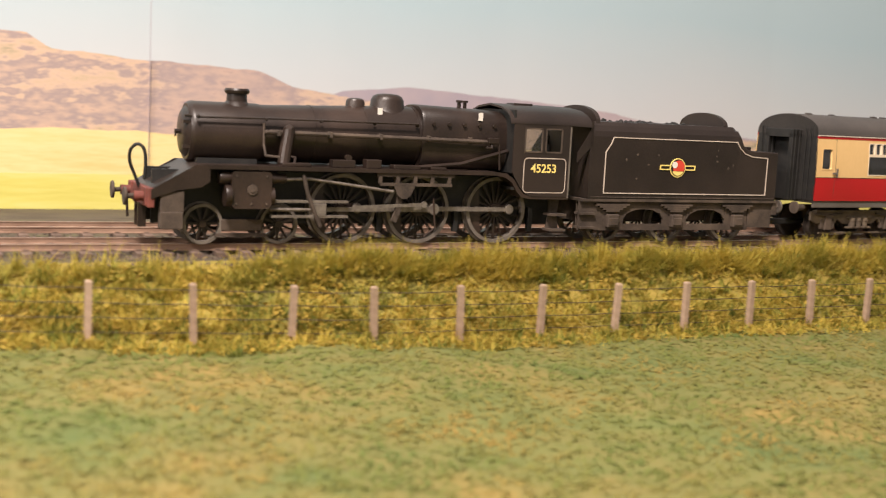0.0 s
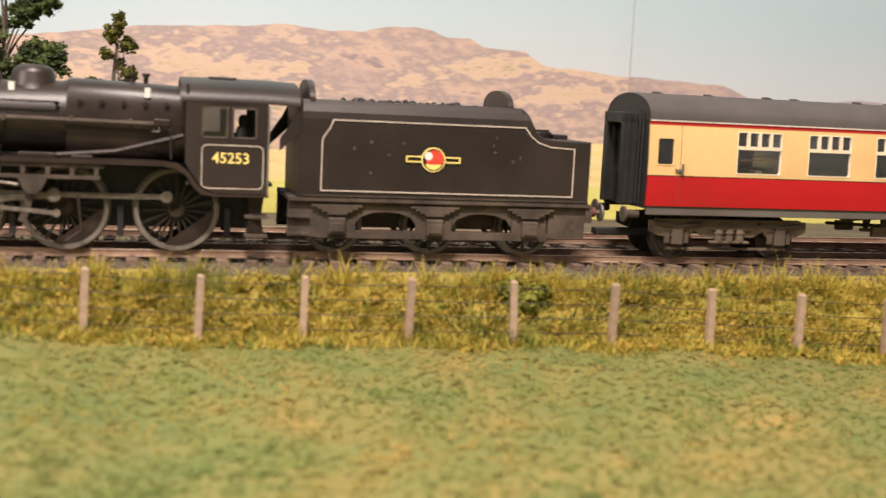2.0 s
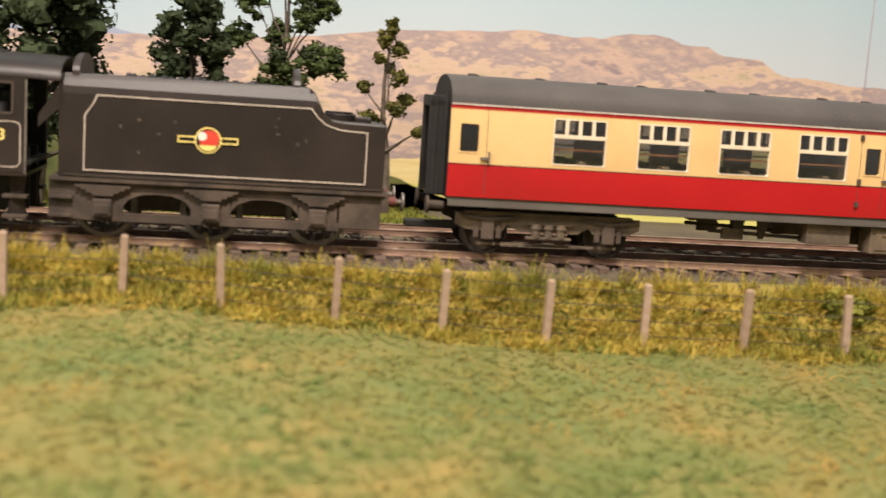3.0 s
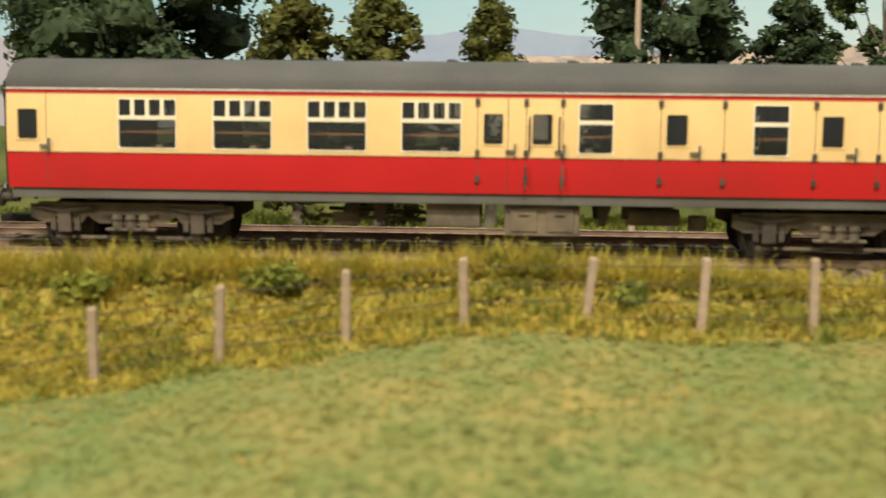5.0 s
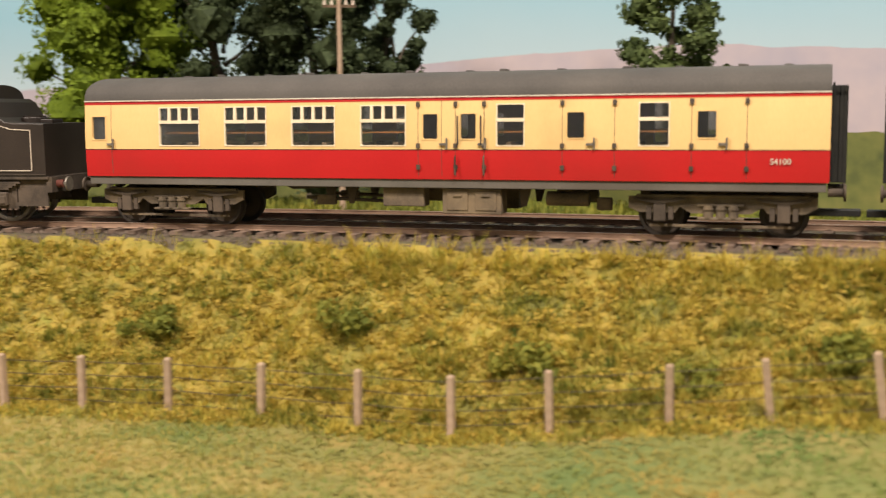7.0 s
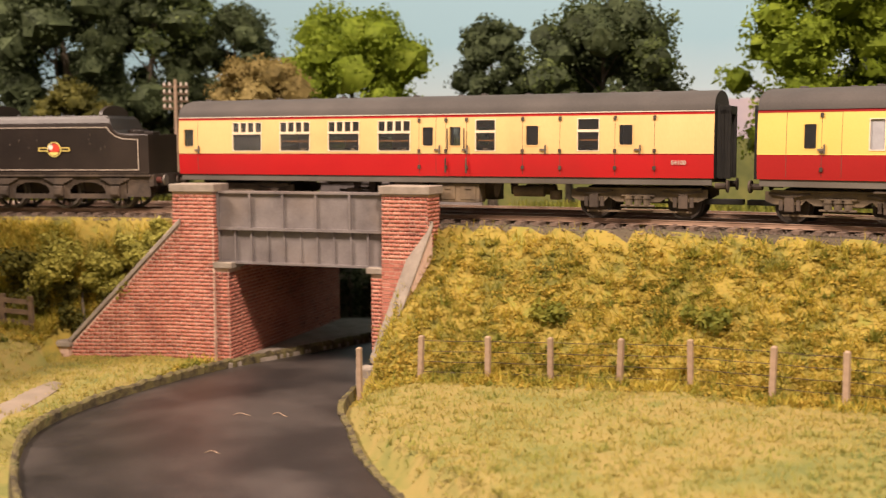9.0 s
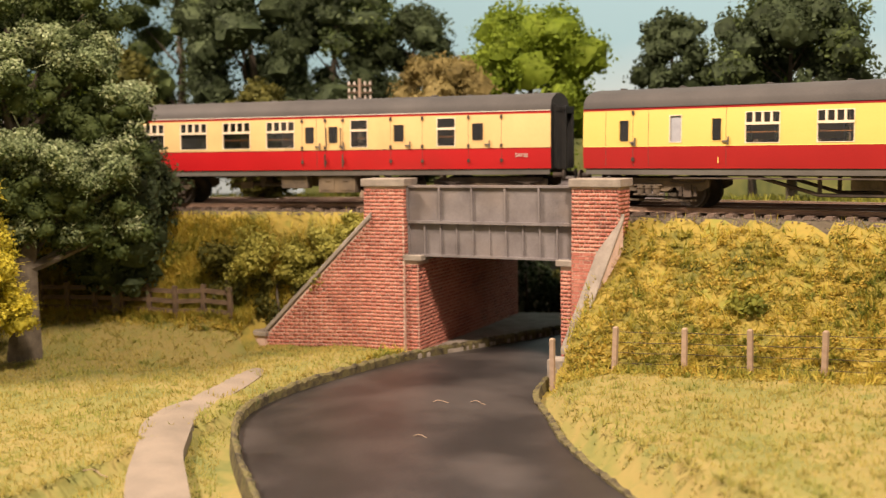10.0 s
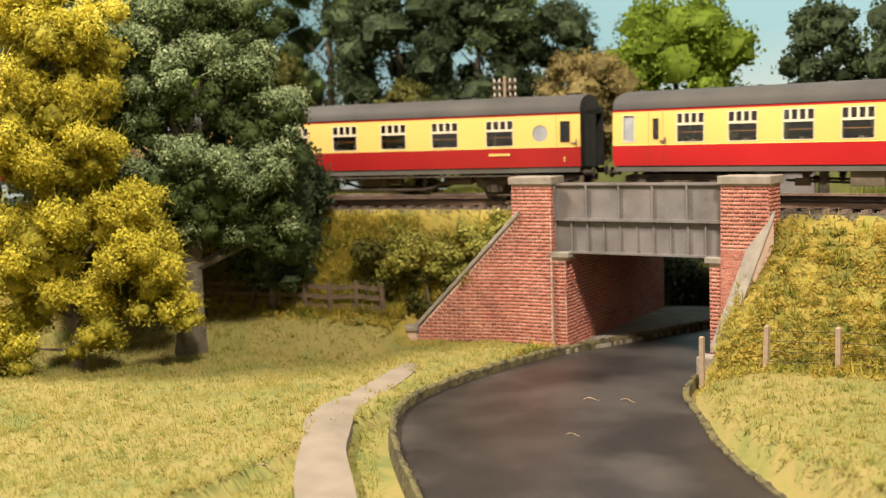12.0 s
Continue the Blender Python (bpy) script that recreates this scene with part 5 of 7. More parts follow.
    for (s0, o0), (s1, o1), zh, zl in (((-0.692, -0.0305), (-0.748, -0.0405), -0.009, -0.0665), ((-0.5645, -0.031), (-0.579, -0.052), -0.008, -0.066)):
        a, b = pt(s0, o0, zf), pt(s1, o1, zf)
        d = (b - a).normalized()
        w = (b - a).length
        side = Vector((-d.y, d.x, 0)) * 0.004
        slope = w / (zh - zl)
        up = Vector((0, 0, 1))
        if s0 < -0.6:
            # laid from the low end, so that each course is cut at the slope
            u = -d
            out = side if u.cross(up).dot(side) > 0 else -side
            faces.append((b + out, u, up, w, zh - zf, lambda h, sl=slope, z_hi=zh, wid=w: (wid - (z_hi - zf - h) * sl, wid)))
        else:
            out = side if d.cross(up).dot(side) > 0 else -side
            faces.append((a + out, d, up, w, zh - zf, lambda h, sl=slope, z_hi=zh: (0.0, (z_hi - zf - h) * sl)))
    near = front(-0.5855, -0.5625)
    wall = bpy.data.objects[[c.name for c in br.children if c.name.startswith("pillar")][1]]
    top = single_bricks(near, wall, random.Random(45))
    o, u, up, w, h, lim = near
    faces.append((o + up * top, u, up, w, h - top, lim))
    brick_faces(faces, br, rng)


build_bridge()


# ---- wire fence ----
POST_S = [-0.578, -0.549, -0.518, -0.49, -0.46, -0.431, -0.4, -0.374, -0.344, -0.312, -0.279, -0.246, -0.216, -0.186, -0.152, -0.125, -0.097, -0.067, -0.036, -0.005, 0.023, 0.052, 0.08, 0.109, 0.137, 0.164, 0.193, 0.218, 0.248, 0.277, 0.306, 0.334, 0.363, 0.393, 0.422, 0.452, 0.48, 0.509, 0.538, 0.564, 0.593, 0.622, 0.651, 0.68, 0.709, 0.738, 0.767, 0.796, 0.825, 0.854]


def build_fence():
    fe = thing("wire_fence", "pale concrete post and wire fence along the foot of the bank", "fence")
    bm = bmesh.new()
    box(bm, -0.95, 0.95, -0.95, 0.95, -22, -0.5)
    top = bmesh.ops.create_cone(bm, cap_ends=True, segments=4, radius1=1.34, radius2=0.8, depth=0.5, matrix=Matrix.LocRotScale((0, 0, -0.25), Euler((0, 0, math.pi / 4)), None))
    first = None
    rng = random.Random(12)
    tops = []
    leans = {-0.125: 6, -0.097: 7, -0.067: 7, 0.109: -6, 0.137: -3, 0.08: 1}
    for s in POST_S:
        of = float(np.interp(s, FENCE_S, FENCE_OFF))
        z = float(np.interp(s, TOP_S, TOP_Z))
        lean = -leans.get(s, rng.uniform(-2, 2))
        m = line_pose(s, of, z) @ pose(0, 0, -0.018, 0, 0, 0) @ pose(0, 0, 0, rng.uniform(-2, 2), lean, rng.uniform(-6, 6)) @ pose(0, 0, 0.018)
        if first is None:
            first = finish("post", bm, M["post"], fe, "pale grey-brown concrete post", m=m)
        else:
            ob = new("post", first.data)
            ob.parent = fe
            ob.matrix_basis = m
        tops.append(m)
    for k in range(4):
        bm = bmesh.new()
        for a, b in zip(tops[1:], tops[2:]):
            p, q = a @ Vector((0, 0.0009, -0.0022 - 0.0042 * k)), b @ Vector((0, 0.0009, -0.0022 - 0.0042 * k))
            mid = (p + q) / 2 - Vector((0, 0, 0.0003))
            rod(bm, p, mid, 0.00014, 5)
            rod(bm, mid, q, 0.00014, 5)
        finish("wire", bm, M["wire"], fe, scale=1)


build_fence()


def build_rustic_fence():
    fe = thing("timber_fence", "dark weathered post and rail timber fence under the trees", "fence")
    pts = [on_line(s, -0.052)[:2] for s in np.linspace(-0.764, -0.91, 10)]
    for i, (x, y) in enumerate(pts):
        z = ground_at(x, y)
        bm = bmesh.new()
        box(bm, -1.1, 1.1, -1.1, 1.1, -3, 17, 0.2)
        finish("post", bm, M["rustic"], fe, m=pose(x, y, z, random.Random(i).uniform(-3, 3), 0, 30))
        if i:
            px, py = pts[i - 1]
            pz = ground_at(px, py)
            for h in (0.004, 0.009, 0.014):
                a, b = Vector((px, py, pz + h)), Vector((x, y, z + h))
                bm = bmesh.new()
                d = b - a
                box(bm, -d.length * 500, d.length * 500, -0.5, 0.5, -1.1, 1.1)
                finish("rail", bm, M["rustic"], fe, m=Matrix.LocRotScale((a + b) / 2, d.to_track_quat("X", "Z"), None))


build_rustic_fence()


def telegraph_pole(s, off, top):
    x, y, th = on_line(s, off)
    tp = thing("telegraph_pole", "brown telegraph pole with white insulators", "telegraph pole", pose(x, y, -0.012, 0, 0, math.degrees(th) + 25))
    h = top * 1000 + 12
    bm = bmesh.new()
    cyl(bm, (0, 0, h / 2), 1.3, h, "z", 10, 0.9)
    part("pole", bm, M["post"], tp)
    for k in range(4):
        bm = bmesh.new()
        box(bm, -7, 7, -0.5, 0.5, h - 4.6 - 4 * k, h - 3.4 - 4 * k)
        arm = part("cross_arm", bm, M["rustic"], tp)
        for ux in (-6, -3, 3, 6):
            bm = bmesh.new()
            cyl(bm, (ux, 0, h - 2.5 - 4 * k), 0.75, 1.9, "z", 8, 0.45)
            part("insulator", bm, M["line"], arm, "cream china insulator")


telegraph_pole(0.132, 0.072, 0.098)
telegraph_pole(-0.312, 0.080, 0.096)
telegraph_pole(-0.742, 0.062, 0.063)


def stray_fibre(x0, y0, x1, y1, z):
    bm = bmesh.new()
    a, d = Vector((x0, y0, z)), Vector((x1 - x0, y1 - y0, 0))
    pts = [a + d * k / 4 + Vector((0, 0, 0.0006 * math.sin(k))) + Vector((-d.y, d.x, 0)) * 0.12 * math.sin(k * 1.4) for k in range(5)]
    for p, q in zip(pts, pts[1:]):
        rod(bm, p, q, 0.00015, 6)
    tagged(finish("stray_fibre", bm, M["post"], scale=1), "tiny pale grass fibre lying loose", "fibre", group="stray fibres")


stray_fibre(-0.5522, -0.2076, -0.5478, -0.2026, -0.0742)
stray_fibre(-0.5426, -0.1966, -0.5366, -0.1939, -0.0743)
stray_fibre(-0.5166, -0.2452, -0.5120, -0.2415, -0.0743)
stray_fibre(-0.5447, -0.3514, -0.5348, -0.3469, -0.0715)


# ---- the train: shapes in millimetres, x to the rear, -y to the fence, rail head at z = -4 ----
SPEED = 0.1636
HALF = {"loco": 0.062, "tender": 0.025, "coach": 0.085}
MOVERS = []  # (thing, half wheelbase, place on the line at 5.5 s)
TURNERS = []  # (wheelset, x, z, radius, first angle)
RODS = []


def wheelset(name, parent, x, r, spokes, first=0.0, tyre="tyre", crank=False, bright=False):
    ob = None
    for side in (-1, 1):
        bm = bmesh.new()
        n = 40
        for r0, r1, y0, y1 in ((r, r - 1.25 if r > 8 else r - 1.0, 7.3, 10.0), (r + 0.6, r - 0.6, 6.9, 7.4)):
            ring = []
            for k in range(n):
                a = k * 6.283185 / n
                ring.append([bm.verts.new((q * math.cos(a), side * yy, q * math.sin(a))) for q, yy in ((r0, y0), (r0, y1), (r1, y1), (r1, y0))])
            for k in range(n):
                p, q = ring[k], ring[(k + 1) % n]
                for j in range(4):
                    bm.faces.new((p[j], p[(j + 1) % 4], q[(j + 1) % 4], q[j]))
        w = finish(name if ob is None else "wheel_far", bm, M[tyre], parent if ob is None else ob, "spoked steel wheel" if ob is None and spokes else "", smooth=True)
        if ob is None:
            ob = w
        bm = bmesh.new()
        if spokes:
            sp = bmesh.new()
            box(sp, r * 0.12, r * 0.92, -0.45, 0.45, -0.32 if r > 8 else -0.4, 0.32 if r > 8 else 0.4)
            first_spoke = None
            for k in range(spokes):
                m = pose(0, side * 8.6 * MM, 0, 0, 360 * k / spokes, 0)
                if first_spoke is None:
                    first_spoke = finish("spoke", sp, M["black"], ob, m=m)
                else:
                    o2 = new("spoke", first_spoke.data)
                    o2.parent = ob
                    o2.matrix_basis = m
            cyl(bm, (0, side * 8.9, 0), r * 0.2, 2.0, "y", 20, bevel=0.2)
            if crank:
                cyl(bm, (4.67, side * 9.2, 0), 1.5, 1.9, "y", 14)
                box(bm, 0, 4.4, side * 8.2, side * 9.9, -1.4, 1.4)
                a0, a1 = 2.2, 4.08
                pts = [((r - 1.3) * math.cos(a0 + (a1 - a0) * k / 10), (r - 1.3) * math.sin(a0 + (a1 - a0) * k / 10)) for k in range(11)]
                slab(bm, pts, side * 8.0, side * 9.4)
        else:
            cyl(bm, (0, side * 8.6, 0), r - 0.9, 1.4, "y", 24, bevel=0.2)
            cyl(bm, (0, side * 9.4, 0), 1.5, 1.0, "y", 12)
        finish("wheel_centre", bm, M["black"] if spokes else M["frame"], ob, smooth=False)
    bm = bmesh.new()
    cyl(bm, (0, 0, 0), 1.2, 15, "y", 10)
    finish("axle", bm, M["frame"], ob)
    TURNERS.append((ob, x, -4 + r, r, first))
    return ob


def arc_pts(cx, cz, r, a0, a1, n):
    return [(cx + r * math.cos(radians(a0 + (a1 - a0) * k / n)), cz + r * math.sin(radians(a0 + (a1 - a0) * k / n))) for k in range(n + 1)]


def loft(bm, sections):
    """Skin between closed sections of (x, y, z) points, with end caps."""
    rows = [[bm.verts.new(p) for p in s] for s in sections]
    n = len(rows[0])
    for a, b in zip(rows, rows[1:]):
        for k in range(n):
            bm.faces.new((a[k], a[(k + 1) % n], b[(k + 1) % n], b[k]))
    bm.faces.new(rows[0])
    bm.faces.new(rows[-1][::-1])
    return bm


def tube_section(x, cz, ry, rz, power=2.0, n=40):
    out = []
    for k in range(n):
        a = k * 6.283185 / n
        c, s = math.cos(a), math.sin(a)
        out.append((x, ry * math.copysign(abs(c) ** (2 / power), c), cz + rz * math.copysign(abs(s) ** (2 / power), s)))
    return out


def pipe(bm, pts, r, seg=8):
    for a, b in zip(pts, pts[1:]):
        rod(bm, a, b, r, seg)
    for p in pts:
        bmesh.ops.create_icosphere(bm, subdivisions=1, radius=r * 1.02, matrix=Matrix.Translation(p))
    return bm


def build_loco():
    lo = thing("steam_locomotive", "weathered black 4-6-0 tender locomotive running on the line", "locomotive")
    MOVERS.append((lo, HALF["loco"], -0.3070))
    N = bmesh.new
    K, F, S = M["black"], M["frame"], M["steel"]
    bm = N()
    loft(bm, [tube_section(x, 32.1, r, r) for x, r in ((-76.2, 9.2), (-75.4, 9.9), (-74.6, 10.1), (-52.6, 10.1))])
    sb = part("smokebox", bm, K, lo, "matt black smokebox", smooth=True)
    bm = N()
    loft(bm, [tube_section(x, 32.1, r, r) for x, r in ((-78.0, 3.0), (-77.4, 7.0), (-76.2, 8.3), (-76.0, 8.3))])
    cyl(bm, (-78.6, 0, 32.1), 0.8, 2.0, "x", 10)
    rod(bm, (-78.8, 0, 32.1), (-78.8, 3, 30.4), 0.3)
    rod(bm, (-78.2, -8, 37.5), (-76, -8, 37.5), 0.5)
    box(bm, -78.5, -76.0, -7.5, -6.3, 27, 28)
    box(bm, -78.5, -76.0, -7.5, -6.3, 35, 36)
    part("smokebox_door", bm, K, sb, smooth=True)
    bm = N()
    loft(bm, [tube_section(x, c, r, r) for x, c, r in ((-52.6, 32.3, 9.5), (-30, 32.7, 9.9), (-10, 33.0, 10.4), (4.4, 33.1, 10.6))])
    bo = part("boiler", bm, K, lo, "tapered black boiler with bands", smooth=True)
    for x, c, r in ((-52.3, 32.3, 9.75), (-34, 32.6, 10.0), (-15.5, 32.9, 10.42), (3.6, 33.1, 10.78)):
        bm = N()
        loft(bm, [tube_section(x - 0.35, c, r, r), tube_section(x + 0.35, c, r, r)])
        part("boiler_band", bm, K, bo, smooth=True)
    bm = N()
    loft(bm, [tube_section(x, c, ry, rz, 3.4) for x, c, ry, rz in ((4.4, 33.2, 11.0, 11.2), (5.2, 33.2, 11.4, 11.5), (30, 32.6, 11.6, 11.4), (37.5, 32.4, 11.6, 11.2))])
    part("firebox", bm, K, lo, "flat-topped black firebox", smooth=True)
    bm = N()
    loft(bm, [[(-59.2 + r * math.cos(k * 6.283185 / 28), r * math.sin(k * 6.283185 / 28), z) for k in range(28)] for z, r in ((40.5, 5.2), (41.8, 4.3), (42.6, 3.5), (45.0, 3.3), (45.3, 4.0), (46.2, 4.2), (46.9, 3.8), (46.9, 2.8), (45.5, 2.6))])
    part("chimney", bm, K, lo, "short flared chimney", smooth=True)

    def dome(name, x, z0, prof):
        bm = N()
        loft(bm, [[(x + r * math.cos(k * 6.283185 / 28), r * 0.92 * math.sin(k * 6.283185 / 28), z) for k in range(28)] for z, r in prof])
        part(name, bm, K, lo, smooth=True)

    dome("top_feed", -17.2, 42, ((40.5, 4.4), (42.6, 3.5), (44.6, 3.3), (45.4, 2.8), (45.8, 1.5)))
    dome("dome", -5.2, 42, ((41, 7.4), (43.2, 6.2), (45.6, 5.9), (46.9, 5.2), (47.6, 3.9), (47.9, 1.5)))
    for x in (22.2, 26.0):
        bm = N()
        cyl(bm, (x, -1.5 if x < 24 else 1.5, 45.3), 0.7, 2.6, "z", 10)
        cyl(bm, (x, -1.5 if x < 24 else 1.5, 46.5), 1.2, 0.8, "z", 10)
        part("safety_valve", bm, K, lo)
    # running plate, valance and the sloping front
    bm = N()
    slab(bm, [(-72, 21.0), (31, 21.0), (34.5, 20.4), (37.5, 18.6), (39.5, 15.4), (41.6, 13.4), (45, 12.8), (61, 12.8), (61, 13.8), (45.4, 13.8), (42.6, 14.5), (40.4, 16.6), (38.2, 19.8), (35.2, 21.8), (31, 22.3), (-72, 22.3)], -17.0, 17.0)
    part("running_plate", bm, K, lo, "black running plate swept down under the cab")
    for sd in (-1, 1):
        bm = N()
        slab(bm, [(-90, 11.2), (-90, 14.2), (-76, 22.3), (-71.5, 22.3), (-71.5, 17.0), (-74, 15.2), (-82, 14.0)], sd * 16.8, sd * 15.8)
        part("front_valance", bm, K, lo)
        bm = N()
        box(bm, -91.5, -90.2, sd * 12.5 - 3.0, sd * 12.5 + 3.0, 8.8, 14.6, 0.3)
        cyl(bm, (-92.8, sd * 11.6, 11.7), 1.7, 3.4, "x", 18, 1.5)
        bf = part("buffer_stock", bm, M["bufred"], lo, "dirty red buffer stock")
        bm = N()
        cyl(bm, (-95.5, sd * 11.6, 11.7), 0.8, 3.0, "x", 12)
        cyl(bm, (-97.2, sd * 11.6, 11.7), 2.9, 0.9, "x", 24, bevel=0.25)
        part("buffer_head", bm, F, bf)
        bm = N()
        box(bm, -87, -79.5, sd * 13.2, sd * 16.4, 7.0, 13.8, 0.3)
        box(bm, -87, -79.8, sd * 12.5, sd * 16.8, 1.6, 7.2, 0.3)
        part("front_step", bm, F, lo)
        # cylinder block, valve chest and slide bars
        bm = N()
        slab(bm, [(-64.5, 9.6), (-63.5, 8.4), (-52.4, 8.4), (-51.3, 9.6), (-51.3, 19.6), (-52, 20.4), (-63.8, 20.4), (-64.5, 19.6)], sd * 17.2, sd * 12.4)
        cy = part("cylinder", bm, K, lo, "black outside cylinder casing")
        bm = N()
        cyl(bm, (-65.3, sd * 14.6, 12.4), 3.6, 2.2, "x", 20, bevel=0.3)
        cyl(bm, (-66.0, sd * 14.2, 18.2), 2.2, 4.4, "x", 18, bevel=0.3)
        cyl(bm, (-48.6, sd * 14.2, 18.2), 2.0, 5.6, "x", 18, 1.4)
        cyl(bm, (-50.8, sd * 14.6, 12.4), 3.0, 1.4, "x", 18)
        part("cylinder_cover", bm, K, cy, smooth=True)
        bm = N()
        box(bm, -50.8, -24, sd * 13.6, sd * 15.6, 10.4, 11.2)
        part("slide_bar", bm, S, cy)
        bm = N()
        box(bm, -50.8, -24, sd * 13.6, sd * 15.6, 5.4, 6.2)
        part("slide_bar", bm, S, cy)
        bm = N()
        ya, yb = sd * 16.4, sd * 15.4
        box(bm, -14, 15, ya, yb, 19.8, 21.0)
        box(bm, -13, 14, ya, yb, 16.6, 17.6)
        for xv in (-13, -6.5, 0, 6.5, 13):
            box(bm, xv - 0.6, xv + 0.6, ya, yb, 17.4, 20.0)
        slab(bm, [(-8, 16.8), (0, 16.8), (-1.5, 13.5), (-3, 12.2), (-5, 12.2), (-6.5, 13.5)], ya, yb)
        part("gear_bracket", bm, F, lo, "grey slotted valve gear bracket")
        bm = N()
        arc = arc_pts(-22, 12.5, 17.0, -26, 26, 10)
        ring_path(bm, arc, 2.0, sd * 15.2, sd * 14.2, closed=False)
        part("expansion_link", bm, F, lo, "curved expansion link")
        bm = N()
        pipe(bm, [(-46, sd * 15, 18.0), (-38, sd * 15, 18.4), (-8, sd * 15.6, 14.6)], 0.55)
        part("radius_rod", bm, S, lo)
        bm = N()
        pipe(bm, [(-40, sd * 15.8, 19), (-38.6, sd * 15.8, 13.5), (-35.4, sd * 15.8, 6.0), (-33.8, sd * 15.8, 2.6)], 0.7)
        part("combination_lever", bm, F, lo)
        bm = N()
        pipe(bm, [(-74.5, sd * 10.6, 37.2), (-52, sd * 10.8, 37.6), (2, sd * 11.9, 37.8)], 0.35)
        for x in (-74.5, -52, -33, -14, 2):
            bmesh.ops.create_icosphere(bm, subdivisions=1, radius=0.75, matrix=Matrix.Translation((x, sd * 11.0, 37.4)))
        part("handrail", bm, K, lo, "thin handrail along the boiler")
        bm = N()
        pipe(bm, [(-52, sd * 11.2, 33.2), (-20, sd * 12.4, 33.0), (30, sd * 13.2, 32.6)], 0.75)
        for x in (-48, -30, -12, 6, 22):
            box(bm, x - 0.5, x + 0.5, sd * 13.4, sd * 9.5, 32.0, 34.0, 0.2)
        part("ejector_pipe", bm, F, lo, "brown-dusted pipe along the boiler")
        for x in (8, 14, 20, 26, 32):
            bm = N()
            cyl(bm, (x, sd * 11.4, 38.2), 0.7, 1.6, "y", 8)
            part("washout_plug", bm, K, lo)
        bm = N()
        for k in range(14):
            a = radians(12)
            bmesh.ops.create_icosphere(bm, subdivisions=1, radius=0.22, matrix=Matrix.Translation((-72 + 1.35 * k, sd * 10.1 * math.cos(a), 32.1 + 10.1 * math.sin(a))))
        part("rivet_row", bm, K, sb)["kind"] = "stuff"
        bm = N()
        pipe(bm, [(-52.5, sd * 10.0, 36), (-52.5, sd * 10.4, 29), (-52.2, sd * 12.0, 25.5), (-48, sd * 13.4, 25.2), (-47.6, sd * 13.6, 22.4)], 0.45, 6)
        part("lubricator_pipe", bm, F, lo)
        bm = N()
        cyl(bm, (-57.8, sd * 17.3, 14.6), 1.7, 0.5, "y", 16)
        cyl(bm, (-57.8, sd * 17.5, 14.6), 0.9, 0.6, "y", 12)
        for q in ((-63, 19), (-63, 10), (-53, 19), (-53, 10), (-58, 10)):
            cyl(bm, (q[0], sd * 17.25, q[1]), 0.35, 0.4, "y", 6)
        part("cylinder_boss", bm, F, cy)
        bm = N()
        pipe(bm, [(-4, sd * 14.6, 22.6), (18, sd * 14.4, 24.6), (36.5, sd * 13.6, 29.6)], 0.75)
        pipe(bm, [(30, sd * 13.2, 33.5), (30, sd * 14.2, 30.5), (28, sd * 14.2, 30.5)], 0.5)
        pipe(bm, [(33, sd * 14, 31.5), (33.4, sd * 14.4, 23)], 0.4)
        box(bm, 28.4, 33, sd * 13.2, sd * 14.6, 32.0, 34.2, 0.3)
        part("reversing_rod", bm, K, lo)
        bm = N()
        pipe(bm, [(-44.5, sd * 11.5, 34), (-46.5, sd * 13.2, 23.0)], 2.1, 12)
        part("steam_pipe", bm, K, lo, "sloping outside steam pipe")
        bm = N()
        for x0, x1, h in ((-47.5, -37.5, 1.2), (-30, -22, 2.6), (-18, -12.5, 3.0), (-8, 2, 1.4), (6, 12, 1.0)):
            box(bm, x0, x1, sd * 15.6, sd * 11.5, 22.3, 22.3 + h, 0.25)
        cyl(bm, (-24, sd * 13.5, 25.6), 1.1, 1.8, "y", 12)
        pipe(bm, [(-43, sd * 14, 22.8), (-42.6, sd * 13.6, 25.2), (-46, sd * 13.2, 25.6)], 0.45)
        pipe(bm, [(8, sd * 14.5, 12), (9, sd * 14.5, 2.0), (5, sd * 14.5, -1)], 0.35)
        part("lubricator", bm, K, lo)
        bm = N()
        box(bm, 54.5, 61, sd * 11, sd * 16.6, 6.6, 7.4)
        box(bm, 54.5, 61, sd * 11, sd * 16.8, 1.0, 1.8)
        slab(bm, [(55, 1.2), (60.4, 1.2), (59.4, 6.8), (60.2, 12.8), (55.6, 12.8), (56, 6.8)], sd * 11.6, sd * 12.4)
        part("cab_step", bm, F, lo)
        # sand pipe and brake hangers between the wheels
        for x in (-10, 19.5, 50):
            bm = N()
            box(bm, x - 0.9, x + 0.9, sd * 9.5, sd * 7.5, 0, 9, 0.2)
            # near-black tone puts the shade behind the wheels into the colour
            part("brake_hanger", bm, M["gangway"], lo)
    bm = N()
    box(bm, -91, -88.8, -16.5, 16.5, 8.4, 14.6, 0.3)
    part("buffer_beam", bm, M["bufred"], lo, "dirty red buffer beam")
    bm = N()
    slab(bm, [(-90, 14.4), (-75, 22.3), (-75, 21.2), (-90, 13.2)], -15.8, 15.8)
    box(bm, -75, -70, -15.8, 15.8, 21.2, 22.3)
    part("front_plate", bm, K, lo)
    bm = N()
    box(bm, -88, 60, -7.0, -5.6, 2.6, 20)
    box(bm, -88, 60, 5.6, 7.0, 2.6, 20)
    box(bm, -74, -54, -8, 8, 18, 24)
    # frame blackened so its colour holds the shadow between the wheels
    part("main_frame", bm, M["gangway"], lo)
    bm = N()
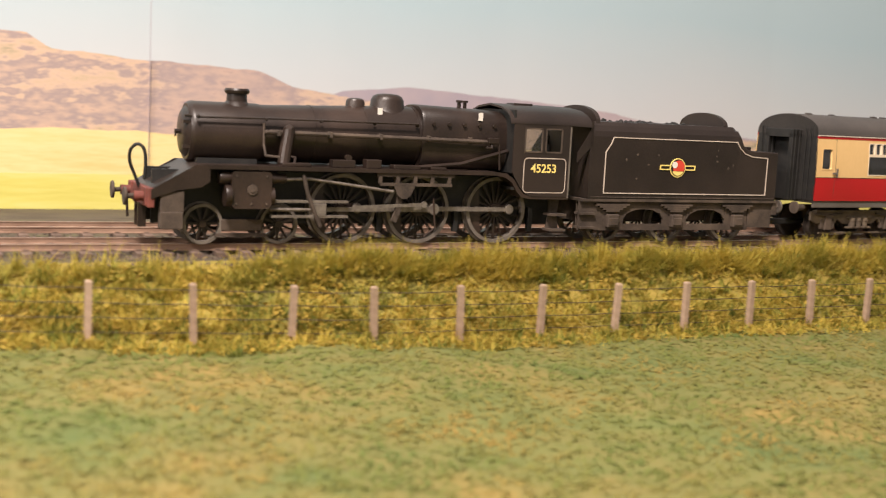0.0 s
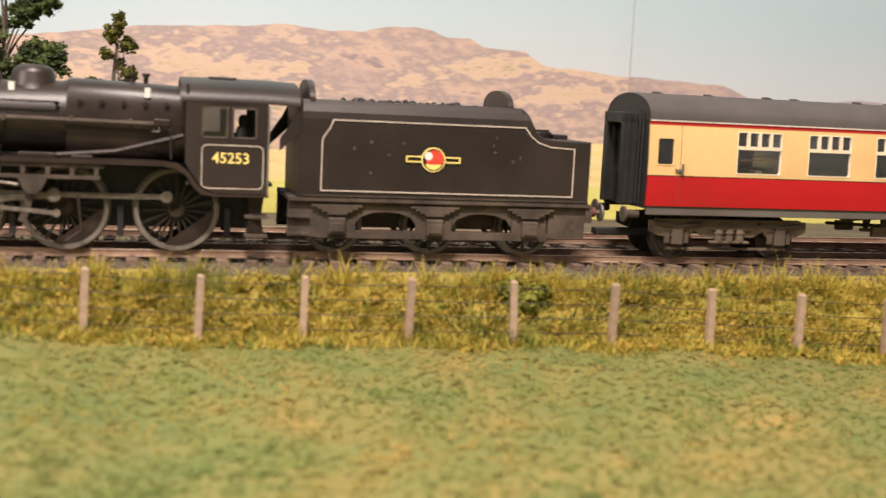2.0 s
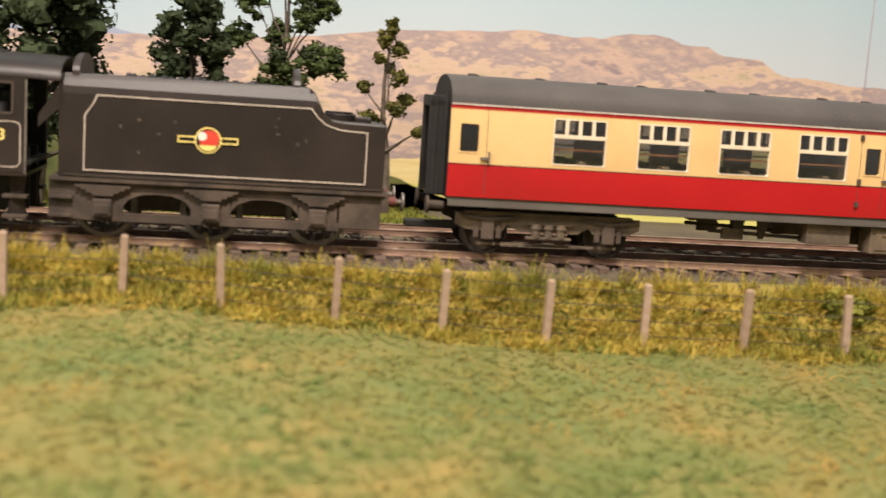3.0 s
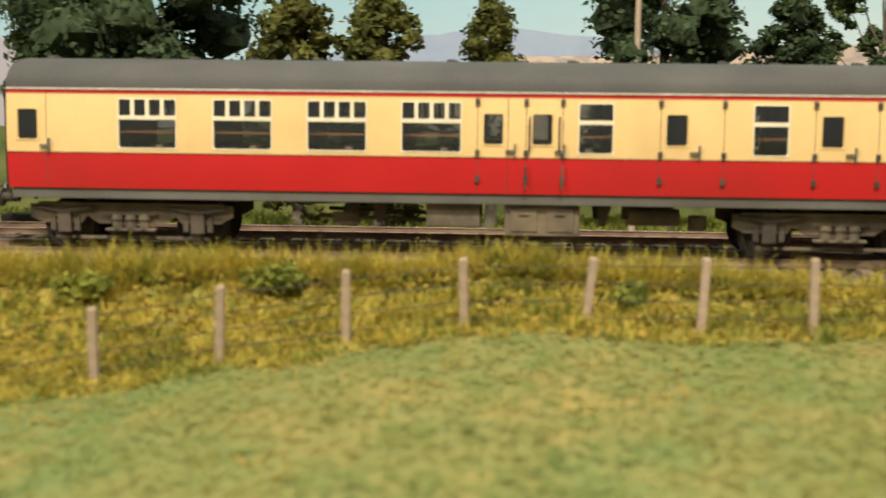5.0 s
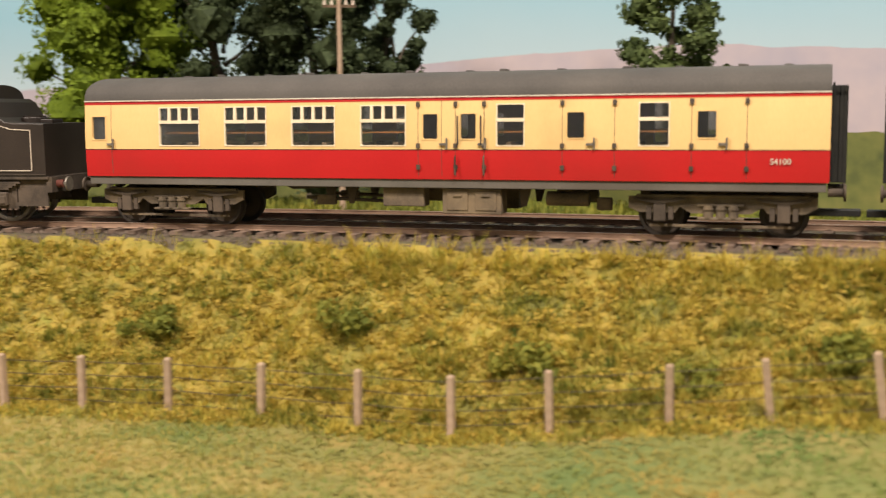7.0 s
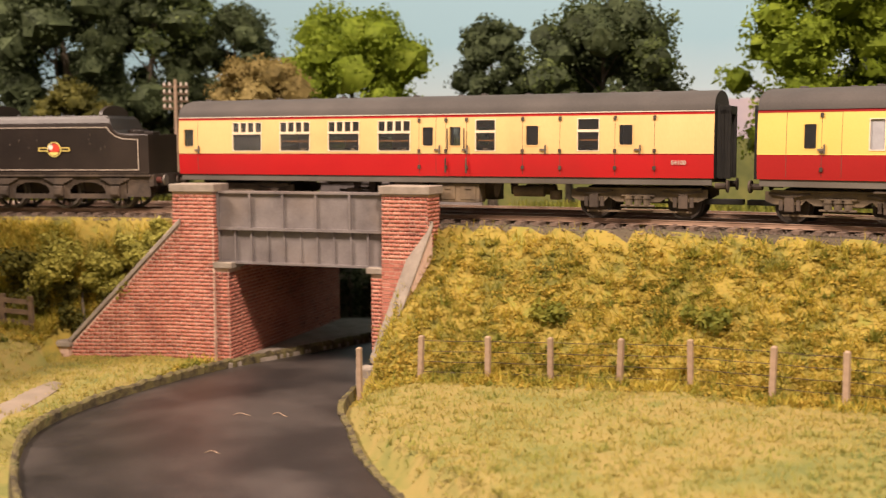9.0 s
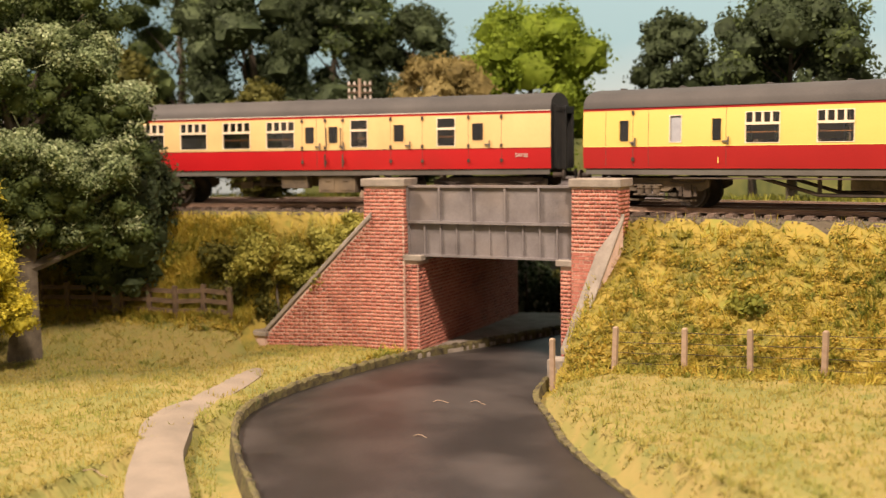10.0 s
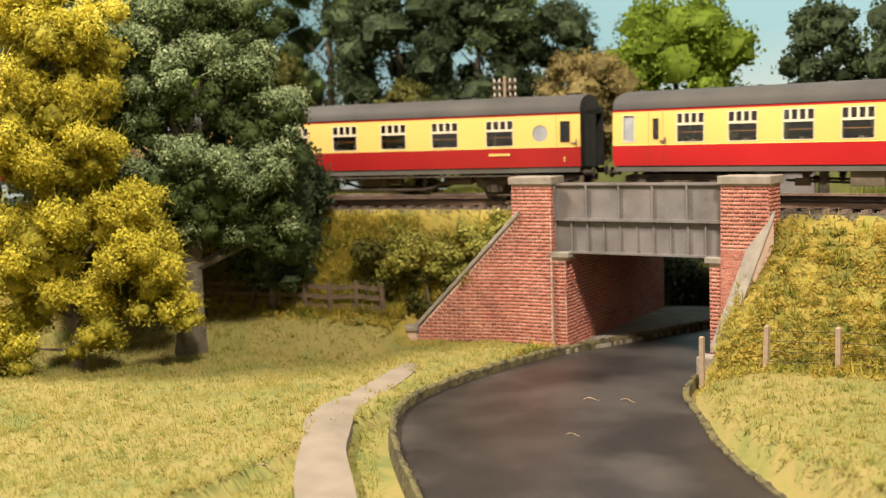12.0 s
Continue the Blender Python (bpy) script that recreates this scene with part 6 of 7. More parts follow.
    pts = [(-91, -2 + 0, 14), (-92.5, -2.4, 17.5), (-94.5, -3.2, 22), (-94.6, -4.6, 26), (-92.5, -6, 28.2), (-90.3, -6.6, 26.5), (-89.8, -6.4, 22), (-90.2, -6.0, 17)]
    pts = [Vector(p) for p in pts]
    for _ in range(2):
        pts = [pts[0]] + [q for a, b in zip(pts, pts[1:]) for q in (a.lerp(b, 0.25), a.lerp(b, 0.75))] + [pts[-1]]
    pipe(bm, pts, 0.55, 8)
    part("brake_hose", bm, M["gangway"], lo, "looped black brake hose")
    bm = N()
    for y in (-3, 3):
        box(bm, -91.5, -89, y - 0.5, y + 0.5, 1, 9)
    rod(bm, (-91.6, 0, 11.5), (-94.5, 0, 10), 0.5)
    rod(bm, (-94.5, 0, 10), (-94.2, 0, 4), 0.45)
    part("coupling_hook", bm, M["black"], lo)
    # bogie frame
    bm = N()
    for sd in (-1, 1):
        box(bm, -66, -52, sd * 8.9, sd * 10.2, 0.4, 4.2, 0.3)
        box(bm, -68, -51, sd * 9.4, sd * 10.6, -1.6, -0.4)
        pipe(bm, [(-66, sd * 10.3, -1), (-60, sd * 10.3, -1.8), (-53, sd * 10.3, -1)], 0.4)
    part("bogie_frame", bm, F, lo)
    # cab
    for sd in (-1, 1):
        bm = N()
        y0, y1 = sd * 17.2, sd * 16.5
        def pl(x0, x1, z0, z1):
            box(bm, x0, x1, y0, y1, z0, z1)
        slab(bm, [(37.2, 22.3), (38.6, 20.0), (40.8, 16.8), (43, 14.8), (45.6, 13.8), (60.4, 13.8), (60.4, 29.6), (37.2, 29.6)], y0, y1)
        cs = part("cab_side", bm, M["cabblack"], lo, "black cab side with lined panel")
        for q in ((37.2, 41.6), (49.0, 50.2), (57.2, 60.4)):
            bm = N()
            pl(*q, 29.6, 38.4)
            part("window_post", bm, M["cabblack"], cs)
        bm = N()
        pl(37.2, 60.4, 38.4, 40.6)
        part("cab_eave", bm, M["cabblack"], cs)
        for x0, x1, nm in ((41.6, 49.0, "window_frame"), (50.2, 57.2, "window_frame")):
            bm = N()
            ring_path(bm, round_rect(x0 + 0.2, x1 - 0.2, 29.8, 38.2, 0.6), 0.55, sd * 17.35, sd * 16.9)
            part(nm, bm, M["frame"], cs)
        bm = N()
        box(bm, 41.8, 48.8, sd * 16.9, sd * 16.7, 29.8, 38.2)
        pane = part("window_pane", bm, M["glass"], cs)
        pane.visible_shadow = False
        bm = N()
        ring_path(bm, round_rect(41.8, 59.2, 15.2, 27.6, 1.6), 0.28, sd * 17.30, sd * 17.15)
        part("lining", bm, M["line"], cs, "thin cream lining")
        bm = N()
        ring_path(bm, [(60.6, 13.6), (60.6, 39)], 0.5, sd * 17.5, sd * 17.1, closed=False)
        part("grab_rail", bm, M["steel"], cs)
    lettering("cab_number", "45253", 4.3 * MM, M["yellow"], lo, pose(0.050, -0.01728, 0.0238, 90, 0, 0))
    bm = N()
    top = [(-17.3, 40.4), (-16.2, 42.4), (-13.5, 44.2), (-9, 45.6), (0, 46.6), (9, 45.6), (13.5, 44.2), (16.2, 42.4), (17.3, 40.4)]
    low = [(y, z - 0.7) for y, z in top]
    loft(bm, [[(x, y, z + dz) for y, z in top + low[::-1]] for x, dz in ((35.6, 0), (60, 0), (69.5, -0.3))])
    part("cab_roof", bm, M["cabblack"], lo, "arched black cab roof", smooth=True)
    bm = N()
    box(bm, 44, 52, -3, 3, 46.0, 47.0, 0.3)
    part("roof_vent", bm, M["cabblack"], lo)
    bm = N()
    slab(bm, [(37.2, 22), (38, 22), (38, 44.5), (37.2, 44.5)], -16.6, 16.6)
    box(bm, 37.5, 62, -16.4, 16.4, 16, 17)
    box(bm, 38, 42, -8, 8, 17, 36, 0.5)
    part("cab_interior", bm, M["gangway"], lo)
    bm = N()
    loft(bm, [[(53.8 + r * math.cos(k * 0.6283), -10.5 + r * math.sin(k * 0.6283), z) for k in range(10)] for z, r in ((24, 2.6), (29, 2.8), (32.5, 1.9), (33.2, 1.2), (34.2, 1.5), (35.6, 1.4), (36.4, 0.6))])
    part("driver_figurine", bm, M["gangway"], lo, "small dark painted figurine at the cab window", smooth=True)
    for x, z in ((-10.5, 41.4), (26.5, 41.4)):
        bm = N()
        box(bm, x - 0.8, x + 0.8, -11.3 if x > 0 else -7.2, -10.9 if x > 0 else -6.6, z - 1.4, z + 1.4)
        part("warning_plate", bm, M["white"], lo, "tiny white warning flash")
    wheelset("driving_wheel", lo, 35.2, 12.0, 19, -5, crank=True)
    wheelset("driving_wheel", lo, 4.2, 12.0, 19, -5, crank=True)
    wheelset("driving_wheel", lo, -24.0, 12.0, 19, -5, crank=True)
    wheelset("bogie_wheel", lo, -72.0, 6.6, 10, 0)
    wheelset("bogie_wheel", lo, -46.4, 6.6, 10, 20)
    for sd in (-1, 1):
        bm = N()
        box(bm, -24, 35.2, -0.35, 0.35, -0.75, 0.75)
        for x in (-24, 4.2, 35.2):
            cyl(bm, (x, 0, 0), 1.75, 1.1, "y", 16, bevel=0.15)
        cr = part("coupling_rod", bm, S, lo, "oily steel coupling rod")
        RODS.append(("side", cr, sd))
        bm = N()
        slab(bm, [(-43, -0.65), (0, -0.95), (0, 0.95), (-43, 0.65)], -0.4, 0.4)
        cyl(bm, (0, 0, 0), 2.0, 1.2, "y", 16, bevel=0.15)
        cyl(bm, (-43, 0, 0), 1.4, 1.2, "y", 14)
        co = part("connecting_rod", bm, S, lo, "oily steel connecting rod")
        RODS.append(("main", co, sd))
        bm = N()
        slab(bm, [(-25.5, -0.5), (0, -0.6), (0, 0.6), (-25.5, 0.5)], -0.3, 0.3)
        cyl(bm, (0, 0, 0), 1.1, 0.9, "y", 12)
        cyl(bm, (-25.5, 0, 0), 0.9, 0.9, "y", 12)
        er = part("eccentric_rod", bm, S, lo, "thin steel eccentric rod")
        RODS.append(("ecc", er, sd))
        bm = N()
        box(bm, -2.4, 2.4, -1.1, 1.1, -2.3, 2.3, 0.3)
        rod(bm, (-2, 0, 0), (-17, 0, 0), 0.6)
        ch = part("crosshead", bm, S, lo, "steel crosshead")
        RODS.append(("cross", ch, sd))
    return lo


def build_tender():
    te = thing("tender", "lined black tender with round emblem behind the locomotive", "tender")
    MOVERS.append((te, HALF["tender"], -0.1971))
    N = bmesh.new
    K = M["cabblack"]

    def section(x, top, inset=0.0):
        if top > 38:
            half = [(16.4, 13.2), (16.5, 36.4), (16.2, 38.4), (15.2, 40.4), (14.0, top)]
        else:
            half = [(16.4, 13.2), (16.5, 22), (16.5, 28), (16.5, top - 0.4), (16.2, top)]
        pts = [(x, -y, z) for y, z in half] + [(x, y, z) for y, z in half[::-1]]
        return pts

    bm = N()
    loft(bm, [section(x, t) for x, t in ((-39.5, 41.8), (27.8, 42.0), (29.6, 40.6), (30.8, 37.9), (32.2, 35.0), (34.6, 33.3), (38, 32.9), (50.2, 32.6))])
    body = part("tank", bm, K, te, "black tender tank with shouldered rear")
    bm = N()
    for sd in (-1, 1):
        ring_path(bm, [(-33.6, 15.4), (44.8, 15.4), (44.8, 30.2), (37, 30.6), (33, 31.8), (30.4, 33.8), (28.6, 36.2), (-30.4, 36.2), (-31.4, 33.8), (-33.6, 30.6)], 0.34, sd * 16.72, sd * 16.45)
    part("lining", bm, M["line"], body, "thin cream lining")
    bm = N()
    for sd in (-1, 1):
        ring_path(bm, [(-39, 13.9), (50, 13.9)], 0.3, sd * 16.75, sd * 16.4, closed=False)
    part("bottom_edge", bm, M["frame"], body)
    # the emblem, as plain shapes
    bm = N()
    cyl(bm, (0, -16.6, 25.5), 3.7, 0.3, "y", 32)
    em = part("emblem", bm, M["yellow"], body, "round yellow emblem")
    bm = N()
    cyl(bm, (0, -16.7, 25.5), 3.3, 0.3, "y", 32)
    part("emblem_field", bm, M["cabblack"], em)
    bm = N()
    slab(bm, arc_pts(0.4, 25.5, 2.9, 20, 170, 14) + [(-2.0, 24.2), (2.8, 24.2)], -16.95, -16.8)
    part("emblem_top", bm, M["red"], em, "red upper shape")
    bm = N()
    slab(bm, arc_pts(0, 25.3, 2.8, 205, 335, 12), -16.95, -16.8)
    part("emblem_base", bm, M["yellow"], em)
    bm = N()
    cyl(bm, (-1.6, -16.95, 26.6), 1.25, 0.2, "y", 16)
    part("emblem_disc", bm, M["white"], em)
    bm = N()
    for x0, x1 in ((-8.2, -3.5), (3.5, 8.2)):
        ring_path(bm, [(x0, 24.8), (x1, 24.8), (x1, 26.3), (x0, 26.3)], 0.4, -16.85, -16.5)
    part("emblem_bar", bm, M["yellow"], em)
    rng = random.Random(6)
    bm = N()
    for k in range(14):
        x, z = rng.uniform(-24, 30), rng.uniform(18, 33)
        if abs(x) > 9:
            bmesh.ops.create_uvsphere(bm, u_segments=8, v_segments=5, radius=0.5, matrix=Matrix.LocRotScale((x, -16.52, z), None, (rng.uniform(0.5, 1.4), 0.15, rng.uniform(0.6, 1.6))))
    part("water_stain", bm, M["frame"], body, "pale limescale spots")
    # frames with slots, axleboxes and springs
    for sd in (-1, 1):
        bm = N()
        y0, y1 = sd * 15.2, sd * 14.4
        box(bm, -43, 52, y0, y1, 9.6, 12.2)
        box(bm, -43, -34, y0, y1, 1.4, 9.6)
        box(bm, 38, 50, y0, y1, 2.2, 9.6)
        box(bm, -34, 38, y0, y1, 1.2, 3.6)
        for xa in (-28.4, 1.4, 31.8):
            box(bm, xa - 5.6, xa + 5.6, y0, y1, 3.6, 9.6)
        for xc in (-13.5, 16.6):
            slab(bm, [(xc - 9.4, 9.6), (xc - 9.4, 5.4), (xc - 7.8, 7.6), (xc - 4, 9.0), (xc, 9.3), (xc + 4, 9.0), (xc + 7.8, 7.6), (xc + 9.4, 5.4), (xc + 9.4, 9.6)], y0, y1)
        fr = part("side_frame", bm, M["frame"], te, "dusty slotted side frame")
        for xa in (-28.4, 1.4, 31.8):
            bm = N()
            box(bm, xa - 2.6, xa + 2.6, sd * 17.2, sd * 15.0, 2.4, 7.4, 0.4)
            box(bm, xa - 2.0, xa + 2.0, sd * 17.5, sd * 17.0, 3.2, 6.0, 0.2)
            part("axlebox", bm, M["frame"], fr)
            bm = N()
            for j in range(4):
                box(bm, xa - 7.5 + 1.5 * j, xa + 7.5 - 1.5 * j, sd * 16.4, sd * 15.2, 10.6 - 0.75 * j, 11.3 - 0.75 * j)
            part("leaf_spring", bm, M["frame"], fr)
        bm = N()
        box(bm, -43, -36.5, sd * 12, sd * 16.6, 2.0, 2.8)
        box(bm, -43, -36.5, sd * 12, sd * 16.6, 7.2, 8.0)
        box(bm, -42.4, -37.2, sd * 12, sd * 12.6, 2, 12)
        part("step", bm, M["frame"], te)
        bm = N()
        cyl(bm, (53, sd * 11.6, 10.4), 1.5, 3.4, "x", 16)
        bf = part("buffer_stock", bm, M["bufred"], te, "dirty red buffer stock")
        bm = N()
        cyl(bm, (56.6, sd * 11.6, 10.4), 2.8, 0.9, "x", 22, bevel=0.25)
        cyl(bm, (55.3, sd * 11.6, 10.4), 0.8, 2.6, "x", 10)
        part("buffer_head", bm, M["steel"], bf)
    bm = N()
    box(bm, -43, 51, -16.6, 16.6, 12.2, 13.2)
    box(bm, 50, 52.2, -16, 16, 7.4, 13)
    box(bm, -40, 48, -6, 6, 4, 12)
    part("platform", bm, M["frame"], te)
    for xa, rise, half, nm in ((24.3, 6.2, 14.2, "rear_arch"), (-36.5, 6.6, 14.6, "front_arch")):
        bm = N()
        crest = [(half * math.cos(math.pi * k / 18), 41.0 + rise * math.sin(math.pi * k / 18) ** 0.8) for k in range(19)]
        loft(bm, [[(x, y, z) for y, z in crest] for x in (xa - 0.9, xa + 0.9)])
        part(nm, bm, K, te, "black arched plate across the tender")
    bm = N()
    cyl(bm, (37.5, 0, 33.6), 5.0, 2.6, "z", 20, bevel=0.3)
    cyl(bm, (37.5, 0, 35.1), 4.2, 0.8, "z", 20)
    box(bm, 42, 47, -4, 4, 32.6, 34.2, 0.3)
    part("water_filler", bm, K, te)
    bm = N()
    slab(bm, [(-40.5, 13.5), (-39.5, 13.5), (-39.5, 41.8), (-40.5, 41.8)], -16.4, 16.4)
    slab(bm, [(-46, 26.5), (-39.5, 33), (-39.5, 41), (-42, 36), (-46, 30)], -16.4, -15.8)
    slab(bm, [(-46, 26.5), (-39.5, 33), (-39.5, 41), (-42, 36), (-46, 30)], 15.8, 16.4)
    part("front_bulkhead", bm, K, te)
    bm = N()
    for k in range(90):
        bmesh.ops.create_icosphere(bm, subdivisions=1, radius=rng.uniform(0.8, 1.8), matrix=Matrix.LocRotScale((rng.uniform(-24, 16), rng.uniform(-11, 11), 41.2 + rng.uniform(-0.6, 0.5)), Euler((rng.random() * 3, rng.random() * 3, 0)), (1, 0.8, 0.7)))
    part("coal_load", bm, M["gangway"], te, "low heap of black coal")
    for x in (-28.4, 1.4, 31.8):
        wheelset("tender_wheel", te, x, 8.5, 12, 10 + x)


def wall_rects(x0, x1, z0, z1, holes):
    """The rectangle without its holes, cut into smaller rectangles."""
    xs = sorted({x0, x1, *[h[0] for h in holes], *[h[1] for h in holes]})
    out = []
    for a, b in zip(xs, xs[1:]):
        mid = (a + b) / 2
        zs = sorted((h[2], h[3]) for h in holes if h[0] < mid < h[1])
        z = z0
        for lo, hi in zs:
            if lo > z:
                out.append((a, b, z, lo))
            z = max(z, hi)
        if z < z1:
            out.append((a, b, z, z1))
    return out


def side_y(z):
    return 17.7 - 0.0030 * (z - 24) ** 2 * (1.0 if z > 24 else 1.3)


def curved_box(bm, x0, x1, z0, z1, sd, out=0.0, thick=0.7):
    n = max(1, int((z1 - z0) / 3))
    zs = [z0 + (z1 - z0) * k / n for k in range(n + 1)]
    rows = [[bm.verts.new((x, sd * (side_y(z) + o), z)) for x, o in ((x0, out), (x1, out), (x1, out - thick), (x0, out - thick))] for z in zs]
    for a, b in zip(rows, rows[1:]):
        for k in range(4):
            bm.faces.new((a[k], a[(k + 1) % 4], b[(k + 1) % 4], b[k]))
    bm.faces.new(rows[0])
    bm.faces.new(rows[-1][::-1])


def build_coach(place, x0, x1, cream, crimson, windows, doors, label, bogies, number=None, yellow_line=False, round_window=None, trusses=False, boxes=(), vents=14, seed=1):
    co = thing("railway_coach", label, "coach")
    MOVERS.append((co, HALF["coach"], place))
    N = bmesh.new
    zr, zw, zc, zt = 13.5, 23.2, 39.2, 40.3
    holes = [(w[0], w[1], w[2], w[3]) for w in windows]
    if round_window:
        cx, cz, rr = round_window
        holes.append((cx - rr, cx + rr, cz - rr, cz + rr))
    for sd in (-1, 1):
        bm = N()
        for a, b, c, d in wall_rects(x0, x1, zw, zc, holes):
            curved_box(bm, a, b, c, d, sd)
        bmesh.ops.remove_doubles(bm, verts=bm.verts, dist=0.01)
        cs = part("upper_side", bm, M[cream], co, "cream painted upper side")
        bm = N()
        curved_box(bm, x0, x1, zr, zw, sd)
        ls = part("lower_side", bm, M[crimson], co, "crimson lower side")
        bm = N()
        curved_box(bm, x0, x1, zc, zt, sd, 0.12)
        part("cantrail", bm, M[crimson], cs)
        bm = N()
        curved_box(bm, x0, x1, zw - 0.12, zw + 0.12, sd, 0.06)
        part("waist_line", bm, M["yellow"] if yellow_line else M["gangway"], cs)
        bm = N()
        curved_box(bm, x0, x1, zt - 0.1, zt + 0.3, sd, 0.45)
        part("gutter", bm, M["line"] if seed == 1 else M["roof"], cs)
        for w in windows:
            a, b, c, d, kind = w
            bm = N()
            frame_w = 0.36
            for q in ((a, a + frame_w, c, d), (b - frame_w, b, c, d), (a, b, c, c + frame_w), (a, b, d - frame_w, d)):
                curved_box(bm, *q, sd, 0.14, 0.9)
            if kind == "vent":
                bar = c + (d - c) * 0.62
                curved_box(bm, a, b, bar - 0.55, bar + 0.55, sd, 0.2, 0.9)
                for k in (1, 2, 3):
                    xm = a + (b - a) * k / 4
                    curved_box(bm, xm - 0.5, xm + 0.5, bar, d, sd, 0.14, 0.7)
            elif kind == "bar":
                bar = c + (d - c) * 0.62
                curved_box(bm, a, b, bar - 0.55, bar + 0.55, sd, 0.2, 0.9)
            for qx, gx in ((a, 1), (b, -1)):
                for qz, gz in ((c, 1), (d, -1)):
                    rim = [(qx, qz), (qx + gx * 1.5, qz), (qx + gx * 0.8, qz + gz * 0.35), (qx + gx * 0.35, qz + gz * 0.8), (qx, qz + gz * 1.5)]
                    y = sd * (side_y(qz) + 0.12)
                    slab(bm, rim, y, y - sd * 0.8)
            fr = part("window_frame", bm, M["framegold"] if kind != "door" else M[cream], cs)
            bm = N()
            curved_box(bm, a + 0.1, b - 0.1, c + 0.1, d - 0.1, sd, -0.5, 0.12)
            pane = part("window_pane", bm, M["frosted"] if kind == "frosted" else M["glass"], fr)
            pane.visible_shadow = kind == "frosted"
            if kind in ("vent", "bar"):
                # an orange bar behind the pane, added to stand for a reflection
                bm = N()
                box(bm, a, b, sd * 15.9, sd * 15.5, c + 4.4, c + 4.9)
                part("window_rail", bm, M["wood"], fr, "orange-brown line standing for a reflection in the window")
        if round_window:
            bm = N()
            n = 28
            outer = [(cx + 1.0 * rr * max(-1, min(1, 1.45 * math.cos(k * 6.283 / n))), cz + rr * max(-1, min(1, 1.45 * math.sin(k * 6.283 / n)))) for k in range(n)]
            inner = [(cx + rr * 0.92 * math.cos(k * 6.283 / n), cz + rr * 0.92 * math.sin(k * 6.283 / n)) for k in range(n)]
            for k in range(n):
                q = [outer[k], outer[(k + 1) % n], inner[(k + 1) % n], inner[k]]
                f = [bm.verts.new((x, sd * side_y(z), z)) for x, z in q]
                if len({(round(v.co.x, 4), round(v.co.z, 4)) for v in f}) == 4:
                    bm.faces.new(f)
            part("round_surround", bm, M[cream], cs)
            bm = N()
            cyl(bm, (cx, sd * (side_y(cz) - 0.5), cz), rr * 0.95, 0.2, "y", 28)
            part("round_window", bm, M["frosted"], cs, "round frosted window")
        for hx, full in doors:
            bm = N()
            curved_box(bm, hx - 0.08, hx + 0.08, zr + 1.0, zc, sd, 0.03)
            part("door_gap", bm, M["frame"], cs, "door shut line")
            if full:
                bm = N()
                for hz in (17.5, 24.5, 38.0):
                    curved_box(bm, hx - 0.6, hx + 0.6, hz - 0.8, hz + 0.8, sd, 0.5)
                part("hinge", bm, M["frame"] if full == 1 else M["steel"], cs)
        for hx, full in doors:
            if full and seed == 1 and 10 < hx < 25:
                bm = N()
                inner = 1 if hx < 17 else -1
                pipe(bm, [(hx + inner * 0.9, sd * 18.2, 25), (hx + inner * 0.9, sd * 18.2, 34)], 0.28, 6)
                pipe(bm, [(hx, sd * 18.4, 15.2), (hx, sd * 18.4, 21)], 0.3, 6)
                part("grab_rail", bm, M["frame"], cs)
        for w in windows:
            if w[4] == "door":
                bm = N()
                box(bm, w[1] + 0.4, w[1] + 3.2, sd * 18.3, sd * 17.4, 24.6, 25.4)
                box(bm, w[1] + 2.6, w[1] + 3.1, sd * 18.4, sd * 17.4, 23.4, 27.0)
                part("door_handle", bm, M["steel"], cs)
    # roof
    bm = N()
    secs = []
    for x, dz, sh in ((x0, 0, 1.0), (x0 + 0.5, 0.15, 1.0), (x1 - 0.5, 0.15, 1.0), (x1, 0, 1.0)):
        top = []
        for k in range(17):
            a = math.pi * k / 16
            y = 17.1 * math.cos(a)
            z = zt + 8.6 * math.sin(a) ** 0.78
            top.append((x, y, z + dz - 0.1))
        secs.append(top)
    loft(bm, secs)
    rf = part("roof", bm, M["roof"], co, "matt dark grey arched roof", smooth=True)
    rng = random.Random(seed)
    for k in range(vents):
        bm = N()
        x = x0 + 10 + (x1 - x0 - 20) * k / (vents - 1) + rng.uniform(-3, 3)
        y = (4.5 if k % 2 else -3.0)
        box(bm, x - 1.2, x + 1.2, y - 0.7, y + 0.7, zt + 8.0, zt + 9.2, 0.25)
        box(bm, x + 1.3, x + 2.0, y - 0.9, y + 0.9, zt + 8.0, zt + 9.0, 0.2)
        box(bm, x - 1.0, x + 1.8, y - 0.5, y + 0.5, zt + 7.6, zt + 8.2)
        part("roof_vent", bm, M["roof"], rf)
    # ends, gangways and buffers
    for e, sg in ((x0, -1), (x1, 1)):
        bm = N()
        outline = [(sd * side_y(z) * 0.995, z) for sd, z in ((-1, zr), (-1, 22), (-1, 30), (-1, zt))] + [(-17.0 * math.cos(math.pi * k / 16), zt + 8.5 * math.sin(math.pi * k / 16) ** 0.78) for k in range(1, 16)] + [(sd * side_y(z) * 0.995, z) for sd, z in ((1, zt), (1, 30), (1, 22), (1, zr))]
        loft(bm, [[(e - sg * 0.8, y, z) for y, z in outline], [(e, y, z) for y, z in outline]])
        en = part("coach_end", bm, M["gangway"], co, "dirty black coach end")
        for k in range(4):
            bm = N()
            w = 8.2 - 0.35 * (k % 2)
            x = e + sg * (0.6 + 1.2 * k)
            for q in ((-w, -w + 2.2, 13, 41), (w - 2.2, w, 13, 41), (-w, w, 39, 42.4)):
                box(bm, x - 0.65, x + 0.65, q[0], q[1], q[2], q[3], 0.2)
            part("gangway_fold", bm, M["gangway"], en, "black corridor connection")
        bm = N()
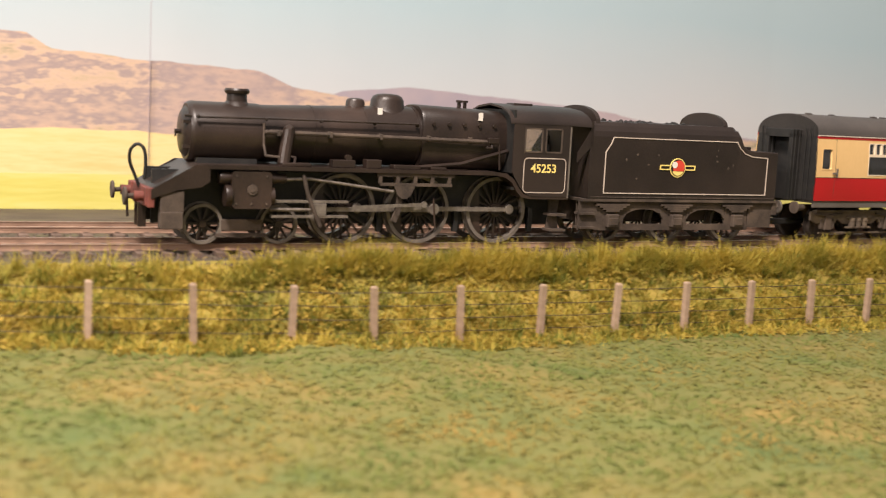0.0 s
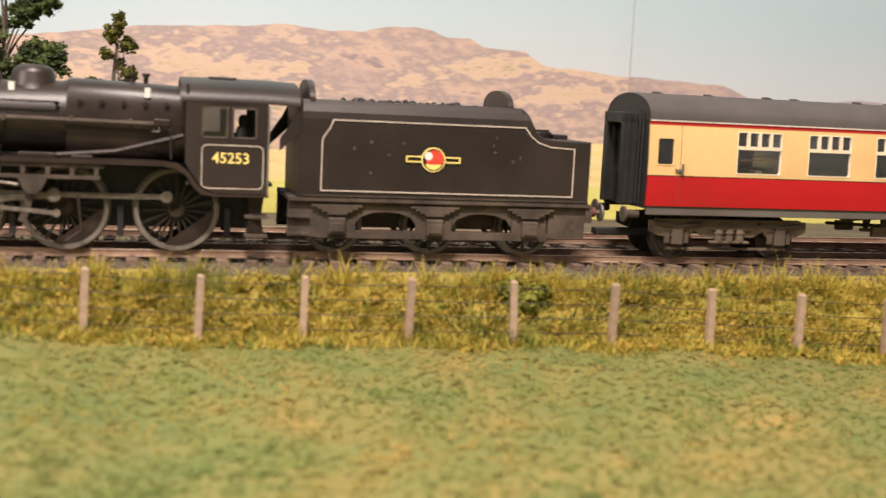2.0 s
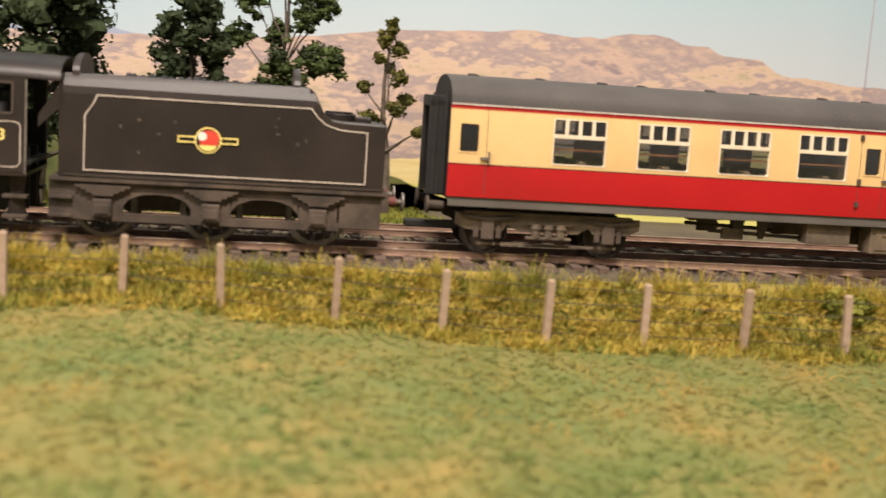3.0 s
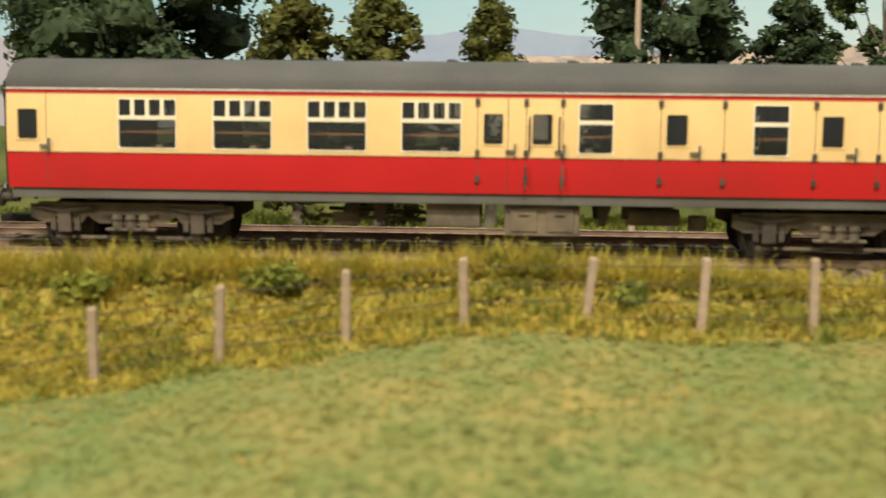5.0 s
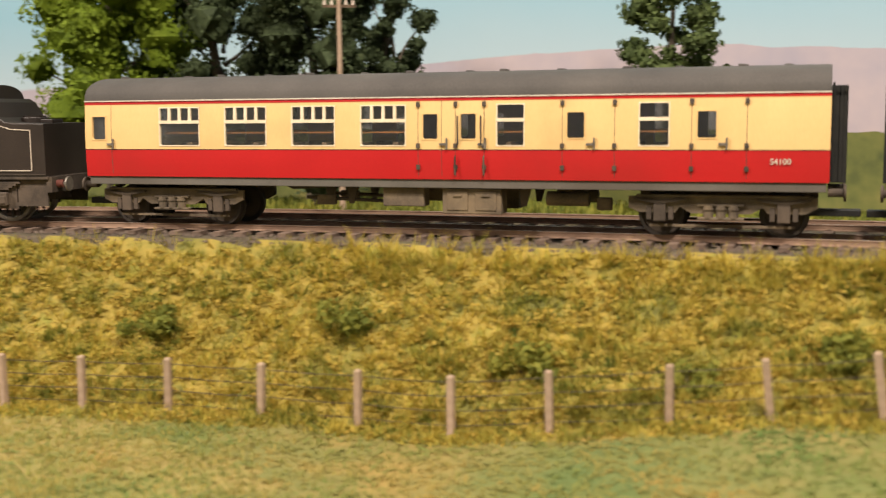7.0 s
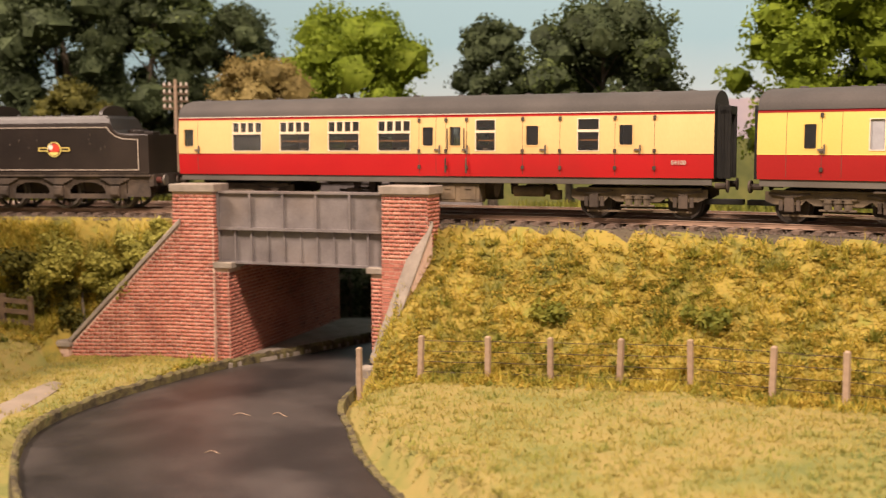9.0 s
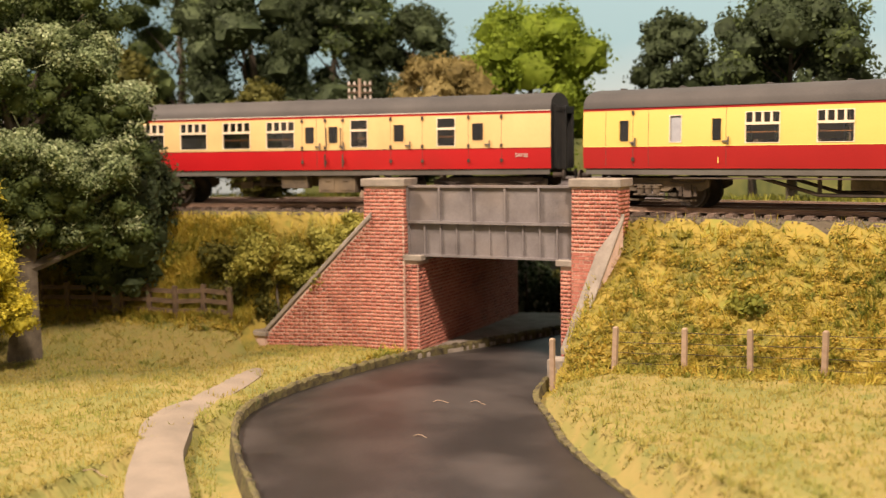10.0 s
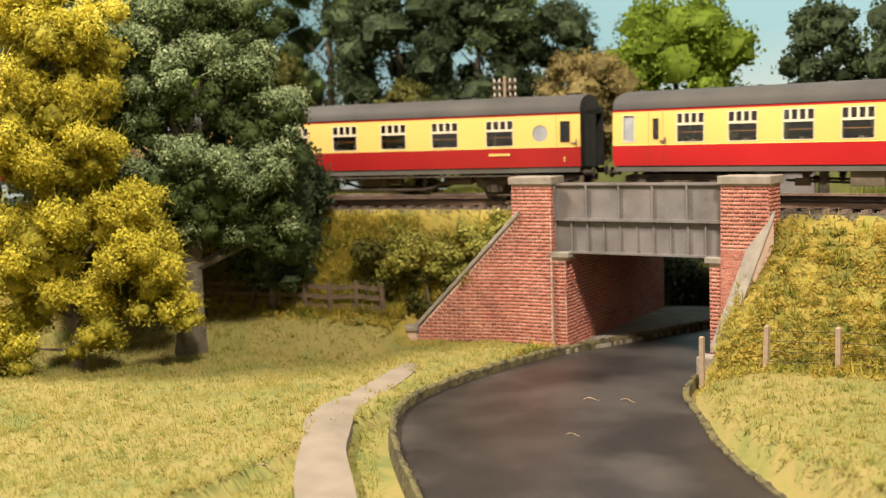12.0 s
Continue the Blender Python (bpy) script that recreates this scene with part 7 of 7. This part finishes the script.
        box(bm, e + sg * 0.1, e + sg * 0.4, -6, 6, 13, 39)
        part("gangway_door", bm, M["gangway"], en)
        for y in (-13.5, -11.0, 11.0, 13.5):
            bm = N()
            pipe(bm, [(e + sg * 0.7, y, 14), (e + sg * 0.7, y, 43)], 0.3, 6)
            part("end_pipe", bm, M["gangway"], en)
        for sd in (-1, 1):
            bm = N()
            cyl(bm, (e + sg * 2.0, sd * 11.6, 10.2), 1.3, 4.6, "x", 12)
            cyl(bm, (e + sg * 4.6, sd * 11.6, 10.2), 2.6, 0.8, "x", 18, bevel=0.2)
            part("buffer", bm, M["frame"], en)
        bm = N()
        box(bm, e - sg * 14, e + sg * 9.6, -2.2, 2.2, 2.2, 4.4, 0.3)
        part("coupling", bm, M["gangway"], en)
    # underframe
    bm = N()
    for sd in (-1, 1):
        box(bm, x0 + 0.8, x1 - 0.8, sd * 16.8, sd * 15.6, 10.6, zr, 0.15)
    box(bm, x0 + 1, x1 - 1, -15.6, 15.6, 12.4, 13.4)
    uf = part("underframe", bm, M["solebar"], co, "dusty grey-brown solebar")
    for (a, b, c, d, ya, yb) in boxes:
        for sd in (-1, 1):
            bm = N()
            box(bm, a, b, sd * ya, sd * yb, c, d, 0.3)
            if b - a > 15:
                for k in (0.26, 0.74):
                    xm = a + (b - a) * k
                    box(bm, xm - 3.6, xm + 3.6, sd * (ya + 0.25), sd * ya, c + 1.2, d - 0.8, 0.15)
                    box(bm, xm - 1.4, xm + 1.4, sd * (ya + 0.6), sd * ya, d - 2.6, d - 2.1)
            part("battery_box" if b - a > 15 else "equipment_box", bm, M["bogie"], uf)
    bm = N()
    cyl(bm, (48, -8, 7.0), 2.4, 14, "x", 18, bevel=0.4)
    cyl(bm, (60, -8, 5.5), 2.6, 4, "z", 16, bevel=0.4)
    cyl(bm, (48, 8, 7.0), 2.4, 14, "x", 18, bevel=0.4)
    part("vacuum_cylinder", bm, M["bogie"], uf, smooth=True)
    for sd in (-1, 1):
        if trusses:
            bm = N()
            pipe(bm, [(-52, sd * 13, 11), (-22, sd * 13, 2.6), (30, sd * 13, 2.6), (58, sd * 13, 11)], 0.8, 6)
            part("truss_rod", bm, M["frame"], uf)
            for x in (-22, 4, 30):
                bm = N()
                box(bm, x - 0.8, x + 0.8, sd * 12.6, sd * 13.4, 2.6, 11)
                part("queen_post", bm, M["frame"], uf)
            bm = N()
            box(bm, -84, 84, sd * 17.6, sd * 15.6, 9.0, 9.6)
            part("step_board", bm, M["frame"], uf)
        else:
            bm = N()
            slab(bm, [(-58, 12.4), (-30, 12.4), (-30, 10.2), (-50, 9.0)], sd * 9, sd * 8)
            part("brake_beam", bm, M["frame"], uf)
            bm = N()
            pipe(bm, [(-44, sd * 10, 6.4), (-12, sd * 10, 5.4)], 0.6, 6)
            part("pull_rod", bm, M["frame"], uf)
            for x in (-36, -28, 33):
                bm = N()
                slab(bm, [(x - 1, 12.4), (x + 4, 12.4), (x + 1.6, 4.5), (x, 4.5)], sd * 11, sd * 10.2)
                part("brake_hanger", bm, M["frame"], uf)
            bm = N()
            box(bm, -40, -33, sd * 11.2, sd * 9.6, 4.0, 7.4, 0.2)
            part("brake_cylinder", bm, M["bogie"], uf)
    # interior
    bm = N()
    box(bm, x0 + 1, x1 - 1, -15.5, 15.5, 15, 16)
    x = x0 + 14
    while x < x1 - 50:
        for y in (-14.5, 3.5):
            box(bm, x, x + 2.2, y, y + 11, 16, 25.5, 0.4)
            box(bm, x - 4, x, y, y + 11, 16, 20, 0.3)
        x += 13
    for x in (x0 + 12, 0.5 * (x0 + x1) - 4, x1 - 46, x1 - 2):
        box(bm, x, x + 0.6, -15.5, 15.5, 16, 40)
    part("interior", bm, M["inside"], co, "brown seats and partitions")
    # bogies
    for cx in bogies:
        bm = N()
        for sd in (-1, 1):
            y0, y1 = sd * 13.2, sd * 12.0
            slab(bm, [(cx - 28.5, 5.0), (cx - 28.5, 8.6), (cx + 28.5, 8.6), (cx + 28.5, 5.4), (cx + 25, 3.6), (cx + 14, 3.6), (cx + 12.5, 5.4), (cx + 9, 3.4), (cx - 9, 3.4), (cx - 12.5, 5.4), (cx - 14, 3.6), (cx - 25, 3.6)], y0, y1)
            box(bm, cx - 26, cx + 26, sd * 13.8, sd * 11.6, 8.4, 9.2, 0.1)
        bg = part("bogie", bm, M["bogie"], co, "rust-brown weathered bogie")
        for sd in (-1, 1):
            for k in (-1, 1):
                ax = cx + 18.7 * k
                bm = N()
                box(bm, ax - 1.9, ax + 1.9, sd * 14.2, sd * 12.0, 0.8, 6.4, 0.3)
                box(bm, ax - 4.2, ax - 2.6, sd * 13.6, sd * 12.2, 1.2, 5.4, 0.2)
                box(bm, ax + 2.6, ax + 4.2, sd * 13.6, sd * 12.2, 1.2, 5.4, 0.2)
                slab(bm, [(ax - 8, 7.6), (ax, 6.2), (ax + 8, 7.6), (ax + 8, 8.2), (ax, 7.2), (ax - 8, 8.2)], sd * 14.2, sd * 13.0)
                part("axlebox", bm, M["frame"], bg)
            bm = N()
            for k in (-3.8, 0, 3.8):
                cyl(bm, (cx + k, sd * 13.4, 4.0), 1.5, 4.0, "z", 12)
                cyl(bm, (cx + k, sd * 13.4, 4.9), 1.8, 0.5, "z", 12)
            box(bm, cx - 7, cx + 7, sd * 14.6, sd * 12.4, 1.4, 2.2, 0.2)
            box(bm, cx - 7, cx + 7, sd * 14.0, sd * 12.4, 5.6, 6.4, 0.2)
            part("bolster_spring", bm, M["bogie"], bg)
            bm = N()
            box(bm, cx - 22, cx + 22, sd * 12.2, sd * 11.6, -1.0, -0.2)
            part("tie_bar", bm, M["bogie"], bg)
        for k in (-1, 1):
            wheelset("coach_wheel", co, cx + 18.7 * k, 6.9, 0, cx, tyre="wheel")
    if number:
        txt, nx = number
        lettering("side_number", txt, 2.5 * MM, M["line"], co, pose(nx * MM, -(side_y(20) + 0.25) * MM, 0.0197, 90, 0, 0))
    if yellow_line and round_window:
        for nx in (-63.6, 108.6):
            lettering("class_number", "1", 3.4 * MM, M["yellow"], co, pose(nx * MM, -(side_y(18) + 0.25) * MM, 0.0170, 90, 0, 0))
        bm = N()
        for k in range(7):
            box(bm, 68.5 + 1.7 * k, 69.6 + 1.7 * k, -17.95, -17.5, 19.4, 20.6)
        part("side_lettering", bm, M["yellow"], co, "row of tiny yellow marks")
    return co


BOXES = [(-14, 0.6, 4.2, 10.6, 15, 9), (7.2, 27.4, 2.0, 10.4, 15.4, 8)]
build_loco()
build_tender()
build_coach(0.0, -128.5, 128.5, "cream", "crimson",
            [(-125.8, -119.6, 26.4, 35.2, "door")] + [(a, a + 16.3, 24.3, 38.0, "vent") for a in (-97.8, -71.8, -46.2, -20.8)] +
            [(1.0, 6.8, 26.4, 35.2, "door"), (14.0, 19.9, 26.4, 35.2, "door"), (26.3, 35.8, 24.3, 38.0, "bar"), (49.2, 55.4, 26.6, 35.4, "door"), (72.0, 81.6, 24.3, 38.0, "bar"), (89.6, 95.9, 26.6, 35.4, "door")],
            [(-0.3, 1), (7.8, 0), (12.6, 1), (22.3, 1), (48.0, 1), (64.6, 1), (88.2, 1), (104.6, 1), (-117.5, 0)],
            "weathered cream and bright crimson brake coach", (-96, 97), number=("S4100", 114.5), boxes=BOXES, seed=1)
build_coach(0.2779, -128.5, 116.8, "cream2", "crimson2",
            [(-110.6, -105.2, 25.0, 35.0, "door"), (-86.2, -80.2, 24.6, 36.6, "frosted"), (-66.9, -62.0, 25.0, 35.0, "door")] + [(a, a + 15.0, 24.0, 37.2, "vent") for a in (-52.0, -22.0, 7.0, 36.6, 66.9)] + [(106.0, 112.0, 25.0, 36.2, "door")],
            [(-117, 0), (-103.5, 1), (-96, 0), (-60.2, 0), (104.6, 0)],
            "yellow-cream and dark crimson corridor coach", (-98, 88), yellow_line=True, round_window=(96.0, 30.2, 4.4), trusses=True, boxes=[(-10, 6, 4.5, 10.4, 12, 8)], seed=2)
build_coach(0.5447, -128.5, 128.5, "cream2", "crimson",
            [(-123.0, -116.4, 24.6, 37.6, "frosted"), (-107.2, -103.0, 25.4, 36.0, "door")] + [(-94.3 + 25.8 * k, -80.0 + 25.8 * k, 24.2, 37.8, "vent") for k in range(7)] + [(95, 99.4, 25.4, 36, "door"), (110, 117, 24.6, 37.6, "frosted")],
            [(-108.8, 0), (-101.4, 0)],
            "bright cream and crimson corridor coach", (-96, 97), yellow_line=True, boxes=BOXES, seed=3)


def place_at(s, half):
    ax, ay, _ = on_line(s - half)
    bx, by, _ = on_line(s + half)
    return pose((ax + bx) / 2, (ay + by) / 2, 0, 0, 0, math.degrees(math.atan2(by - ay, bx - ax)))


def motions():
    for ob, half, s0 in MOVERS:
        walk(ob, [(0.25 * k, place_at(s0 - SPEED * (0.25 * k - 5.5), half)) for k in range(49)])
    ticks = [k / 15 for k in range(181)]
    fine = [k / 30 for k in range(361)]
    for ob, x, z, r, first in TURNERS:
        step = fine if r < 9 else ticks
        walk(ob, [(t, pose(x * MM, 0, z * MM, 0, first - math.degrees(SPEED * t / (r * MM)), 0)) for t in step])
    for kind, ob, sd in RODS:
        rows = []
        for t in fine:
            a = -SPEED * t / 0.012 - radians(5)
            px, pz = 4.67 * math.cos(a), -4.67 * math.sin(a)
            if kind == "ecc":
                ex, ez = 2.2 * math.cos(a - 1.5), -2.2 * math.sin(a - 1.5)
                lean = math.asin((ez - 1.0) / 25.5)
                rows.append((t, pose((4.2 + ex) * MM, sd * 15.0 * MM, (8 + ez) * MM, 0, -math.degrees(lean), 0)))
            elif kind == "side":
                rows.append((t, pose(px * MM, sd * 11.2 * MM, (8 + pz) * MM)))
            else:
                tilt = math.asin(pz / 43)
                if kind == "main":
                    rows.append((t, pose((4.2 + px) * MM, sd * 13.0 * MM, (8 + pz) * MM, 0, -math.degrees(tilt), 0)))
                else:
                    rows.append((t, pose((4.2 + px - 43 * math.cos(tilt)) * MM, sd * 14.6 * MM, 8 * MM)))
        walk(ob, rows)


motions()
